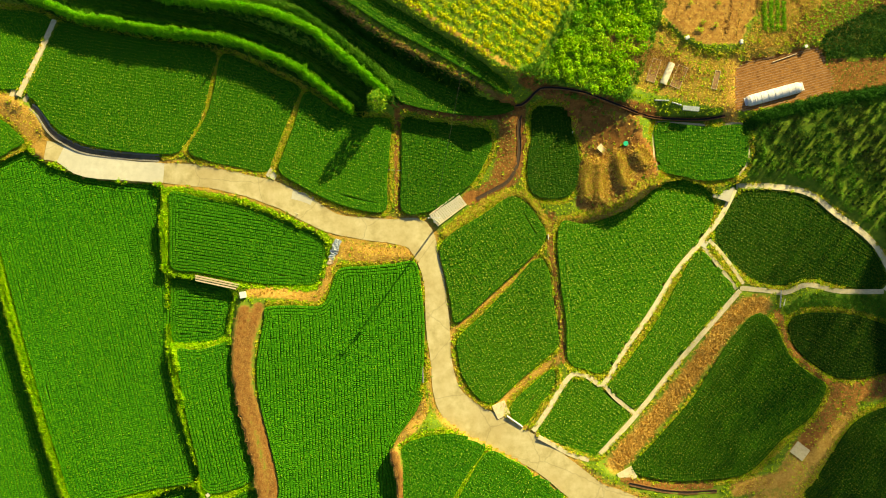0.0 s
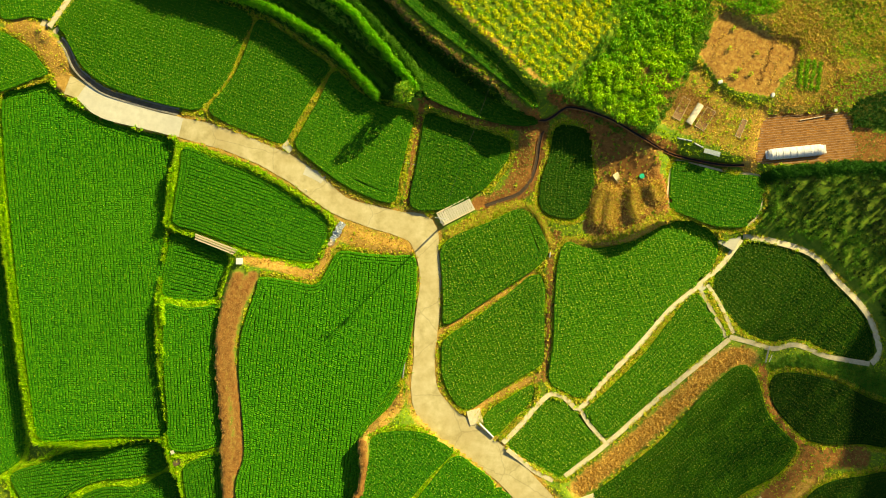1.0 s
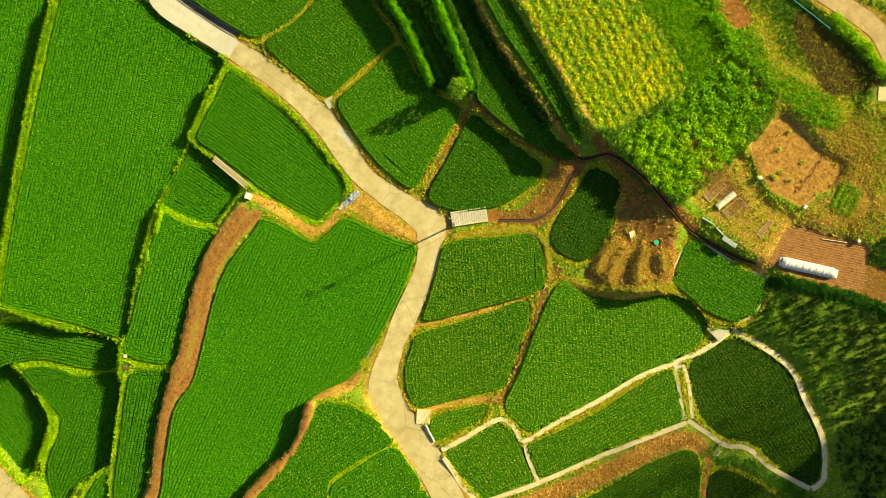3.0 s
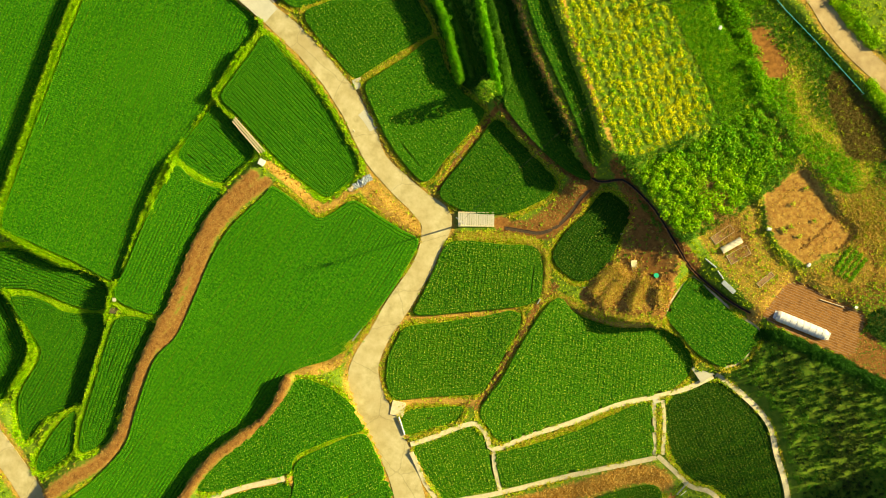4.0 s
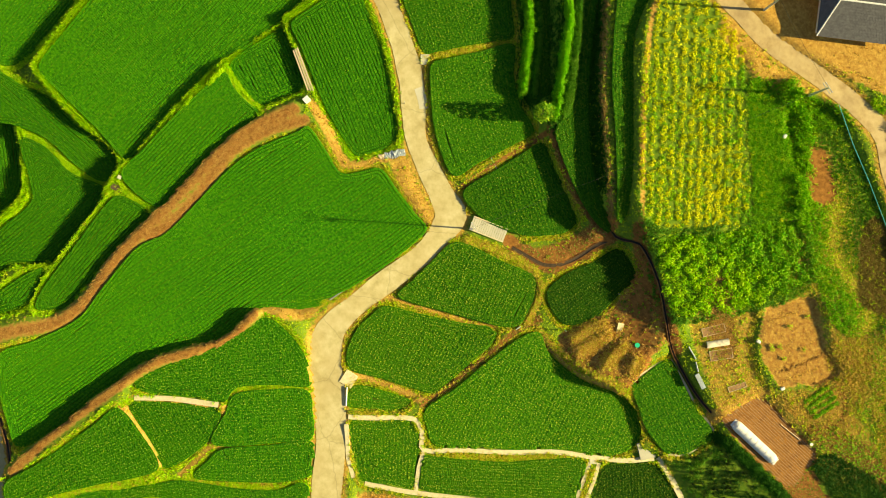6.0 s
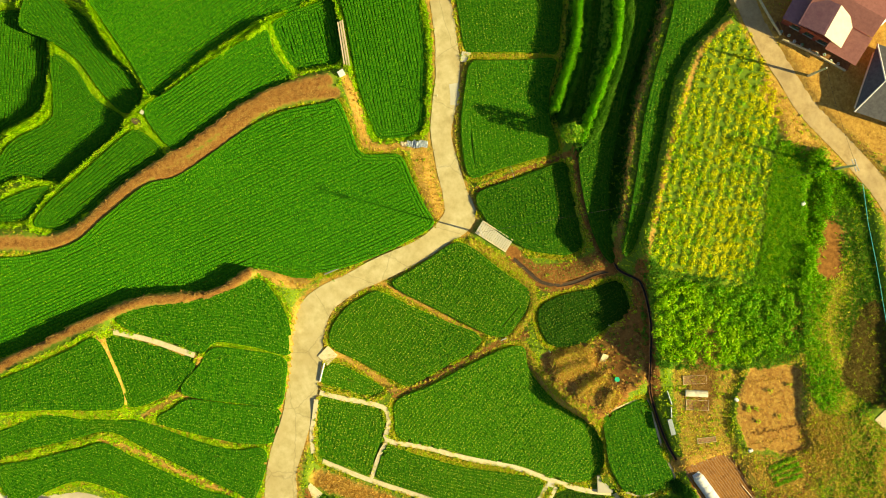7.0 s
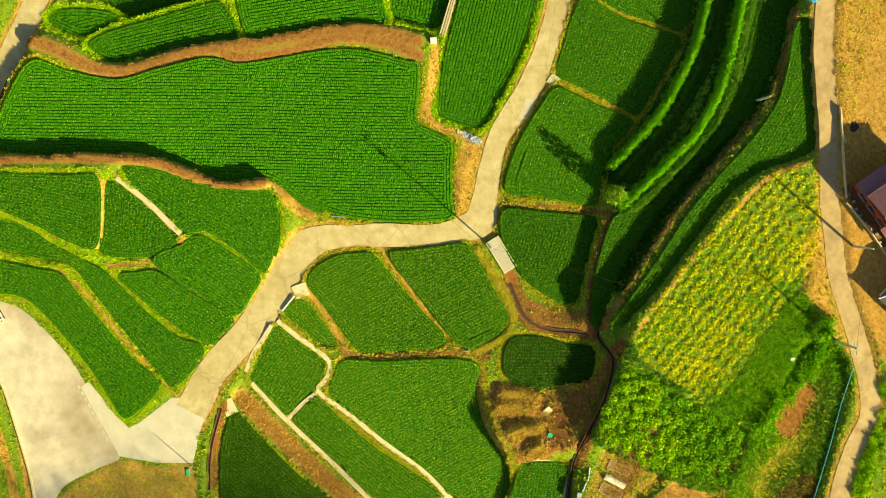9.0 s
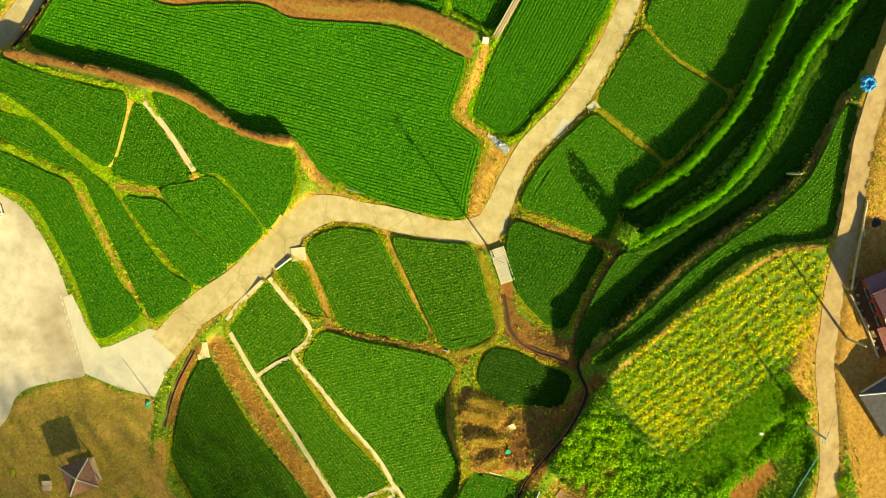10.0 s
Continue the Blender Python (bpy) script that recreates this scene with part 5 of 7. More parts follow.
# the weedy strip by the lane: dark grass at the rope, golden grass, then bushes beside the crops
ROPE = [(6.13, 54.96), (15.75, 53.36), (24.32, 51.62), (33.0, 48.6)]
OUTLINES["fallow"] = smooth_loop([(20.42, 52.44), (24.77, 51.65), (29.73, 50.23), (32.76, 49.05), (32.21, 47.72), (30.04, 45.93), (27.55, 44.90), (25.16, 46.27), (22.56, 48.15), (20.27, 50.16)])
for space, low, high, tpl, m, lo_, hi_, lb in ((0.2, -1.0, 4.4, TUFTS, WILD, 0.5, 1.0, "dark green grass along the rope"), (0.2, 3.4, 8.2, FLAT, GOLD, 0.6, 1.2, "golden grass beside the lane"),
                                              (0.3, 3.4, 8.4, FLAT, LUSH, 0.6, 1.2, "lime grass mixed into the golden grass"), (0.5, 7.0, 13.0, BUSHES, BUSH, 0.25, 0.6, "rank green bushes beside the crops"),
                                              (0.25, 6.4, 13.0, TUFTS, BUSH, 0.6, 1.2, "dense soft green grass under the bushes")):
    x, y = fill("weed_strip", (space, space), 0.9)
    d_ = line_distance(ROPE, x, y)[0] + rng.normal(0, 0.5, len(x)) + 1.2 * np.sin(x * 0.5)
    keep = (d_ > low) & (d_ < high) & ~inside(OUTLINES["fallow"], x, y) & (cell(soil, x, y) < rng.uniform(0.2, 0.7, len(x)))
    x, y = x[keep], y[keep]
    scatter("strip_weeds", x, y, ground_z(x, y) - 0.03, rng.uniform(lo_, hi_, len(x)), tpl, m, lb, "weeds")
x, y = fill("lush_edge", (0.22, 0.22), 0.9)
scatter("weed_grass", x, y, ground_z(x, y) - 0.02, rng.uniform(0.6, 1.3, len(x)), TUFTS, BUSH, "lush green grass beside the yellow crop", "grass")
x, y = fill("dark_plot", (0.28, 0.42), 0.25, 5)
scatter("dark_crop", x, y, ground_z(x, y), rng.uniform(0.28, 0.42, len(x)), BUSHES, SLOPEM, "dark green vegetable rows", "crop")


def along(line, step, width):
    """Random points along a band."""
    p = even(smooth_loop(line, False), step)
    p = np.repeat(p, max(1, int(width / step * 1.3)), 0)
    p = p + rng.normal(0, width / 3.2, p.shape)
    return p[:, 0], p[:, 1]


TALL = [tuft(22, 0.9, 0.45, rng) for i in range(6)]
HEDGE = [clump(60, 0.16, rng, 0.8) for i in range(6)]
x, y = fill("wild_slope", (0.56, 0.56), 0.9)
ring_ = line_distance([(31.3, 14.4), (34.7, 14.4), (38.5, 13.9), (40.9, 12.9), (42.9, 11.1), (46.2, 8.6), (48.2, 6.3), (49.6, 3.0)], x, y)[0] > 1.25
x, y = x[ring_], y[ring_]
mood = np.array([noise.noise((float(i) * 0.16, float(j) * 0.16, 9.0)) for i, j in zip(x, y)]) + rng.normal(0, 0.12, len(x))
rim = np.minimum(line_distance([(33.08, 16.53), (32.60, 19.06), (32.63, 21.12), (33.14, 21.87)], x, y)[0], line_distance([(33.86, 15.29), (36.37, 15.13), (39.33, 14.24), (42.20, 12.03), (44.72, 9.85)], x, y)[0]) + rng.normal(0, 0.5, len(x)) < 2.2
for sel, m, lb in ((rim | (mood > 0.34), WILD, "rank bright green weeds on the slope"), (~rim & (mood <= 0.3) & (mood > -0.12), SLOPEM, "rank green scrub covering the slope"), (~rim & (mood <= -0.12), DULL, "dull olive-brown scrub on the slope")):
    scatter("slope_scrub", x[sel], y[sel], ground_z(x[sel], y[sel]) - 0.05, rng.uniform(0.25, 0.55, int(sel.sum())), HEDGE, m, lb, "scrub", 1.2)
x, y = fill("wild_slope", (0.8, 0.8), 0.9)
ring_ = line_distance([(31.3, 14.4), (34.7, 14.4), (38.5, 13.9), (40.9, 12.9), (42.9, 11.1), (46.2, 8.6), (48.2, 6.3), (49.6, 3.0)], x, y)[0] > 1.6
x, y = x[ring_], y[ring_]
pick_ = rng.uniform(0, 1, len(x))
for sel, m, lb in ((pick_ < 0.55, SLOPEM, "tall leaning grass on the slope"), (pick_ >= 0.55, DULL, "dying brown-green grass on the slope")):
    scatter("slope_reeds", x[sel], y[sel], ground_z(x[sel], y[sel]), rng.uniform(0.5, 1.0, int(sel.sum())), TALL, m, lb, "grass")
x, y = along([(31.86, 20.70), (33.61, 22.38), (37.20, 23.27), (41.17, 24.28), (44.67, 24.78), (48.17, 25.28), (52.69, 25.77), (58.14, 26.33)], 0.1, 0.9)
scatter("slope_rim", x, y, ground_z(x, y) - 0.05, rng.uniform(0.25, 0.5, len(x)), HEDGE, BRUSH_SHADE, "dark green brush along the foot of the soil plot", "brush", 1.2)
for z, wide, line in BANKS:
    x, y = along(line, 0.1, 0.72)
    x, y = x - 1.0 * SUN.x, y - 1.0 * SUN.y
    scatter("bank_shrubs", x, y, ground_z(x, y) - 0.15, rng.uniform(0.2, 0.42, len(x)), HEDGE, HEDGEM, "tall bright green grass and shrubs on a terrace bank", "shrubs", 4.5)

    x, y = along(line, 0.1, 0.9 if wide > 1.5 else 0.4)
    x, y = x + 0.5 * SUN.x, y + 0.5 * SUN.y
    keep = ~cell(crop | paved | ditched, x, y)
    x, y = x[keep], y[keep]
    scatter("bank_shrubs", x, y, ground_z(x, y) - 0.1, rng.uniform(0.2, 0.4, len(x)), HEDGE, WILD, "soft green weeds on the sunny side of a terrace bank", "shrubs", 1.8)
    # weeds coloured dark to stand in for the bank's shade
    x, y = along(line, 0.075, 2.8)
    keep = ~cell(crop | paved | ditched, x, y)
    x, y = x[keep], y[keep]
    scatter("bank_grass", x, y, ground_z(x, y) - 0.03, rng.uniform(0.8, 1.4, len(x)), FLAT, BRUSH_SHADE, "undergrowth coloured dark for shade below the terrace bank", "grass")
# the same darkened colour paints shade under the high bank
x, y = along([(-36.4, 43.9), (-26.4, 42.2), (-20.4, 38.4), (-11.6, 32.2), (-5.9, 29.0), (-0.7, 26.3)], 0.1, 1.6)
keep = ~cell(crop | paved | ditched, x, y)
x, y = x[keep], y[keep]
scatter("bank_grass", x, y, ground_z(x, y) - 0.03, rng.uniform(0.8, 1.4, len(x)), FLAT, BRUSH_SHADE, "grass coloured dark for shade below the high terrace bank", "grass")
x, y = along([(-36.38, 45.11), (-31.19, 44.44), (-26.35, 43.36), (-23.14, 41.53), (-20.38, 39.55), (-16.22, 36.57), (-11.62, 33.37), (-5.92, 30.14), (-0.72, 27.44), (2.85, 25.31)], 0.12, 0.7)
keep = ~cell(crop | paved | ditched, x, y)
x, y = x[keep], y[keep]
scatter("bank_grass", x, y, ground_z(x, y) - 0.03, rng.uniform(0.7, 1.3, len(x)), MAT, RUSTM, "brown dead grass on the high terrace bank", "grass")
x, y = along([(8.19, 58.42), (11.06, 58.25), (14.52, 58.42), (18.50, 57.79), (21.75, 56.87)], 0.25, 1.6)
keep = ~cell(crop | paved, x, y)
x, y = x[keep], y[keep]
scatter("lane_shrubs", x, y, ground_z(x, y) - 0.05, rng.uniform(0.3, 0.6, len(x)), HEDGE, LUSH, "bright green bushes along the lane", "shrubs", 1.6)
x, y = along([(24.08, 53.15), (26.59, 52.34), (29.11, 51.54), (31.62, 50.37), (33.63, 49.73)], 0.2, 0.9)
keep = ~cell(crop | paved, x, y)
x, y = x[keep], y[keep]
scatter("lane_shrubs", x, y, ground_z(x, y) - 0.05, rng.uniform(0.3, 0.6, len(x)), HEDGE, LUSH, "bright green bushes between rope and lane", "shrubs", 1.6)
for key, pts, space, tpl, m, lo_, hi_, nm, lb in (("fallow", None, 0.17, FLAT, FALLOW, 0.8, 1.5, "fallow_weeds", "dull brown-green weeds on damp fallow ground"), ("dry_edge", [(33.20, 46.63), (35.99, 47.64), (42.19, 45.33), (47.05, 37.02), (39.65, 39.10), (33.78, 37.40), (30.11, 39.20), (31.44, 43.09)], 0.3, FLAT, ROUGH, 0.7, 1.4, "rough_grass", "soft golden grass on open ground"),
                                              ("dry_edge", [(33.20, 46.63), (35.99, 47.64), (42.19, 45.33), (47.05, 37.02), (39.65, 39.10), (33.78, 37.40), (30.11, 39.20), (31.44, 43.09)], 0.45, FLAT, STRAW, 0.7, 1.4, "rough_grass", "orange dry grass on open ground"), ("corner_weeds", None, 0.26, HEDGE, WILD, 0.2, 0.4, "corner_weeds", "deep green weeds below the footpath")):
    if pts:
        OUTLINES[key] = smooth_loop(pts)
    x, y = fill(key, (space, space), 0.9)
    keep = ~cell(crop | paved | ditched, x, y)
    x, y = x[keep], y[keep]
    scatter(nm, x, y, ground_z(x, y) - 0.02, rng.uniform(lo_, hi_, len(x)), tpl, m, lb, "weeds")
# stray bean plants past the ragged edge of the yellow crop
x, y = fill("lush_edge", (0.5, 0.5), 0.6)
edge_ = line_distance(OUTLINES["yellow_crop"], x, y)[0]
keep = (edge_ < rng.uniform(0, 6.5, len(x))) & (rng.uniform(0, 1, len(x)) < 0.55)
x, y = x[keep], y[keep]
scatter("stray_crop", x, y, ground_z(x, y), rng.uniform(0.25, 0.42, len(x)), BUSHES, YELLOW, "stray yellowing bean plants at the ragged edge of the crop", "crop")
# tall lime weeds on the western bunds
for line in ([(-40.3, 12.0), (-39.9, 4.0), (-39.6, -4.6)], [(-39.5, -5.4), (-38.5, -10.0), (-37.3, -15.0), (-35.6, -21.0), (-34.6, -24.4), (-32.8, -29.2), (-31.0, -35.0), (-30.4, -39.4)], [(-63.4, 12.0), (-61.0, 2.0), (-58.4, -6.6), (-55.6, -15.4), (-53.2, -22.6), (-52.2, -25.0)],
             [(-51.6, -25.0), (-46.0, -24.2), (-40.4, -23.0), (-36.0, -22.0)], [(-52.0, -30.6), (-46.4, -31.2), (-41.6, -33.6), (-39.2, -35.8), (-38.6, -40.4)]):
    x, y = along(line, 0.1, 0.3)
    keep = ~cell(crop | paved | ditched, x, y)
    x, y = x[keep], y[keep]
    scatter("bund_weeds", x, y, ground_z(x, y) - 0.03, rng.uniform(0.6, 1.15, len(x)), TALL, LIME, "tall lime-green weeds on a western bund", "weeds", 1.25)
x, y = along([(-38.9, -5.2), (-38.4, -7.4)], 0.12, 0.5)
scatter("bund_bushes", x, y, ground_z(x, y), rng.uniform(0.25, 0.42, len(x)), HEDGE, LIME, "bushy lime-green shrub on a western bund", "shrubs", 3.4)
x, y = along([(-38.0, -10.4), (-37.7, -12.2)], 0.12, 0.5)
scatter("bund_bushes", x, y, ground_z(x, y), rng.uniform(0.22, 0.38, len(x)), HEDGE, LIME, "bushy lime-green shrub on a western bund", "shrubs", 3.2)
# rough grass round the garden plots
OUTLINES["rough"] = smooth_loop([(15.94, 42.75), (7.15, 54.19), (15.38, 52.06), (25.04, 50.44), (36.68, 46.98), (48.61, 35.87), (46.62, 31.25), (40.63, 30.82), (34.62, 30.87), (31.54, 29.57), (33.72, 35.88), (31.20, 39.15), (24.91, 40.39), (22.10, 38.39)])
x, y = fill("rough", (0.24, 0.24), 0.9)
bare_here = bare | crop | paved | ditched | inside(OUTLINES["weed_strip"], GX, GY) | inside(OUTLINES["soil_strip"], GX, GY) | inside(OUTLINES["dark_plot"], GX, GY)
keep = ~cell(bare_here, x, y)
x, y = x[keep], y[keep]
kind_ = np.array([noise.noise((float(i) * 0.13, float(j) * 0.13, 2.0)) for i, j in zip(x, y)]) + rng.normal(0, 0.16, len(x))
for sel, m, lb in ((kind_ < -0.08, BUSH, "rough green grass round the garden"), ((kind_ >= -0.08) & (kind_ < 0.3), ROUGH, "rough golden grass round the garden"), (kind_ >= 0.3, STRAW, "rough orange dry grass round the garden")):
    scatter("rough_grass", x[sel], y[sel], ground_z(x[sel], y[sel]) - 0.03, rng.uniform(0.6, 1.2, int(sel.sum())), FLAT, m, lb, "grass")
# unseen thin wood on the added shoulder, there to filter the sun
SPRAYS = [clump(20, 0.34, rng) for i in range(6)]
V, F, M, base = [], [], [], 0
for i in range(50):
    c_, s_ = 25 + 55 * ((i + 0.5) / 50) ** 0.8 + rng.normal(0, 0.4), 119 + rng.uniform(0, 32)
    top_ = 0.456 * (s_ - 10 + 0.95 * (min(max(c_, 16), 90) - 18)) * min(1.0, max(0.0, (c_ - 22) / 4)) + rng.uniform(-1.5, 1.0)
    x0, y0 = s_ * SUN.x + c_ * SUN.y, s_ * SUN.y - c_ * SUN.x
    for k in range(110):
        tv, tf = SPRAYS[(i + k) % 6]
        r_ = rng.uniform(0.28, 0.5)
        V.append(tv * r_ + np.array([x0 + rng.normal(0, 3.0), y0 + rng.normal(0, 3.0), top_ - 0.12 * k + rng.normal(0, 0.6)]))
        F.append(tf + base)
        M.append(np.zeros(len(tf), int))
        base += len(tv)
    q = np.array([(r_ * math.cos(k * math.pi / 3), r_ * math.sin(k * math.pi / 3), h_) for r_, h_ in ((0.24, 0), (0.07, 1)) for k in range(6)])
    q[:, 2] = top_ - 19 + q[:, 2] * 18
    V.append(q + np.array([x0, y0, 0]))
    F.append(np.array([(k, (k + 1) % 6, 6 + (k + 1) % 6, 6 + k) for k in range(6)]) + base)
    M.append(np.ones(6, int))
    base += 12
tagged(new("shade_wood", np_mesh("shade_wood", np.concatenate(V), np.concatenate(F), WILD, False, BARK, np.concatenate(M))), "unseen thin wood added to shade the eastern paddies", "woodland", kind="stuff")
x, y = along([(0.69, 51.44), (4.60, 51.07), (8.23, 49.21), (12.21, 46.45), (15.11, 44.61)], 0.36, 1.8)
scatter("tall_shrubs", x, y, ground_z(x, y) - 0.1, rng.uniform(0.35, 0.7, len(x)), HEDGE, BUSH, "tall bright green brush above the yellow crop", "shrubs", 3.2)
OUTLINES["lush_gap"] = smooth_loop([(12.83, 38.85), (8.57, 41.43), (-1.24, 46.93), (-1.39, 49.43), (2.80, 52.52), (6.02, 55.17), (8.93, 55.44), (7.20, 49.21), (12.29, 47.12), (17.12, 44.04), (16.19, 43.24)])
x, y = fill("lush_gap", (0.2, 0.2), 0.9)
keep = ~cell(crop | paved, x, y) & ~inside(OUTLINES["yellow_crop"], x, y)
x, y = x[keep], y[keep]
scatter("weed_grass", x, y, ground_z(x, y) - 0.02, rng.uniform(0.6, 1.3, len(x)), TUFTS, BUSH, "soft green grass between crop and lane", "grass")
# brown dead grass on the earth strips between the paddies
for kind, w, z, pts in STROKES:
    if kind == "rust":
        x, y = along(pts, 0.19, w * 0.85)
        keep = ~cell(crop | paved | ditched, x, y)
        x, y = x[keep], y[keep]
        scatter("dead_grass", x, y, ground_z(x, y) - 0.03, rng.uniform(0.5, 1.1, len(x)), FLAT if z == 0.6 else MAT, REED if z == 0.6 else RUSTM, "brown dead grass on an earth strip", "dead grass")

# ---- materials of the made things ----
WHITE = mat("white_paint", [(0.72, 0.72, 0.70), (0.82, 0.82, 0.80)], scale=3.0, rough=0.4, spec=0.5)
PLASTIC = mat("white_film", [(0.66, 0.66, 0.64), (0.85, 0.85, 0.84)], scale=4.0, rough=0.35, bump=0.4, bump_scale=8.0, spec=0.5)
DARK = mat("dark_rubber", [(0.02, 0.02, 0.02), (0.04, 0.04, 0.04)], scale=8.0, rough=0.8)
GREYC = mat("grey_concrete", [(0.24, 0.22, 0.17), (0.38, 0.35, 0.28)], scale=3.0, rough=0.85)
GLASS = mat("tinted_glass", [(0.03, 0.06, 0.06), (0.05, 0.09, 0.09)], scale=1.0, rough=0.08, spec=0.6)
METAL = mat("galvanised_steel", [(0.45, 0.46, 0.46), (0.62, 0.63, 0.63)], scale=6.0, rough=0.4, metal=0.8)
RUSTY = mat("bed_floor", [(0.16, 0.10, 0.06), (0.28, 0.19, 0.11)], scale=5.0, rough=0.8)
TILE = mat("plum_roof_tile", [(0.26, 0.10, 0.09), (0.36, 0.15, 0.13)], scale=2.5, rough=0.55, random_amount=0.05)
SHINGLE = mat("brown_shingle", [(0.24, 0.11, 0.07), (0.38, 0.20, 0.12)], scale=3.0, rough=0.8)
TILEDARK = mat("dark_roof_sheet", [(0.24, 0.11, 0.13), (0.34, 0.17, 0.18)], scale=2.0, rough=0.5)
SLATE = mat("slate_roof_tile", [(0.07, 0.07, 0.08), (0.13, 0.13, 0.14)], scale=2.5, rough=0.5)
CREAM = mat("cream_render", [(0.66, 0.60, 0.45), (0.76, 0.70, 0.55)], scale=1.5, rough=0.8)
BRICK = mat("red_brick_wall", [(0.30, 0.06, 0.04), (0.42, 0.10, 0.06)], scale=6.0, rough=0.85)
WOOD = mat("weathered_board", [(0.52, 0.40, 0.24), (0.72, 0.59, 0.40)], scale=7.0, rough=0.85, random_amount=0.15)
BLUE = mat("blue_tarpaulin", [(0.02, 0.22, 0.55), (0.05, 0.42, 0.80)], scale=3.0, rough=0.45, spec=0.5)
TEAL = mat("teal_rope", [(0.02, 0.30, 0.32), (0.04, 0.40, 0.40)], scale=5.0, rough=0.6)
WATER = mat("ditch_water", [(0.015, 0.02, 0.012), (0.03, 0.035, 0.02)], scale=1.0, rough=0.12, spec=0.5)
SILT = mat("ditch_silt", [(0.12, 0.095, 0.06), (0.30, 0.25, 0.17)], scale=0.9, rough=0.75)
MUD = mat("wet_mud", [(0.05, 0.035, 0.02), (0.10, 0.07, 0.04)], scale=3.0, rough=0.6)
FILM = mat("grey_film", [(0.22, 0.27, 0.30), (0.48, 0.54, 0.58)], scale=5.0, rough=0.35, bump=0.6, bump_scale=6.0, spec=0.5)


def bm_box(size, at=(0, 0, 0), bevel=0.0, turn=None, bm=None):
    """A box, its bottom centre at the place given, edges bevelled."""
    bm = bm or bmesh.new()
    r = bmesh.ops.create_cube(bm, size=1)
    vs = r["verts"]
    bmesh.ops.scale(bm, vec=size, verts=vs)
    if bevel:
        es = list({e for v in vs for e in v.link_edges})
        vs = list({v for f in bmesh.ops.bevel(bm, geom=es, offset=bevel, segments=1, affect="EDGES")["faces"] for v in f.verts} | {v for v in vs if v.is_valid})
    m = Matrix.Translation((at[0], at[1], at[2] + size[2] / 2))
    if turn is not None:
        m = m @ turn
    bmesh.ops.transform(bm, matrix=m, verts=vs)
    return bm


def bm_tube(points, radius, sides=8, bm=None, taper=1.0):
    """A round bar along a line, tapering to its end."""
    bm = bm or bmesh.new()
    pts = [Vector(p) for p in points]
    rings = []
    for i, p in enumerate(pts):
        d = (pts[min(i + 1, len(pts) - 1)] - pts[max(i - 1, 0)]).normalized()
        a = d.orthogonal().normalized()
        b = d.cross(a)
        r = radius * (1 + (taper - 1) * i / (len(pts) - 1))
        rings.append([bm.verts.new(p + (a * math.cos(k * 2 * math.pi / sides) + b * math.sin(k * 2 * math.pi / sides)) * r) for k in range(sides)])
    for q, r in zip(rings, rings[1:]):
        for k in range(sides):
            bm.faces.new((q[k], q[(k + 1) % sides], r[(k + 1) % sides], r[k]))
    bm.faces.new(rings[0][::-1])
    bm.faces.new(rings[-1])
    return bm


def bm_slope(corners, thick, bm=None):
    """A roof plane through its corners, with thickness."""
    bm = bm or bmesh.new()
    c = [Vector(p) for p in corners]
    n = (c[1] - c[0]).cross(c[2] - c[0]).normalized()
    if n.z < 0:
        c = c[::-1]
        n = -n
    top = [bm.verts.new(p) for p in c]
    low = [bm.verts.new(p - n * thick) for p in c]
    bm.faces.new(top)
    bm.faces.new(low[::-1])
    k = len(c)
    for i in range(k):
        bm.faces.new((top[i], low[i], low[(i + 1) % k], top[(i + 1) % k]))
    return bm


def thing(name, label, category, xy, z=None, turn=0.0, group=""):
    """An empty at the base of a thing."""
    ob = new(name)
    if z is None:
        z = float(ground_z(xy[0], xy[1]))
    ob.matrix_world = pose(xy[0], xy[1], z, 0, 0, turn)
    return tagged(ob, label, category, group=group)


def heading(a, b):
    return math.degrees(math.atan2(b[1] - a[1], b[0] - a[0]))


def mid(a, b):
    return ((a[0] + b[0]) / 2, (a[1] + b[1]) / 2)


# ---- tree beside the terraces ----


def tree(xy, height, radius, label, material=BUSH, leaf=0.2):
    t = thing("tree", label, "tree", xy)
    bm = bm_tube([(0, 0, -0.1), (0.05, 0.02, height * 0.3), (-0.03, 0.06, height * 0.7), (0, 0, height * 0.92)], 0.11 * height / 5, 8, taper=0.25)
    for i in range(9):
        a, z0 = i * 2.4, height * (0.25 + 0.06 * i)
        reach = radius * (0.8 - 0.05 * i)
        bm_tube([(0, 0, z0), (reach * 0.5 * math.cos(a), reach * 0.5 * math.sin(a), z0 + 0.3), (reach * math.cos(a), reach * math.sin(a), z0 + 0.45)], 0.045, 5, bm, 0.3)
    part("trunk", bm, BARK, t)
    V, F, base = [], [], 0
    for i in range(44):
        u = (i + 0.5) / 44
        zz = height * (0.22 + 0.78 * u)
        rr = radius * math.sqrt(max(0.05, 1 - ((u - 0.35) / 0.68) ** 2)) * rng.uniform(0.55, 1.0)
        a = i * 2.39996
        tv, tf = BUSHES[i % len(BUSHES)]
        s = rng.uniform(0.35, 0.75) * radius * 0.6
        V.append(tv * s + np.array([rr * 0.75 * math.cos(a), rr * 0.75 * math.sin(a), zz - 0.3]))
        F.append(tf + base)
        base += len(tv)
    crown = new("crown", np_mesh("crown", np.concatenate(V), np.concatenate(F), material))
    crown.parent = t
    return t


tree((-12.38, 25.27), 4.6, 1.55, "small dense green tree at a terrace corner", TREEM)

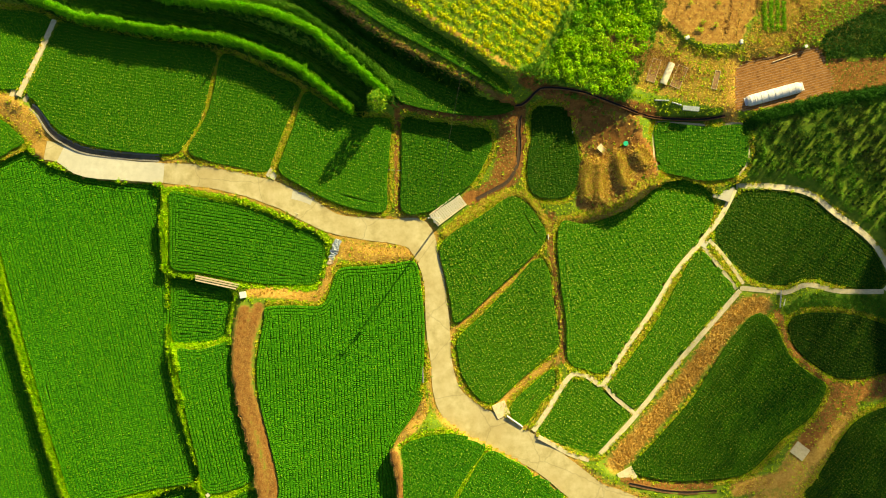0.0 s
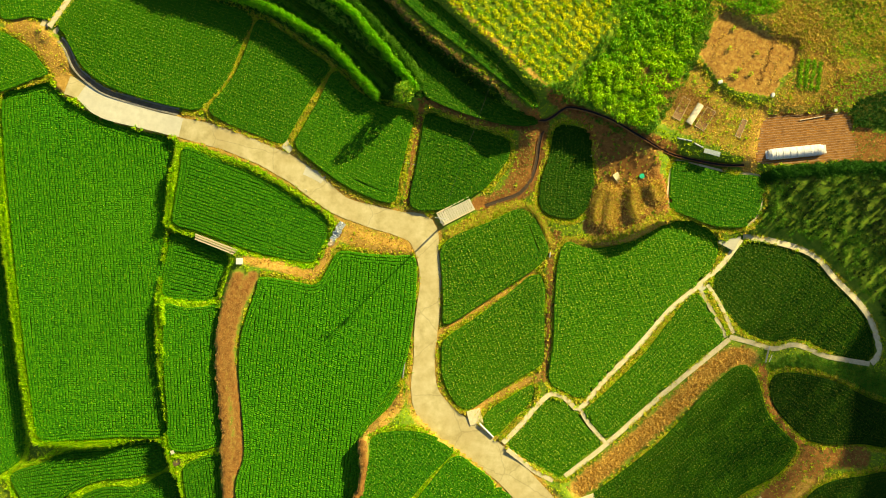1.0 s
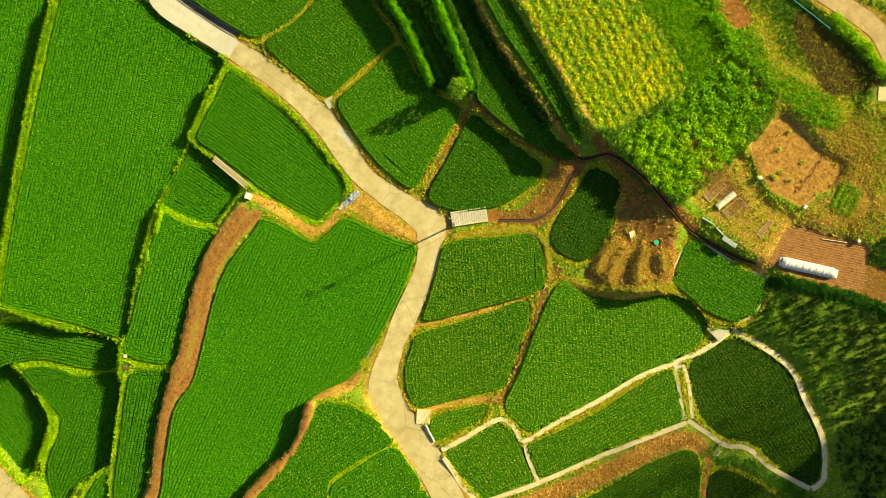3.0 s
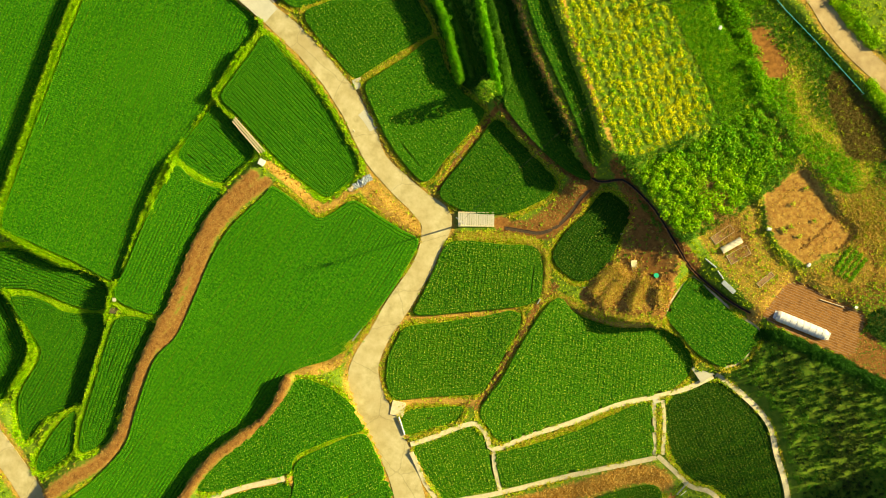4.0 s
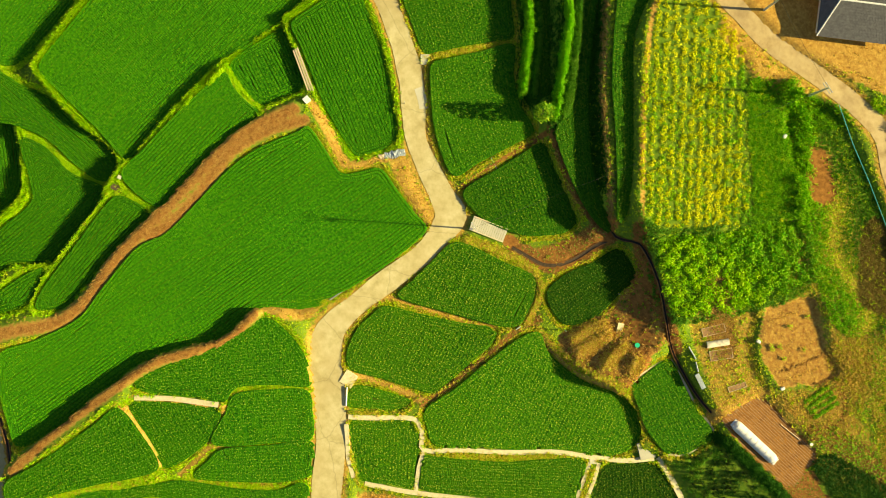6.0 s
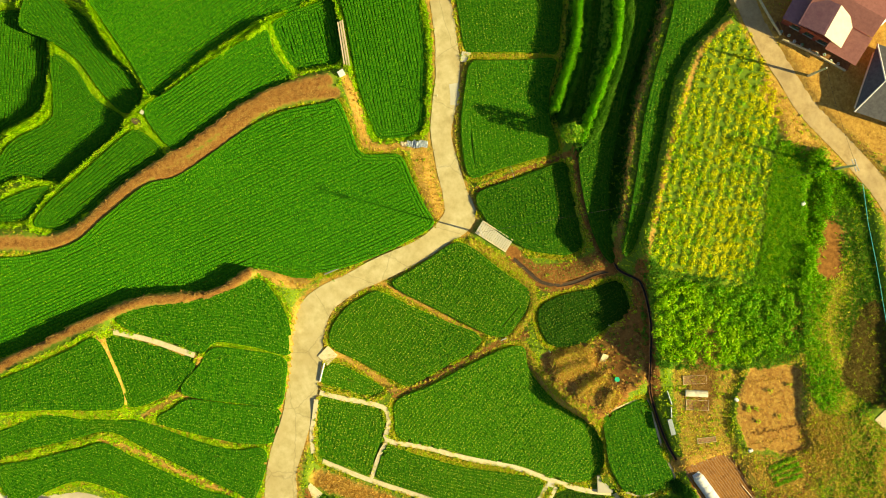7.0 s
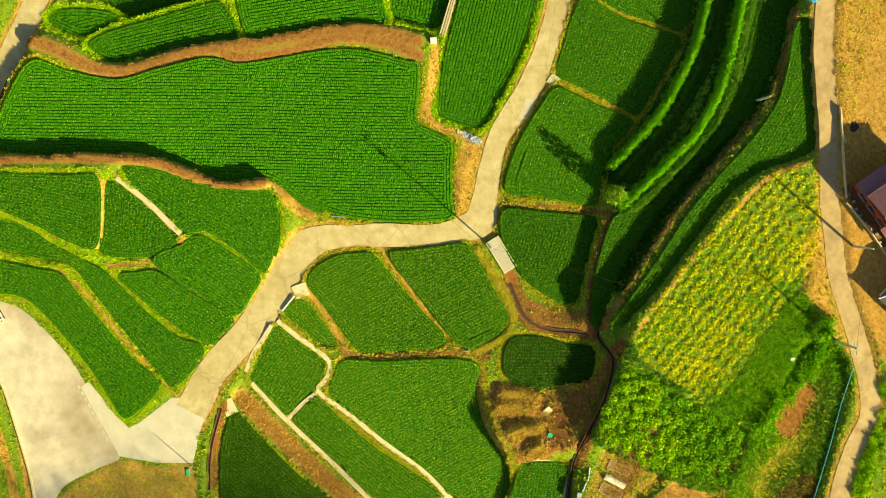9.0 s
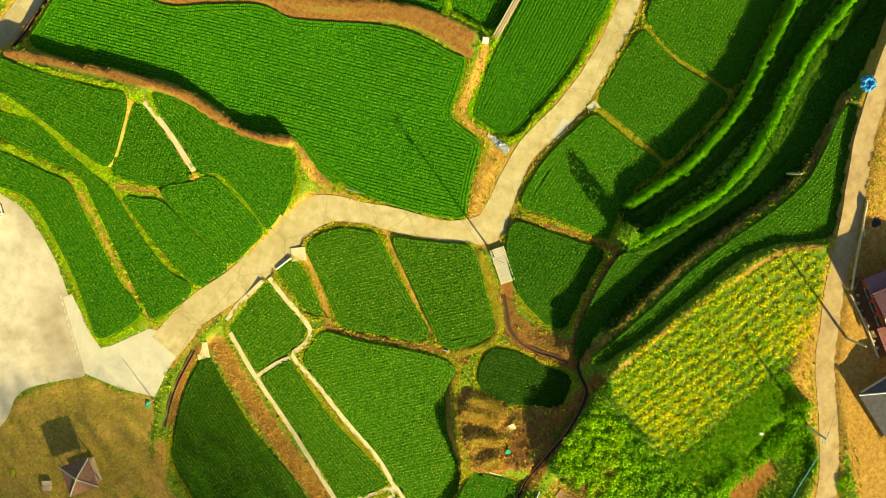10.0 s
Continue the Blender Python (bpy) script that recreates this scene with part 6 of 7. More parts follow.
# ---- deck bridge at the junction ----
a, b = (-5.80, 10.76), (-2.15, 13.42)
br = thing("footbridge", "pale plank deck bridge beside the road junction", "bridge", mid(a, b), 0.25, heading(a, b))
L = math.dist(a, b)
plank = bm_box((L / 16 - 0.03, 1.55, 0.1), (0, 0, 0.05), 0.012)
first = part("plank", plank, PALE, br)
first.location.x = -L / 2 + L / 32
for i in range(1, 16):
    o = new("plank", first.data)
    o.parent = br
    o.location.x = -L / 2 + L / 32 + i * L / 16
for sgn in (-1, 1):
    part("kerb", bm_box((L, 0.14, 0.3), (0, sgn * 0.85, -0.05), 0.02), CONC, br)

# ---- ditches ----
EARTHY = mat("earth_lip", [(0.15, 0.07, 0.025), (0.30, 0.15, 0.055)], scale=3.0, rough=0.95, bump=0.4)


def ditch(line, width, wet=WATER, depth=0.25, wall=0.12, side=CONC, label="narrow concrete-sided ditch with dark still water", lift=0.0, sink=0.18):
    """A ditch: two thin concrete walls with water or mud between them."""
    p = even(smooth_loop(line, False), 0.5)
    z = ground_z(p[:, 0], p[:, 1], H_full) + lift
    z = np.convolve(np.pad(z, 3, mode="edge"), np.ones(7) / 7, "valid")
    d = np.gradient(p, axis=0)
    d /= np.linalg.norm(d, axis=1)[:, None] + 1e-9
    nrm = np.stack([-d[:, 1], d[:, 0]], -1)
    t = tagged(slab_strip("ditch", np.c_[p, z], width, wet, 0.1, -sink, label, "ditch"))
    for s in (-1, 1):
        q = p + nrm * s * (width / 2 + wall / 2)
        w = slab_strip("ditch_wall", np.c_[q, z], wall, side, 0.7, 0.04, "", "")
        w.parent = t
        for k in ("kind", "label", "category"):
            if k in w:
                del w[k]
    return t


for kind, (wide, wall, line) in DITCHES:
    wet, side = {"grey": (SILT, GREYC), "dark": (DARK, EARTHY), "mud": (MUD, EARTHY), "edge": (MUD, CONC)}[kind]
    ditch(line, wide, wet=wet, wall=wall, side=side, sink=0.05 if kind == "mud" else 0.14)

# ---- culvert slabs and small concrete pads ----


def pad_slab(a, b, width, label, material=PALE, thick=0.22, z=None):
    L = math.dist(a, b)
    m = mid(a, b)
    zz = float(ground_z(*m)) if z is None else z
    ob = part("concrete_slab", bm_box((L, width, thick), (0, 0, 0), 0.02), material)
    ob.matrix_world = pose(m[0], m[1], zz - 0.13, 0, 0, heading(a, b))
    return tagged(ob, label, "slab")


pad_slab((-26.60, 17.26), (-25.52, 16.55), 1.1, "pale concrete slab over a field inlet")
pad_slab((1.53, -12.99), (3.06, -12.30), 1.8, "concrete slab crossing at the field entrance", CONC)
pad_slab((16.54, -21.02), (18.31, -20.06), 1.5, "concrete slab bridge over the roadside ditch", CONC)
pad_slab((37.31, -17.05), (38.77, -18.19), 1.6, "square pale concrete pad on bare soil", CONC)
pad_slab((28.64, 14.02), (30.69, 13.31), 1.9, "pale concrete pad where footpaths meet")
pad_slab((26.76, 7.76), (27.58, 7.21), 0.9, "small square concrete pad where bunds cross")
pad_slab((-34.30, -24.78), (-33.03, -23.95), 0.7, "small muddy concrete pad on a bund", DAMP)


def road_z(x, y):
    w, line = ROADLINES["main_road"]
    d, a = line_distance(line, np.asarray(x), np.asarray(y))
    return np.interp(a, np.linspace(0, 1, len(line)), line[:, 2])


def road_width(x, y):
    w, line = ROADLINES["main_road"]
    d, a = line_distance(line, np.asarray(x), np.asarray(y))
    return np.interp(a, np.linspace(0, 1, len(line)), w)


# pale slabs let into the road
for pts, w, m, lb in (([(-23.54, 14.29), (-22.16, 13.97), (-20.74, 13.34)], 1.1, PALE, "newer pale concrete patch in the road"),):
    line = even(smooth_loop(pts, False), 0.3)
    slab_strip("road_patch", np.c_[line, road_z(line[:, 0], line[:, 1])], w, m, 0.1, 0.03, lb, "road patch")
line = ROADLINES["main_road"][1][:, :2]
line = line[(line[:, 0] > -53.9) & (line[:, 0] < -39.4)]
slab_strip("road_patch", np.c_[line, road_z(line[:, 0], line[:, 1])], road_width(line[:, 0], line[:, 1]) + 0.04, PALE, 0.15, 0.03, "newer pale concrete stretch of the farm road", "road patch")
flat_plate("pavement", "apron", 1.355, PALE, "pale grey concrete apron where the road meets the lot", "pavement", 0.1)
for i in range(9):
    a = (15.94, -39.56)
    b = (23.06, -35.22)
    u, v = i / 9, (i + 0.55) / 9
    p, q = (a[0] + (b[0] - a[0]) * u, a[1] + (b[1] - a[1]) * u), (a[0] + (b[0] - a[0]) * v, a[1] + (b[1] - a[1]) * v)
    ob = part("kerb_stone", bm_box((math.dist(p, q), 0.22, 0.14), (0, 0, 0), 0.02), PALE)
    ob.matrix_world = pose(*mid(p, q), 1.245, 0, 0, heading(p, q))
    tagged(ob, "short pale kerb stone edging the parking area", "kerb stone", group="kerb stones")

# ---- poles and wires ----


def utility_pole(xy, height, label, arms=1, lamp=False, z=None, radius=0.17):
    t = thing("utility_pole", label, "utility pole", xy, z)
    part("shaft", bm_tube([(0, 0, -0.3), (0, 0, height)], radius, 10, taper=0.6), PALE, t)
    for i in range(arms):
        z0 = height - 0.35 - 0.8 * i
        part("crossarm", bm_box((1.5, 0.09, 0.09), (0, 0.1, z0), 0.01), METAL, t)
        for k in (-0.65, 0.0, 0.65):
            part("insulator", bm_tube([(k, 0.1, z0 + 0.09), (k, 0.1, z0 + 0.26)], 0.05, 6), WHITE, t)
    if lamp:
        part("transformer", bm_tube([(0, -0.26, height - 2.0), (0, -0.26, height - 1.4)], 0.16, 10), METAL, t)
    return t


BRIDGE_POLE = (-5.14, 10.40)
HOUSE_POLE = (-8.23, 53.80)
LANE_POLE = (3.31, 52.95)
BANK_POLE = (-25.07, 41.68)
utility_pole(BRIDGE_POLE, 9.6, "tall grey concrete utility pole at the road junction", 1, True, radius=0.10)
utility_pole(HOUSE_POLE, 6.0, "grey concrete utility pole beside the house lane", 0)
utility_pole(LANE_POLE, 6.6, "grey concrete utility pole with crossarm by the lane", 2)
utility_pole(BANK_POLE, 5.6, "slim grey pole on the terrace bank", 0)
utility_pole((-22.81, 11.86), 2.0, "short grey marker pole at the road edge", 0, radius=0.06)
utility_pole((25.22, -24.65), 3.0, "short grey pole at the edge of the apron", 0, radius=0.06)
utility_pole((11.71, 13.24), 2.2, "short pale post beside the dry slope", 0, radius=0.06)
utility_pole((11.46, 21.27), 1.8, "short pale post beside a small paddy", 0, radius=0.06)


def wire(a, b, sag, radius, material, label, name="power_line"):
    pts = []
    for i in range(17):
        u = i / 16
        p = Vector(a).lerp(Vector(b), u)
        p.z -= sag * 4 * u * (1 - u)
        pts.append(p)
    return tagged(part(name, bm_tube(pts, radius, 5), material), label, "cable")


def head(xy, h, dx=0.0):
    return (xy[0] + dx, xy[1], float(ground_z(*xy)) + h)


wire(head(BRIDGE_POLE, 9.5), head(LANE_POLE, 6.5), 1.0, 0.014, DARK, "thin dark power line strung between two poles")
wire(head(HOUSE_POLE, 5.9), head(LANE_POLE, 6.4), 0.5, 0.014, DARK, "thin dark power line along the lane")
a, b, c = (6.13, 54.96), (15.75, 53.36), (24.32, 51.62)
pts = [(p[0], p[1], float(ground_z(*p)) + 1.0) for p in (a, mid(a, b), b, mid(b, c), c)]
tagged(part("rope_line", bm_tube(pts, 0.045, 5), TEAL), "teal rope strung along the weedy edge", "rope")
for p in pts[::2]:
    o = part("stake", bm_tube([(0, 0, -0.1), (0, 0, 1.05)], 0.03, 5), METAL)
    o.location = (p[0], p[1], p[2] - 1.0)
    tagged(o, "thin grey metal stake holding the rope", "stake", group="rope stakes")

# ---- pickup truck on the lot ----


def truck(xy, turn, z=1.36):
    t = thing("pickup_truck", "small white pickup truck with an open cargo bed", "pickup truck", xy, z, turn)
    part("chassis", bm_box((3.2, 1.2, 0.2), (0, 0, 0.32), 0.02), DARK, t)
    bm = bm_box((1.15, 1.44, 0.62), (1.05, 0, 0.42), 0.05)
    part("cab_body", bm, WHITE, t)
    bm = bmesh.new()
    lo = [(0.5, -0.71, 1.0), (1.6, -0.71, 1.0), (1.6, 0.71, 1.0), (0.5, 0.71, 1.0)]
    hi = [(0.55, -0.62, 1.74), (1.22, -0.62, 1.74), (1.22, 0.62, 1.74), (0.55, 0.62, 1.74)]
    l_, h_ = [bm.verts.new(p) for p in lo], [bm.verts.new(p) for p in hi]
    bm.faces.new(h_)
    for i in range(4):
        bm.faces.new((l_[i], l_[(i + 1) % 4], h_[(i + 1) % 4], h_[i]))
    cab = part("cab_roof", bm, WHITE, t)
    part("windscreen", bm_slope([(1.585, -0.6, 1.06), (1.585, 0.6, 1.06), (1.245, 0.55, 1.7), (1.245, -0.55, 1.7)], -0.012), GLASS, t, "dark sloping windscreen")
    for s in (-1, 1):
        part("side_window", bm_box((0.6, 0.02, 0.42), (1.0, s * 0.685, 1.12)), GLASS, t)
        part("mirror", bm_box((0.08, 0.16, 0.16), (1.45, s * 0.82, 1.12), 0.01), DARK, t)
        part("headlight", bm_box((0.04, 0.22, 0.14), (1.63, s * 0.5, 0.62), 0.01), GLASS, t)
        part("bed_side", bm_box((1.98, 0.05, 0.3), (-0.62, s * 0.69, 0.66), 0.01), WHITE, t)
        for x0 in (1.02, -0.95):
            w = part("wheel", bm_tube([(x0, s * 0.56, 0.27), (x0, s * 0.72, 0.27)], 0.27, 14), DARK, t)
            part("rim", bm_tube([(x0, s * 0.70, 0.27), (x0, s * 0.73, 0.27)], 0.15, 10), METAL, w)
    part("bed_floor", bm_box((1.98, 1.36, 0.06), (-0.62, 0, 0.6)), RUSTY, t, "brown worn cargo bed floor")
    part("tailgate", bm_box((0.05, 1.4, 0.3), (-1.62, 0, 0.66), 0.01), WHITE, t)
    part("bulkhead", bm_box((0.05, 1.36, 0.55), (0.42, 0, 0.66), 0.01), WHITE, t)
    part("bumper", bm_box((0.1, 1.4, 0.16), (1.66, 0, 0.36), 0.02), DARK, t)
    return t


a, b = (9.44, -51.94), (7.67, -49.29)
truck(mid(a, b), heading(a, b))
a, b = (-39.22, 50.23), (-39.95, 53.11)
truck(mid(a, b), heading(a, b), float(ground_z(*mid(a, b))))

# ---- pavilion in the yard ----


def pavilion(xy, turn, side):
    t = thing("pavilion", "open square pavilion with brown hipped roof and pale ridges", "pavilion", xy, 1.3, turn)
    h = side / 2
    part("floor", bm_box((side * 0.8, side * 0.8, 0.4), (0, 0, 0), 0.02), WOOD, t)
    for sx in (-1, 1):
        for sy in (-1, 1):
            part("post", bm_tube([(sx * h * 0.75, sy * h * 0.75, 0.3), (sx * h * 0.75, sy * h * 0.75, 2.5)], 0.09, 8), WOOD, t)
    apex = (0, 0, 3.5)
    c = [(-h, -h, 2.45), (h, -h, 2.45), (h, h, 2.45), (-h, h, 2.45)]
    for i in range(4):
        face = part("roof_slope", bm_slope([c[i], c[(i + 1) % 4], apex], 0.1), SHINGLE, t)
        part("ridge", bm_tube([(*c[i][:2], 2.5), (0, 0, 3.56)], 0.1, 6), PALE, t, "pale plastered hip ridge")
    return t


a, b, c, d = (36.18, -32.86), (33.96, -29.82), (37.03, -27.73), (39.21, -30.64)
ctr = ((a[0] + b[0] + c[0] + d[0]) / 4, (a[1] + b[1] + c[1] + d[1]) / 4)
pavilion(ctr, heading(a, b), math.dist(a, b) + 0.1)
a, b = (34.79, -30.06), (37.05, -28.34)
bench = thing("bench", "long low pale wooden bench beside the pavilion", "bench", mid(a, b), 1.3, heading(a, b))
for k in (-0.2, 0, 0.2):
    part("board", bm_box((math.dist(a, b), 0.17, 0.05), (0, k, 0.42), 0.01), WOOD, bench)
for k in (-1, 1):
    part("leg", bm_box((0.1, 0.5, 0.42), (k * 1.0, 0, 0), 0.01), WOOD, bench)
a = (39.77, -34.49)
box = thing("crate_stack", "pair of pale wooden crates on the grass", "crate", a, 1.3, 20)
for k in (-0.33, 0.33):
    part("crate", bm_box((0.6, 1.1, 0.45), (k, 0, 0), 0.02), WOOD, box)

# ---- plastic tunnel on the bare plot ----
a, b = (32.42, 24.49), (38.82, 26.13)
tun = thing("plastic_tunnel", "low white plastic grow tunnel on bare soil", "grow tunnel", mid(a, b), None, heading(a, b))
L, R = math.dist(a, b), 0.68
bm = bmesh.new()
rings = []
for i in range(41):
    u = -L / 2 + L * i / 40
    pinch = 1.0 - 0.25 * max(0, abs(i - 20) - 18) / 2
    rr = R * pinch * (1 + 0.008 * math.sin(i * 1.57) + rng.normal(0, 0.012))
    rings.append([bm.verts.new((u, rr * math.cos(math.pi * k / 14), max(0, rr * 0.95 * math.sin(math.pi * k / 14)))) for k in range(15)])
for q, r in zip(rings, rings[1:]):
    for k in range(14):
        bm.faces.new((q[k], r[k], r[k + 1], q[k + 1]))
bm.faces.new(rings[0])
bm.faces.new(rings[-1][::-1])
part("film", bm, PLASTIC, tun)
for i in range(9):
    u = -L / 2 + L * i / 8
    part("hoop", bm_tube([(u, (R + 0.01) * math.cos(math.pi * k / 12), (R + 0.01) * 0.96 * math.sin(math.pi * k / 12)) for k in range(13)], 0.018, 5), METAL, tun)
for s in (-1, 1):
    part("end_sheet", bm_box((0.35, 1.0, 0.05), (s * (L / 2 + 0.15), 0, 0), 0.01), PLASTIC, tun)
bx = (39.44, 30.93)
o = thing("bucket", "small white bucket at the plot corner", "bucket", bx)
part("pail", bm_tube([(0, 0, 0), (0, 0, 0.36)], 0.16, 12, taper=1.2), WHITE, o)
a, b = (35.52, 29.18), (38.37, 30.14)
o = part("wooden_pole", bm_tube([(*a, float(ground_z(*a)) + 0.08), (*b, float(ground_z(*b)) + 0.08)], 0.06, 6), WOOD)
tagged(o, "long pale wooden pole lying on the soil", "pole")
# furrows of the bare plot
for key, angle in (("tunnel_soil", heading((32.48, 24.51), (38.89, 26.16))),):
    x, y = fill(key, (0.5, 0.30), 0.15, angle)
    V, F = [], []
    for i, (px, py) in enumerate(zip(x, y)):
        z = float(ground_z(px, py))
        ca, sa = math.cos(radians(angle)), math.sin(radians(angle))
        for du, dv, dz in ((-0.3, -0.12, -0.02), (0.3, -0.12, -0.02), (0.3, 0, 0.015), (-0.3, 0, 0.015), (0.3, 0.12, -0.02), (-0.3, 0.12, -0.02)):
            V.append((px + du * ca - dv * sa, py + du * sa + dv * ca, z + dz))
        F += [(6 * i, 6 * i + 1, 6 * i + 2, 6 * i + 3), (6 * i + 3, 6 * i + 2, 6 * i + 4, 6 * i + 5)]
    EARTH = mat("tilled_earth", [(0.24, 0.13, 0.06), (0.40, 0.25, 0.13)], scale=4.0, rough=0.95, bump=0.4)
    tagged(new("furrows", np_mesh("furrows", V, F, EARTH)), "raked brown furrows of a bare plot", "furrows", kind="stuff")

# ---- kitchen garden ----
def garden_bed(a, b, width, label, frame_m=WOOD):
    L = math.dist(a, b)
    g = thing("garden_bed", label, "garden bed", mid(a, b), None, heading(a, b), "garden beds")
    part("soil", bm_box((L, width, 0.07), (0, 0, 0), 0.03), EARTH, g)
    for s in (-1, 1):
        part("side_board", bm_box((L + 0.1, 0.05, 0.13), (0, s * width / 2, 0), 0.01), frame_m, g)
        part("end_board", bm_box((0.05, width, 0.13), (s * L / 2, 0, 0), 0.01), frame_m, g)
    return g


garden_bed((23.69, 26.34), (24.80, 28.84), 1.2, "timber-edged garden bed with seedlings")
garden_bed((20.78, 27.09), (21.70, 29.74), 1.0, "timber-edged garden bed with dry soil")
garden_bed((28.37, 26.02), (28.93, 28.18), 0.6, "narrow straw-covered garden bed")
a, b = (22.32, 26.75), (23.43, 29.24)
gt = thing("row_cover", "low tan plastic cover over a garden row", "row cover", mid(a, b), None, heading(a, b))
L = math.dist(a, b)
bm = bmesh.new()
rings = [[bm.verts.new((-L / 2 + L * i / 10, 0.42 * math.cos(math.pi * k / 8), 0.05 + 0.4 * math.sin(math.pi * k / 8) * (1 + rng.normal(0, 0.05)))) for k in range(9)] for i in range(11)]
for q, r in zip(rings, rings[1:]):
    for k in range(8):
        bm.faces.new((q[k], r[k], r[k + 1], q[k + 1]))
bm.faces.new(rings[0])
bm.faces.new(rings[-1][::-1])
part("cover_sheet", bm, CREAM, gt)
a, b = (24.67, 23.80), (26.56, 23.58)
tr = thing("water_trough", "long pale blue-grey plastic trough by the ditch", "trough", mid(a, b), None, heading(a, b))
part("basin", bm_box((math.dist(a, b), 0.5, 0.35), (0, 0, 0), 0.03), FILM, tr)
part("rim", bm_box((math.dist(a, b) + 0.06, 0.56, 0.05), (0, 0, 0.34), 0.01), FILM, tr)
for pa, pb in (((21.27, 24.77), (23.04, 24.70)), ((23.36, 24.51), (24.51, 24.12))):
    o = part("plastic_pipe", bm_tube([(*pa, float(ground_z(*pa)) + 0.1), (*pb, float(ground_z(*pb)) + 0.1)], 0.09, 7), FILM)
    tagged(o, "pale plastic pipe lying beside the ditch", "pipe", group="ditch pipes")
# shrubs on the round plot, vegetable rows
SHRUBS = [(25.77, 36.36), (26.57, 33.20), (27.16, 34.04), (29.06, 36.36), (28.68, 33.66), (26.91, 33.07), (25.93, 38.82)]
for p in SHRUBS:
    s = thing("seedling_shrub", "small green shrub planted in bare soil", "shrub", p, None, float(rng.uniform(0, 360)), "garden shrubs")
    tv, tf = BUSHES[int(rng.integers(0, 6))]
    c = new("foliage", np_mesh("foliage", tv * 0.38 + np.array([0, 0, 0.15]), tf, LUSH))
    c.parent = s
    part("stem", bm_tube([(0, 0, -0.05), (0.02, 0, 0.35)], 0.025, 5), BARK, s)
x, y = fill("garden_soil", (0.45, 0.45), 0.4)
scatter("soil_clods", x, y, ground_z(x, y) - 0.03, rng.uniform(0.04, 0.14, len(x)), BUSHES[:3], EARTH, "loose brown clods on the tilled plot", "clods")
for i in range(4):
    a, b = (35.67, 32.94), (35.55, 36.31)
    off = (i - 1.5) * 0.75
    h = radians(heading(a, b) + 90)
    n = int(math.dist(a, b) / 0.16) + 12
    u = rng.uniform(0, 1, n * 2)
    x = a[0] + (b[0] - a[0]) * u + off * math.cos(h) + rng.normal(0, 0.08, n * 2)
    y = a[1] + (b[1] - a[1]) * u + off * math.sin(h) + rng.normal(0, 0.08, n * 2)
    scatter("vegetable_row", x, y, ground_z(x, y), rng.uniform(0.2, 0.34, n * 2), BUSHES, BUSH, "dense green vegetable row", "vegetables")
for p, lb in (((25.25, 32.19), "small white sack at the plot edge"), ((31.64, 31.53), "small white sack beside the garden path"), ((5.81, 47.78), "small white bag among the weeds")):
    o = part("sack", bm_box((0.55, 0.4, 0.3), (0, 0, 0), 0.08), WHITE)
    o.matrix_world = pose(p[0], p[1], float(ground_z(*p)), 0, 0, float(rng.uniform(0, 180)))
    tagged(o, lb, "sack")

# ---- things by the paddies ----
p = (-29.82, 1.79)
o = thing("valve_box", "small white square valve box on a bund", "valve box", p, None, 8)
part("body", bm_box((0.72, 0.72, 0.5), (0, 0, 0), 0.02), WHITE, o)
part("lid", bm_box((0.8, 0.8, 0.06), (0, 0, 0.5), 0.015), WHITE, o)
p = (-34.52, -23.24)
o = thing("valve_box", "tiny white valve box on a bund corner", "valve box", p, None, 30)
part("body", bm_box((0.4, 0.4, 0.45), (0, 0, 0), 0.02), WHITE, o)
part("lid", bm_box((0.46, 0.46, 0.05), (0, 0, 0.45), 0.01), PALE, o)
for k in range(3):
    a, b = (-36.01, 4.28), (-30.40, 3.07)
    a, b = (a[0], a[1] - 0.28 * k), (b[0] - 0.2 * k, b[1] - 0.26 * k)
    o = part("long_board", bm_box((math.dist(a, b), 0.2, 0.05), (0, 0, 0), 0.008), WOOD)
    o.matrix_world = pose(*mid(a, b), max(float(ground_z(*a)), float(ground_z(*b)), float(ground_z(*mid(a, b)))) + 0.12, 0, 0, heading(a, b))
    tagged(o, "long pale timber board laid on the bund", "board", group="bund boards")
a, b = (-17.76, 8.49), (-18.81, 5.52)
for i in range(5):
    u = (i + 0.5) / 5
    p = (a[0] + (b[0] - a[0]) * u, a[1] + (b[1] - a[1]) * u)
    bm = bmesh.new()
    bmesh.ops.create_grid(bm, x_segments=6, y_segments=5, size=0.42)
    for v in bm.verts:
        v.co.z = 0.08 + 0.14 * rng.uniform(0, 1) * (1 - (v.co.length / 0.7) ** 2)
        v.co.x += rng.normal(0, 0.05)
    r = bmesh.ops.extrude_face_region(bm, geom=bm.faces[:])
    for q in r["geom"]:
        if isinstance(q, bmesh.types.BMVert):
            q.co.z -= 0.08
    o = part("plastic_sheet", bm, FILM if i < 4 else WOOD)
    o.matrix_world = pose(p[0], p[1], float(ground_z(*p)), 0, 0, 60 + 25 * i)
    tagged(o, "crumpled grey plastic sheet dumped on the bund", "plastic sheet", group="dumped sheets")
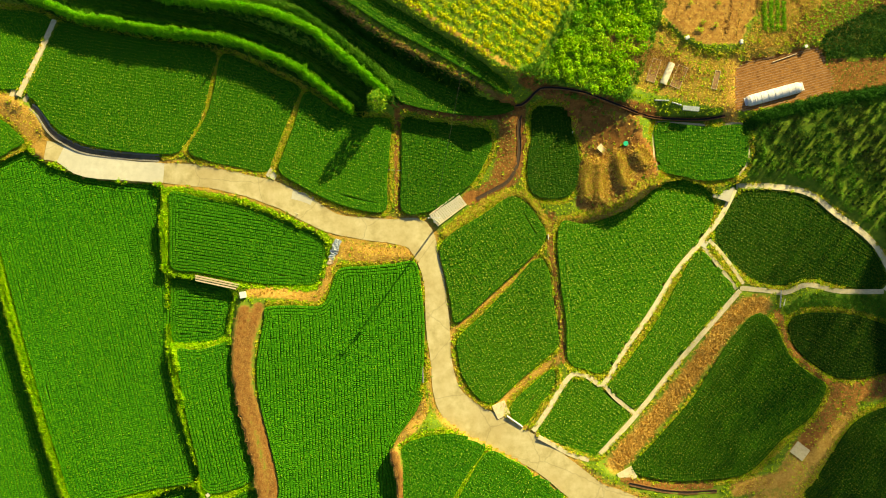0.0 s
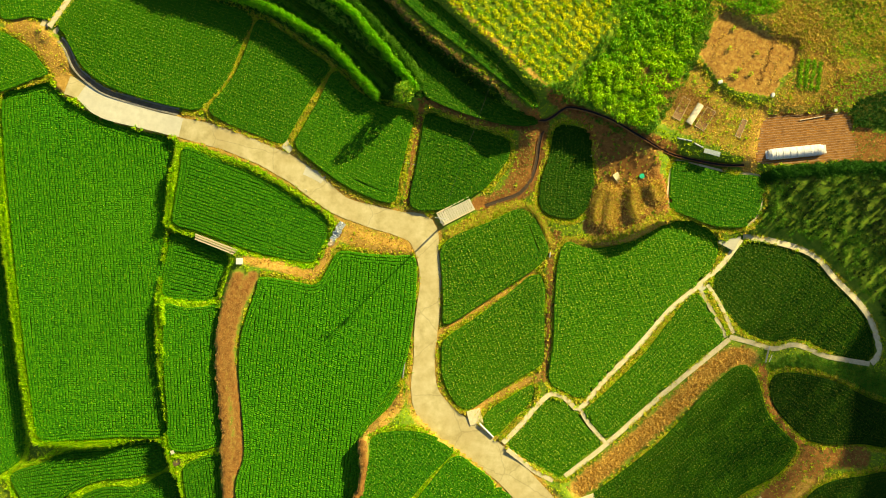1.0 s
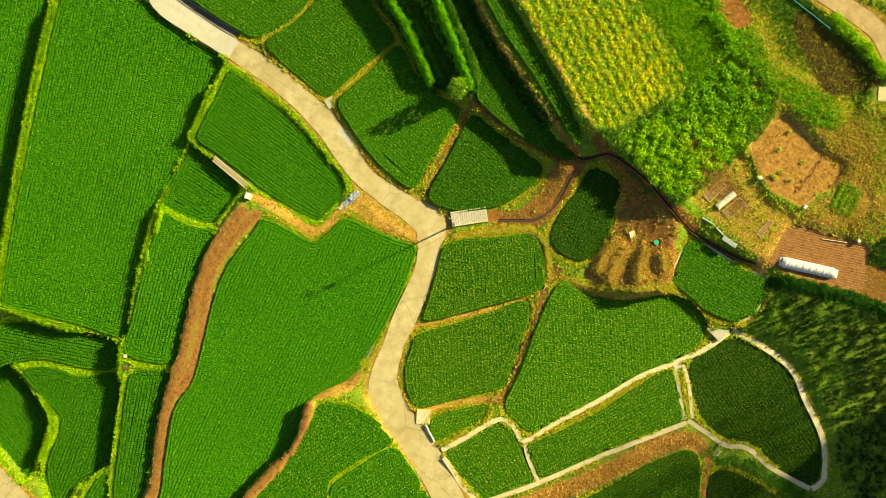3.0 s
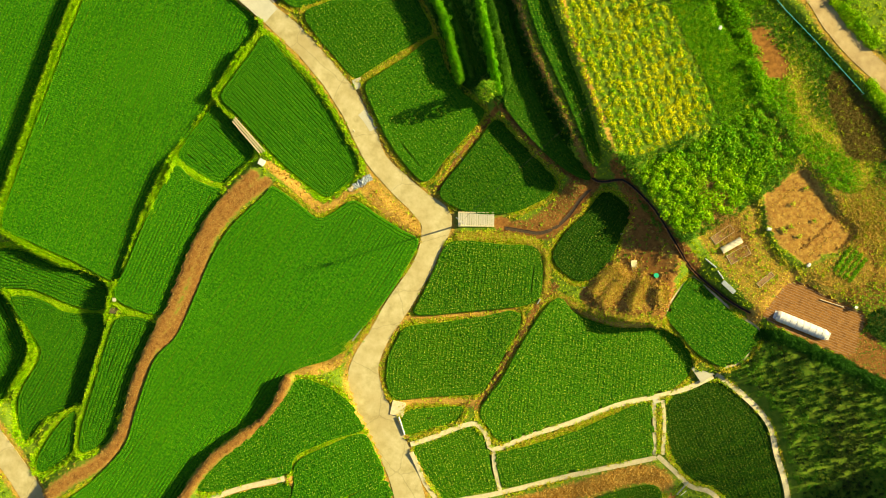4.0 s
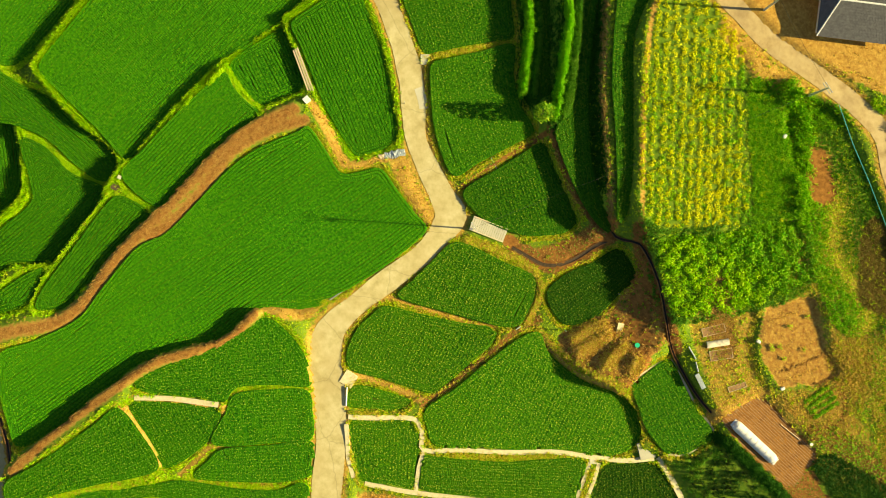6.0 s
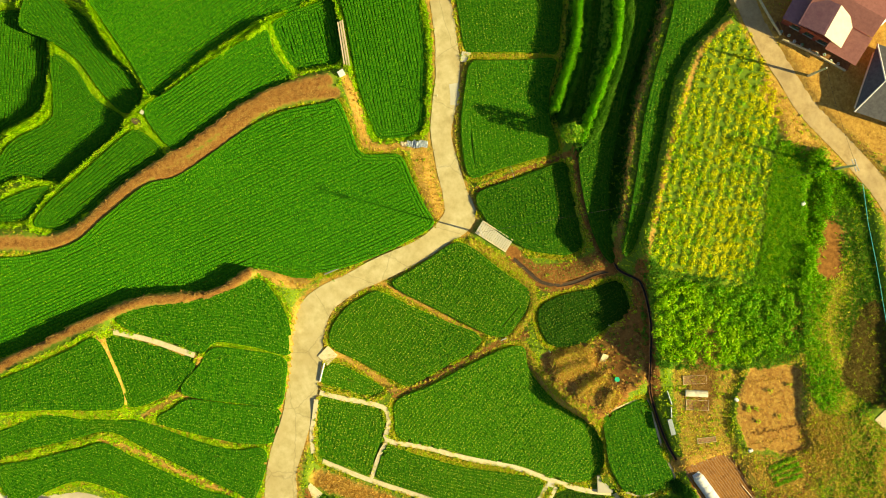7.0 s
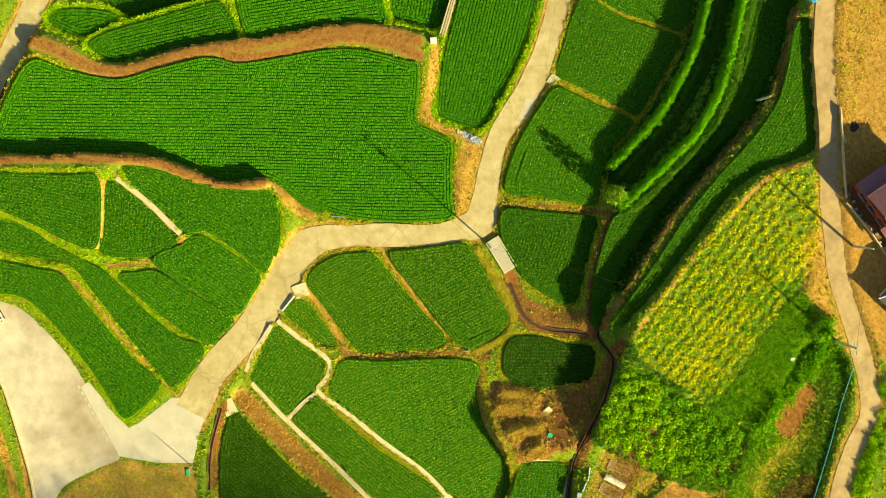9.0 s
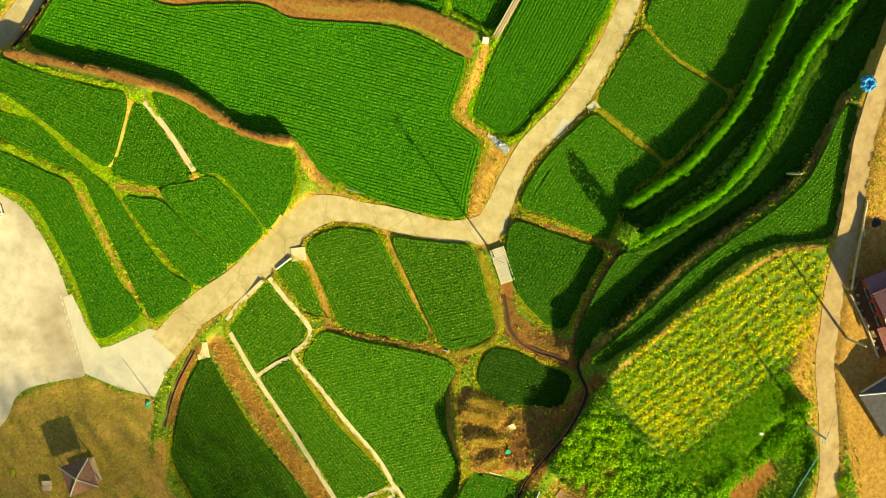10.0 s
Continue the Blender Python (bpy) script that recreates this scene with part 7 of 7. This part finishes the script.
PIPES = (((36.38, 1.67), (36.14, -0.39), 0.09, METAL, "shiny metal pipe laid across the bund gap"),
         ((36.84, 0.64), (36.55, -0.25), 0.04, WHITE, "thin white stick beside the metal pipe"),
         ((2.99, -13.35), (4.92, -14.72), 0.1, WHITE, "white plastic pipe beside the road"),
         ((-7.28, -9.31), (-7.33, -7.31), 0.08, METAL, "pale metal pipe at the paddy edge"),
         ((8.38, 8.18), (8.36, 8.88), 0.07, METAL, "short grey pipe over a ditch"),
         ((-11.33, 17.18), (-9.50, 17.03), 0.04, METAL, "thin grey pipe across the ditch"),
         ((-53.68, -21.44), (-52.90, -24.05), 0.12, BLUE, "long pale blue pipe at the paddy bank"))
for a, b, r, m, lb in PIPES:
    za, zb = float(ground_z(*a)) + 0.25, float(ground_z(*b)) + 0.25
    tagged(part("pipe", bm_tube([(*a, za), (*mid(a, b), (za + zb) / 2), (*b, zb)], r, 8), m), lb, "pipe")
p = (15.05, 19.08)
o = part("board_panel", bm_box((0.75, 1.3, 0.06), (0, 0, 0.05), 0.01), CONC)
o.matrix_world = pose(p[0], p[1], float(ground_z(*p)), 0, 4, 44)
tagged(o, "grey board lying on dry grass", "board")
p = (17.75, 19.61)
o = thing("tub", "small bright green plastic tub on brown soil", "tub", p)
GREENP = mat("green_plastic", [(0.0, 0.45, 0.22), (0.02, 0.55, 0.30)], scale=3.0, rough=0.4, spec=0.5)
part("bowl", bm_tube([(0, 0, 0), (0, 0, 0.25)], 0.25, 12, taper=1.25), GREENP, o)
for p, c_, lb in (((39.60, -39.13), YELLOW, "low yellow plastic sheet on the yard"), ((25.99, -25.13), GREENP, "flat green plastic sheet by the ditch")):
    o = part("plastic_cover", bm_box((0.9, 0.5, 0.12), (0, 0, 0), 0.05), c_)
    o.matrix_world = pose(p[0], p[1], float(ground_z(*p)), 0, 0, 10)
    tagged(o, lb, "plastic cover")
# blue tarpaulin heap
p = (-37.73, 46.54)
bm = bmesh.new()
bmesh.ops.create_grid(bm, x_segments=26, y_segments=26, size=1.05)
for v in bm.verts:
    r = v.co.length
    v.co.z = max(0.02, 0.38 * math.exp(-((r - 0.62) / 0.32) ** 2) + 0.26 * noise.noise(v.co * 3.0) + 0.16 * noise.noise(v.co * 8.0))
    v.co.x, v.co.y = v.co.x * min(1, (0.95 + 0.25 * noise.noise(v.co * 2.0)) / (r + 0.01)) ** 0.9, v.co.y * min(1, (0.95 + 0.25 * noise.noise(v.co * 2.0)) / (r + 0.01)) ** 0.9
rr = bmesh.ops.extrude_face_region(bm, geom=bm.faces[:])
for q in rr["geom"]:
    if isinstance(q, bmesh.types.BMVert):
        q.co.z -= 0.06
o = part("tarpaulin", bm, BLUE)
o.matrix_world = pose(p[0], p[1], float(ground_z(*p)) + 0.05)
tagged(o, "crumpled bright blue tarpaulin heap beside the lane", "tarpaulin")

# ---- houses on the plateau ----


def tiled_slope(corners, material, parent, course=0.32, label=""):
    """A roof plane with its courses of tile as raised steps. Corners: eave left, eave right, ridge right, ridge left."""
    bm = bm_slope(corners, 0.14)
    a, b, c, d = (Vector(p) for p in corners)
    n = (b - a).cross(c - a).normalized()
    if n.z < 0:
        n = -n
    k = max(2, int(((d - a).length + (c - b).length) / 2 / course))
    for i in range(k):
        u, v = i / k, (i + 0.86) / k
        p = [a.lerp(d, u), b.lerp(c, u), b.lerp(c, v), a.lerp(d, v)]
        if (p[1] - p[0]).length < 0.1:
            continue
        m = max(1, int((p[1] - p[0]).length / 0.34))
        for j in range(m):
            s, t = (j + 0.06) / m, (j + 0.94) / m
            q = [p[0].lerp(p[1], s) + n * 0.05, p[0].lerp(p[1], t) + n * 0.05, p[3].lerp(p[2], t) + n * 0.015, p[3].lerp(p[2], s) + n * 0.015]
            bm.faces.new([bm.verts.new(x) for x in q])
    bmesh.ops.recalc_face_normals(bm, faces=bm.faces[:])
    return part("roof", bm, material, parent, label)


A, B = (-15.33, 53.01), (-9.06, 58.19)
hs = thing("house", "two-storey house with plum tiled roofs and red ground floor", "house", A, 5.15, heading(A, B))
W, DP = 9.2, 6.6
part("ground_floor", bm_box((W, DP, 2.9), (W / 2, DP / 2, 0)), BRICK, hs, "red brick ground-floor walls")
part("upper_floor", bm_box((5.2, DP - 0.6, 1.2), (4.2, DP / 2 + 0.2, 2.9)), CREAM, hs, "cream rendered upper walls")
part("side_roof", bm_slope([(-0.5, -0.2, 2.95), (1.7, -0.2, 3.5), (1.7, DP + 0.4, 3.5), (-0.5, DP + 0.4, 2.95)], 0.16), TILEDARK, hs, "dark plum lean-to roof")
# front wing gable: ridge runs into the house
ez, rz = 4.0, 5.2
gable = bmesh.new()
g0 = [gable.verts.new(p) for p in ((1.62, 0.48, 4.08), (6.78, 0.48, 4.08), (4.4, 0.48, 5.05))]
gable.faces.new(g0)
g1 = bmesh.ops.extrude_face_region(gable, geom=gable.faces[:])
for q in g1["geom"]:
    if isinstance(q, bmesh.types.BMVert):
        q.co.y += 0.15
part("gable_wall", gable, CREAM, hs)
tiled_slope([(1.3, -0.2, ez), (1.3, 3.8, ez), (4.4, 3.8, rz), (4.4, -0.2, rz)], TILEDARK, hs, label="dark plum tiled wing roof")
# cream colour here paints in bright sun on the tiled slope
part("wing_roof", bm_slope([(7.0, -0.2, ez), (7.0, 3.2, ez), (4.4, 3.8, rz), (4.4, -0.2, rz)], 0.14), CREAM, hs, "wing roof slope coloured cream for the sun on it")
tiled_slope([(1.3, 2.6, 4.0), (W + 0.4, 2.6, 4.0), (W + 0.4, 4.9, 5.2), (1.3, 4.9, 5.2)], TILE, hs)
tiled_slope([(W + 0.4, 7.1, 4.0), (1.3, 7.1, 4.0), (1.3, 4.9, 5.2), (W + 0.4, 4.9, 5.2)], TILE, hs)
tiled_slope([(5.6, -0.9, 2.9), (W + 0.5, -0.9, 2.9), (W + 0.5, 2.6, 3.8), (5.6, 2.6, 3.8)], TILE, hs)
for x0, w in ((3.0, 1.1), (5.6, 0.8)):
    win = part("window", bm_box((w, 0.08, 0.8), (x0, 0.42, 3.05)), GLASS, hs)
    part("frame", bm_box((w + 0.16, 0.05, 0.08), (x0, 0.41, 2.98)), WHITE, win)
for x0 in (1.6, 3.4, 5.2):
    win = part("window", bm_box((1.1, 0.06, 1.2), (x0, -0.03, 0.9)), GLASS, hs)
    part("sill", bm_box((1.3, 0.14, 0.07), (x0, -0.07, 0.83)), PALE, win)
part("door", bm_box((1.0, 0.06, 2.05), (7.0, -0.03, 0.1)), WOOD, hs)
part("roof_tank", bm_box((0.7, 0.7, 0.8), (1.2, 4.6, 3.35), 0.05), WHITE, hs, "small white rooftop unit")
part("step", bm_box((W + 1.0, 1.2, 0.15), (W / 2, -0.6, 0)), EARTHY, hs, "dark brown step along the house front")
hm = hs.matrix_world.copy()
hs.scale.z = 0.8


def at_house(x, y):
    v = hm @ Vector((x, y, 0))
    return v.x, v.y


for i in range(9):
    p = at_house(0.6 + i * 0.95 + float(rng.normal(0, 0.1)), -1.1 + float(rng.normal(0, 0.15)))
    o = thing("flower_pot", "pale planter pot in front of the house", "planter", p, None, float(rng.uniform(0, 90)), "house planters")
    part("pot", bm_tube([(0, 0, 0), (0, 0, 0.3)], 0.15, 10, taper=1.3), WHITE if i % 3 else FILM, o)
    tv, tf = BUSHES[i % 6]
    c = new("foliage", np_mesh("foliage", tv * 0.2 + np.array([0, 0, 0.35]), tf, WILD))
    c.parent = o
# yard wall along the lane
for pts in ([(-24.60, 50.69), (-20.74, 51.32), (-17.24, 51.80), (-13.72, 52.42)], [(-13.39, 52.37), (-10.53, 55.20), (-6.95, 58.21)]):
    line = even(smooth_loop(pts, False), 0.6)
    slab_strip("yard_wall", np.c_[line, ground_z(line[:, 0], line[:, 1])], 0.14, CONC, 0.9, 0.5, "low concrete wall round the house yard", "wall")

C_, D_ = (-2.47, 57.16), (0.22, 60.38)
h2 = thing("house", "low house with dark slate roof and pale ridge", "house", C_, 4.7, heading(C_, D_))
part("wall", bm_box((9.0, 7.0, 2.1), (4.6, 3.8, 0)), CREAM, h2)
tiled_slope([(-0.2, -0.4, 2.0), (9.4, -0.4, 2.0), (8.0, 3.8, 3.5), (1.6, 3.8, 3.5)], SLATE, h2)
tiled_slope([(9.4, 8.0, 2.0), (-0.2, 8.0, 2.0), (1.6, 3.8, 3.5), (8.0, 3.8, 3.5)], SLATE, h2)
part("hip", bm_slope([(-0.2, 8.0, 2.0), (-0.2, -0.4, 2.0), (1.6, 3.8, 3.5)], 0.14), SLATE, h2)
part("hip", bm_slope([(9.4, -0.4, 2.0), (9.4, 8.0, 2.0), (8.0, 3.8, 3.5)], 0.14), SLATE, h2)
part("ridge", bm_tube([(1.6, 3.8, 3.54), (8.0, 3.8, 3.54)], 0.12, 6), WHITE, h2)
for cx, cy in ((-0.2, -0.4), (-0.2, 8.0)):
    part("hip_ridge", bm_tube([(cx, cy, 2.06), (1.6, 3.8, 3.54)], 0.1, 6), WHITE, h2)
for cx, cy in ((9.4, -0.4), (9.4, 8.0)):
    part("hip_ridge", bm_tube([(cx, cy, 2.06), (8.0, 3.8, 3.54)], 0.1, 6), WHITE, h2)
win = part("window", bm_box((1.2, 0.06, 1.1), (3.0, 0.28, 0.9)), GLASS, h2)
part("sill", bm_box((1.4, 0.12, 0.06), (3.0, 0.26, 0.84)), PALE, win)
part("door", bm_box((1.0, 0.06, 2.05), (5.6, 0.28, 0.05)), WOOD, h2)

# sparse dry grass on the plots
for key, space, m, sz, lb in (("gold_field", 0.5, STRAW, 1.0, "orange-gold dry grass covering the house field"), ("house_plot", 0.6, STRAW, 0.9, "thin dry grass on the bare house plot"),
                              ("yard", 0.5, GOLD, 0.8, "thin golden grass over the yard"), ("yard", 0.45, GRASS, 0.8, "green grass patches in the yard"), ("yard", 0.7, RUSTM, 0.8, "brown worn grass in the yard"), ("gold_field", 0.9, GRASS, 0.9, "green patches in the dry house field"),
                              ("garden_soil", 0.6, STRAW, 0.7, "dry stalks on the garden soil"), ("brown_slope", 0.5, RUSTM, 1.1, "rust-brown weeds on the slope"), ("brown_slope", 1.3, BUSH, 0.9, "scattered green weeds on the slope"), ("garden_beds", 0.32, GOLD, 0.9, "golden grass between the garden beds")):
    x, y = fill(key, (space, space), 0.8)
    patchy = np.array([noise.noise((float(i) * 0.3, float(j) * 0.3, space * 9)) for i, j in zip(x, y)])
    keep = ~cell(crop | paved | ditched, x, y) & (patchy > -0.15)
    x, y = x[keep], y[keep]
    scatter("plot_grass", x, y, ground_z(x, y) - 0.02, rng.uniform(0.5, 1.1, len(x)) * sz, FLAT, m, lb, "grass")

x, y = along([(16.36, 32.14), (18.76, 30.84), (22.01, 29.21), (24.61, 27.92)], 0.08, 2.2)
keep = ~cell(crop | paved | ditched, x, y)
x, y = x[keep], y[keep]
scatter("slope_grass", x, y, ground_z(x, y) - 0.03, rng.uniform(0.7, 1.3, len(x)), FLAT, RUSTM, "red-brown dead grass on the upper slope", "dead grass")
for rib in RIBS:
    x, y = along(rib, 0.07, 1.5)
    keep = ~cell(crop | paved | ditched, x, y)
    x, y = x[keep], y[keep]
    for k, (m, lb) in enumerate(((REED, "straw-coloured dead grass on a rib of the slope"), (GOLD, "golden grass on a rib of the slope"))):
        scatter("rib_grass", x[k::2], y[k::2], ground_z(x[k::2], y[k::2]) - 0.03, rng.uniform(0.6, 1.1, len(x[k::2])), FLAT, m, lb, "dead grass")
x, y = fill("brown_slope", (0.8, 0.8), 0.9)
keep = np.min([line_distance(rib, x, y)[0] for rib in RIBS], axis=0) > 0.8
x, y = x[keep], y[keep]
pick_ = rng.uniform(0, 1, len(x))
for sel, m, lb in ((pick_ < 0.2, REED, "clumps of orange dead weeds on the slope"), ((pick_ >= 0.2) & (pick_ < 0.6), RUSTM, "clumps of brown dead weeds on the slope"), (pick_ >= 0.6, WILD, "dark green weed clumps on the slope")):
    scatter("slope_weeds", x[sel], y[sel], ground_z(x[sel], y[sel]) - 0.05, rng.uniform(0.15, 0.38, int(sel.sum())), BUSHES, m, lb, "weeds")

# dry reeds on the brown strips
LITTER = [tuft(12, 0.28, 0.4, rng) for i in range(6)]
for line, wide in (([(34.10, -0.05), (31.01, -1.08), (26.84, -6.58), (22.68, -11.72), (18.53, -16.50), (16.46, -19.03)], 1.9), ([(14.84, 12.30), (14.50, 15.01), (14.91, 17.49), (17.63, 17.33), (20.12, 16.92)], 3.0)):
    x, y = along(line, 0.28, wide)
    keep = ~cell(crop, x, y) & ~cell(paved, x, y)
    x, y = x[keep], y[keep]
    scatter("dry_reeds", x, y, ground_z(x, y) - 0.03, rng.uniform(0.6, 1.2, len(x)), LITTER, REED, "flattened rust-brown dry reeds", "dry reeds")

# kerb along the far side of the lot
line = even(smooth_loop([(13.41, -51.06), (16.75, -48.92), (20.75, -47.36), (24.70, -45.95), (28.67, -44.68), (33.28, -43.77)], False), 0.6)
slab_strip("kerb", np.c_[line, np.full(len(line), 1.3)], 0.2, CONC, 0.4, 0.2, "low grey concrete kerb round the parking area", "kerb")
# seedlings in the garden beds
x, y = fill("garden_beds", (1.1, 1.1), 0.8)
scatter("garden_weeds", x, y, ground_z(x, y), rng.uniform(0.12, 0.3, len(x)), BUSHES, LUSH, "low green weeds and seedlings in the kitchen garden", "weeds", 0.8)

# golden verges round the paddies by the stream
for line in ([(9.99, 10.58), (12.16, 10.95), (14.77, 11.58), (16.97, 12.50), (18.81, 13.85), (20.66, 15.00), (23.67, 15.54), (26.48, 14.44)], [(-4.42, 8.98), (-2.78, 10.53), (-0.44, 12.20), (2.10, 13.68), (3.88, 14.13), (5.54, 13.64), (6.93, 12.24), (8.30, 9.89), (8.34, 8.79)]):
    x, y = along(line, 0.1, 0.75)
    keep = ~cell(crop | paved | ditched, x, y)
    x, y = x[keep], y[keep]
    for k, (m, lb) in enumerate(((GOLD, "golden grass on the verge of a paddy"), (STRAW, "dry orange grass on the verge of a paddy"), (GRASS, "yellow-green grass on the verge of a paddy"))):
        scatter("verge_grass", x[k::3], y[k::3], ground_z(x[k::3], y[k::3]) - 0.02, rng.uniform(0.8, 1.4, len(x[k::3])), FLAT, m, lb, "grass")

# mulched rows, stalks and a trodden grassy edge in the garden
for line in ([(29.80, 32.64), (30.42, 35.35), (30.84, 38.16)], [(33.36, 34.90), (33.65, 36.51), (33.73, 38.22)]):
    x, y = along(line, 0.22, 0.45)
    scatter("mulch_row", x, y, ground_z(x, y) - 0.03, rng.uniform(0.12, 0.22, len(x)), BUSHES, RUSTM, "row of rust-brown mulch and dead leaves", "mulch row")
for line in ([(23.86, 34.58), (24.83, 38.15)], [(23.61, 35.92), (24.16, 36.80)], [(31.00, 31.90), (31.51, 34.67), (31.89, 36.48)]):
    x, y = along(line, 0.2, 0.3)
    scatter("stalk_row", x, y, ground_z(x, y) - 0.01, rng.uniform(0.5, 0.9, len(x)), FLAT, STRAW, "row of pale dry stalks laid on the soil", "stalks")
x, y = along([(22.01, 34.62), (23.83, 32.39), (26.40, 30.71), (29.43, 30.21), (31.75, 30.37)], 0.16, 0.6)
scatter("edge_grass", x, y, ground_z(x, y) - 0.02, rng.uniform(0.6, 1.1, len(x)), FLAT, GOLD, "golden grass round the garden plot", "grass")
# white tank beside the house
p = (-11.63, 63.57)
tank = thing("water_tank", "white plastic water tank standing beside the house", "water tank", p, None, 20.0)
part("tank_body", bm_box((1.9, 1.4, 1.3), (0, 0, 0.15), 0.18), WHITE, tank)
part("stand", bm_box((1.7, 1.2, 0.18), (0, 0, 0), 0.02), CONC, tank)
part("lid", bm_tube([(0.3, 0, 1.44), (0.3, 0, 1.52)], 0.25, 12), METAL, tank)

# burnt patch and stick beside the house lane
p = (-22.45, 52.54)
bm = bmesh.new()
ring = [bm.verts.new((0.62 * (1 + 0.15 * math.sin(3 * k)) * math.cos(k * math.pi / 10), 0.62 * (1 + 0.12 * math.cos(5 * k)) * math.sin(k * math.pi / 10), 0.03)) for k in range(20)]
c = bm.verts.new((0, 0, 0.14))
for k in range(20):
    bm.faces.new((ring[k], ring[(k + 1) % 20], c))
o = part("ash_heap", bm, DARK)
o.matrix_world = pose(p[0], p[1], float(ground_z(*p)) + 0.01)
tagged(o, "dark round heap of ash on bare soil", "ash heap")
a, b = (-21.33, 51.48), (-20.40, 51.75)
tagged(part("stick", bm_tube([(*a, float(ground_z(*a)) + 0.1), (*b, float(ground_z(*b)) + 0.25)], 0.05, 6), WHITE), "thin white stick leaning at the lane edge", "stick")
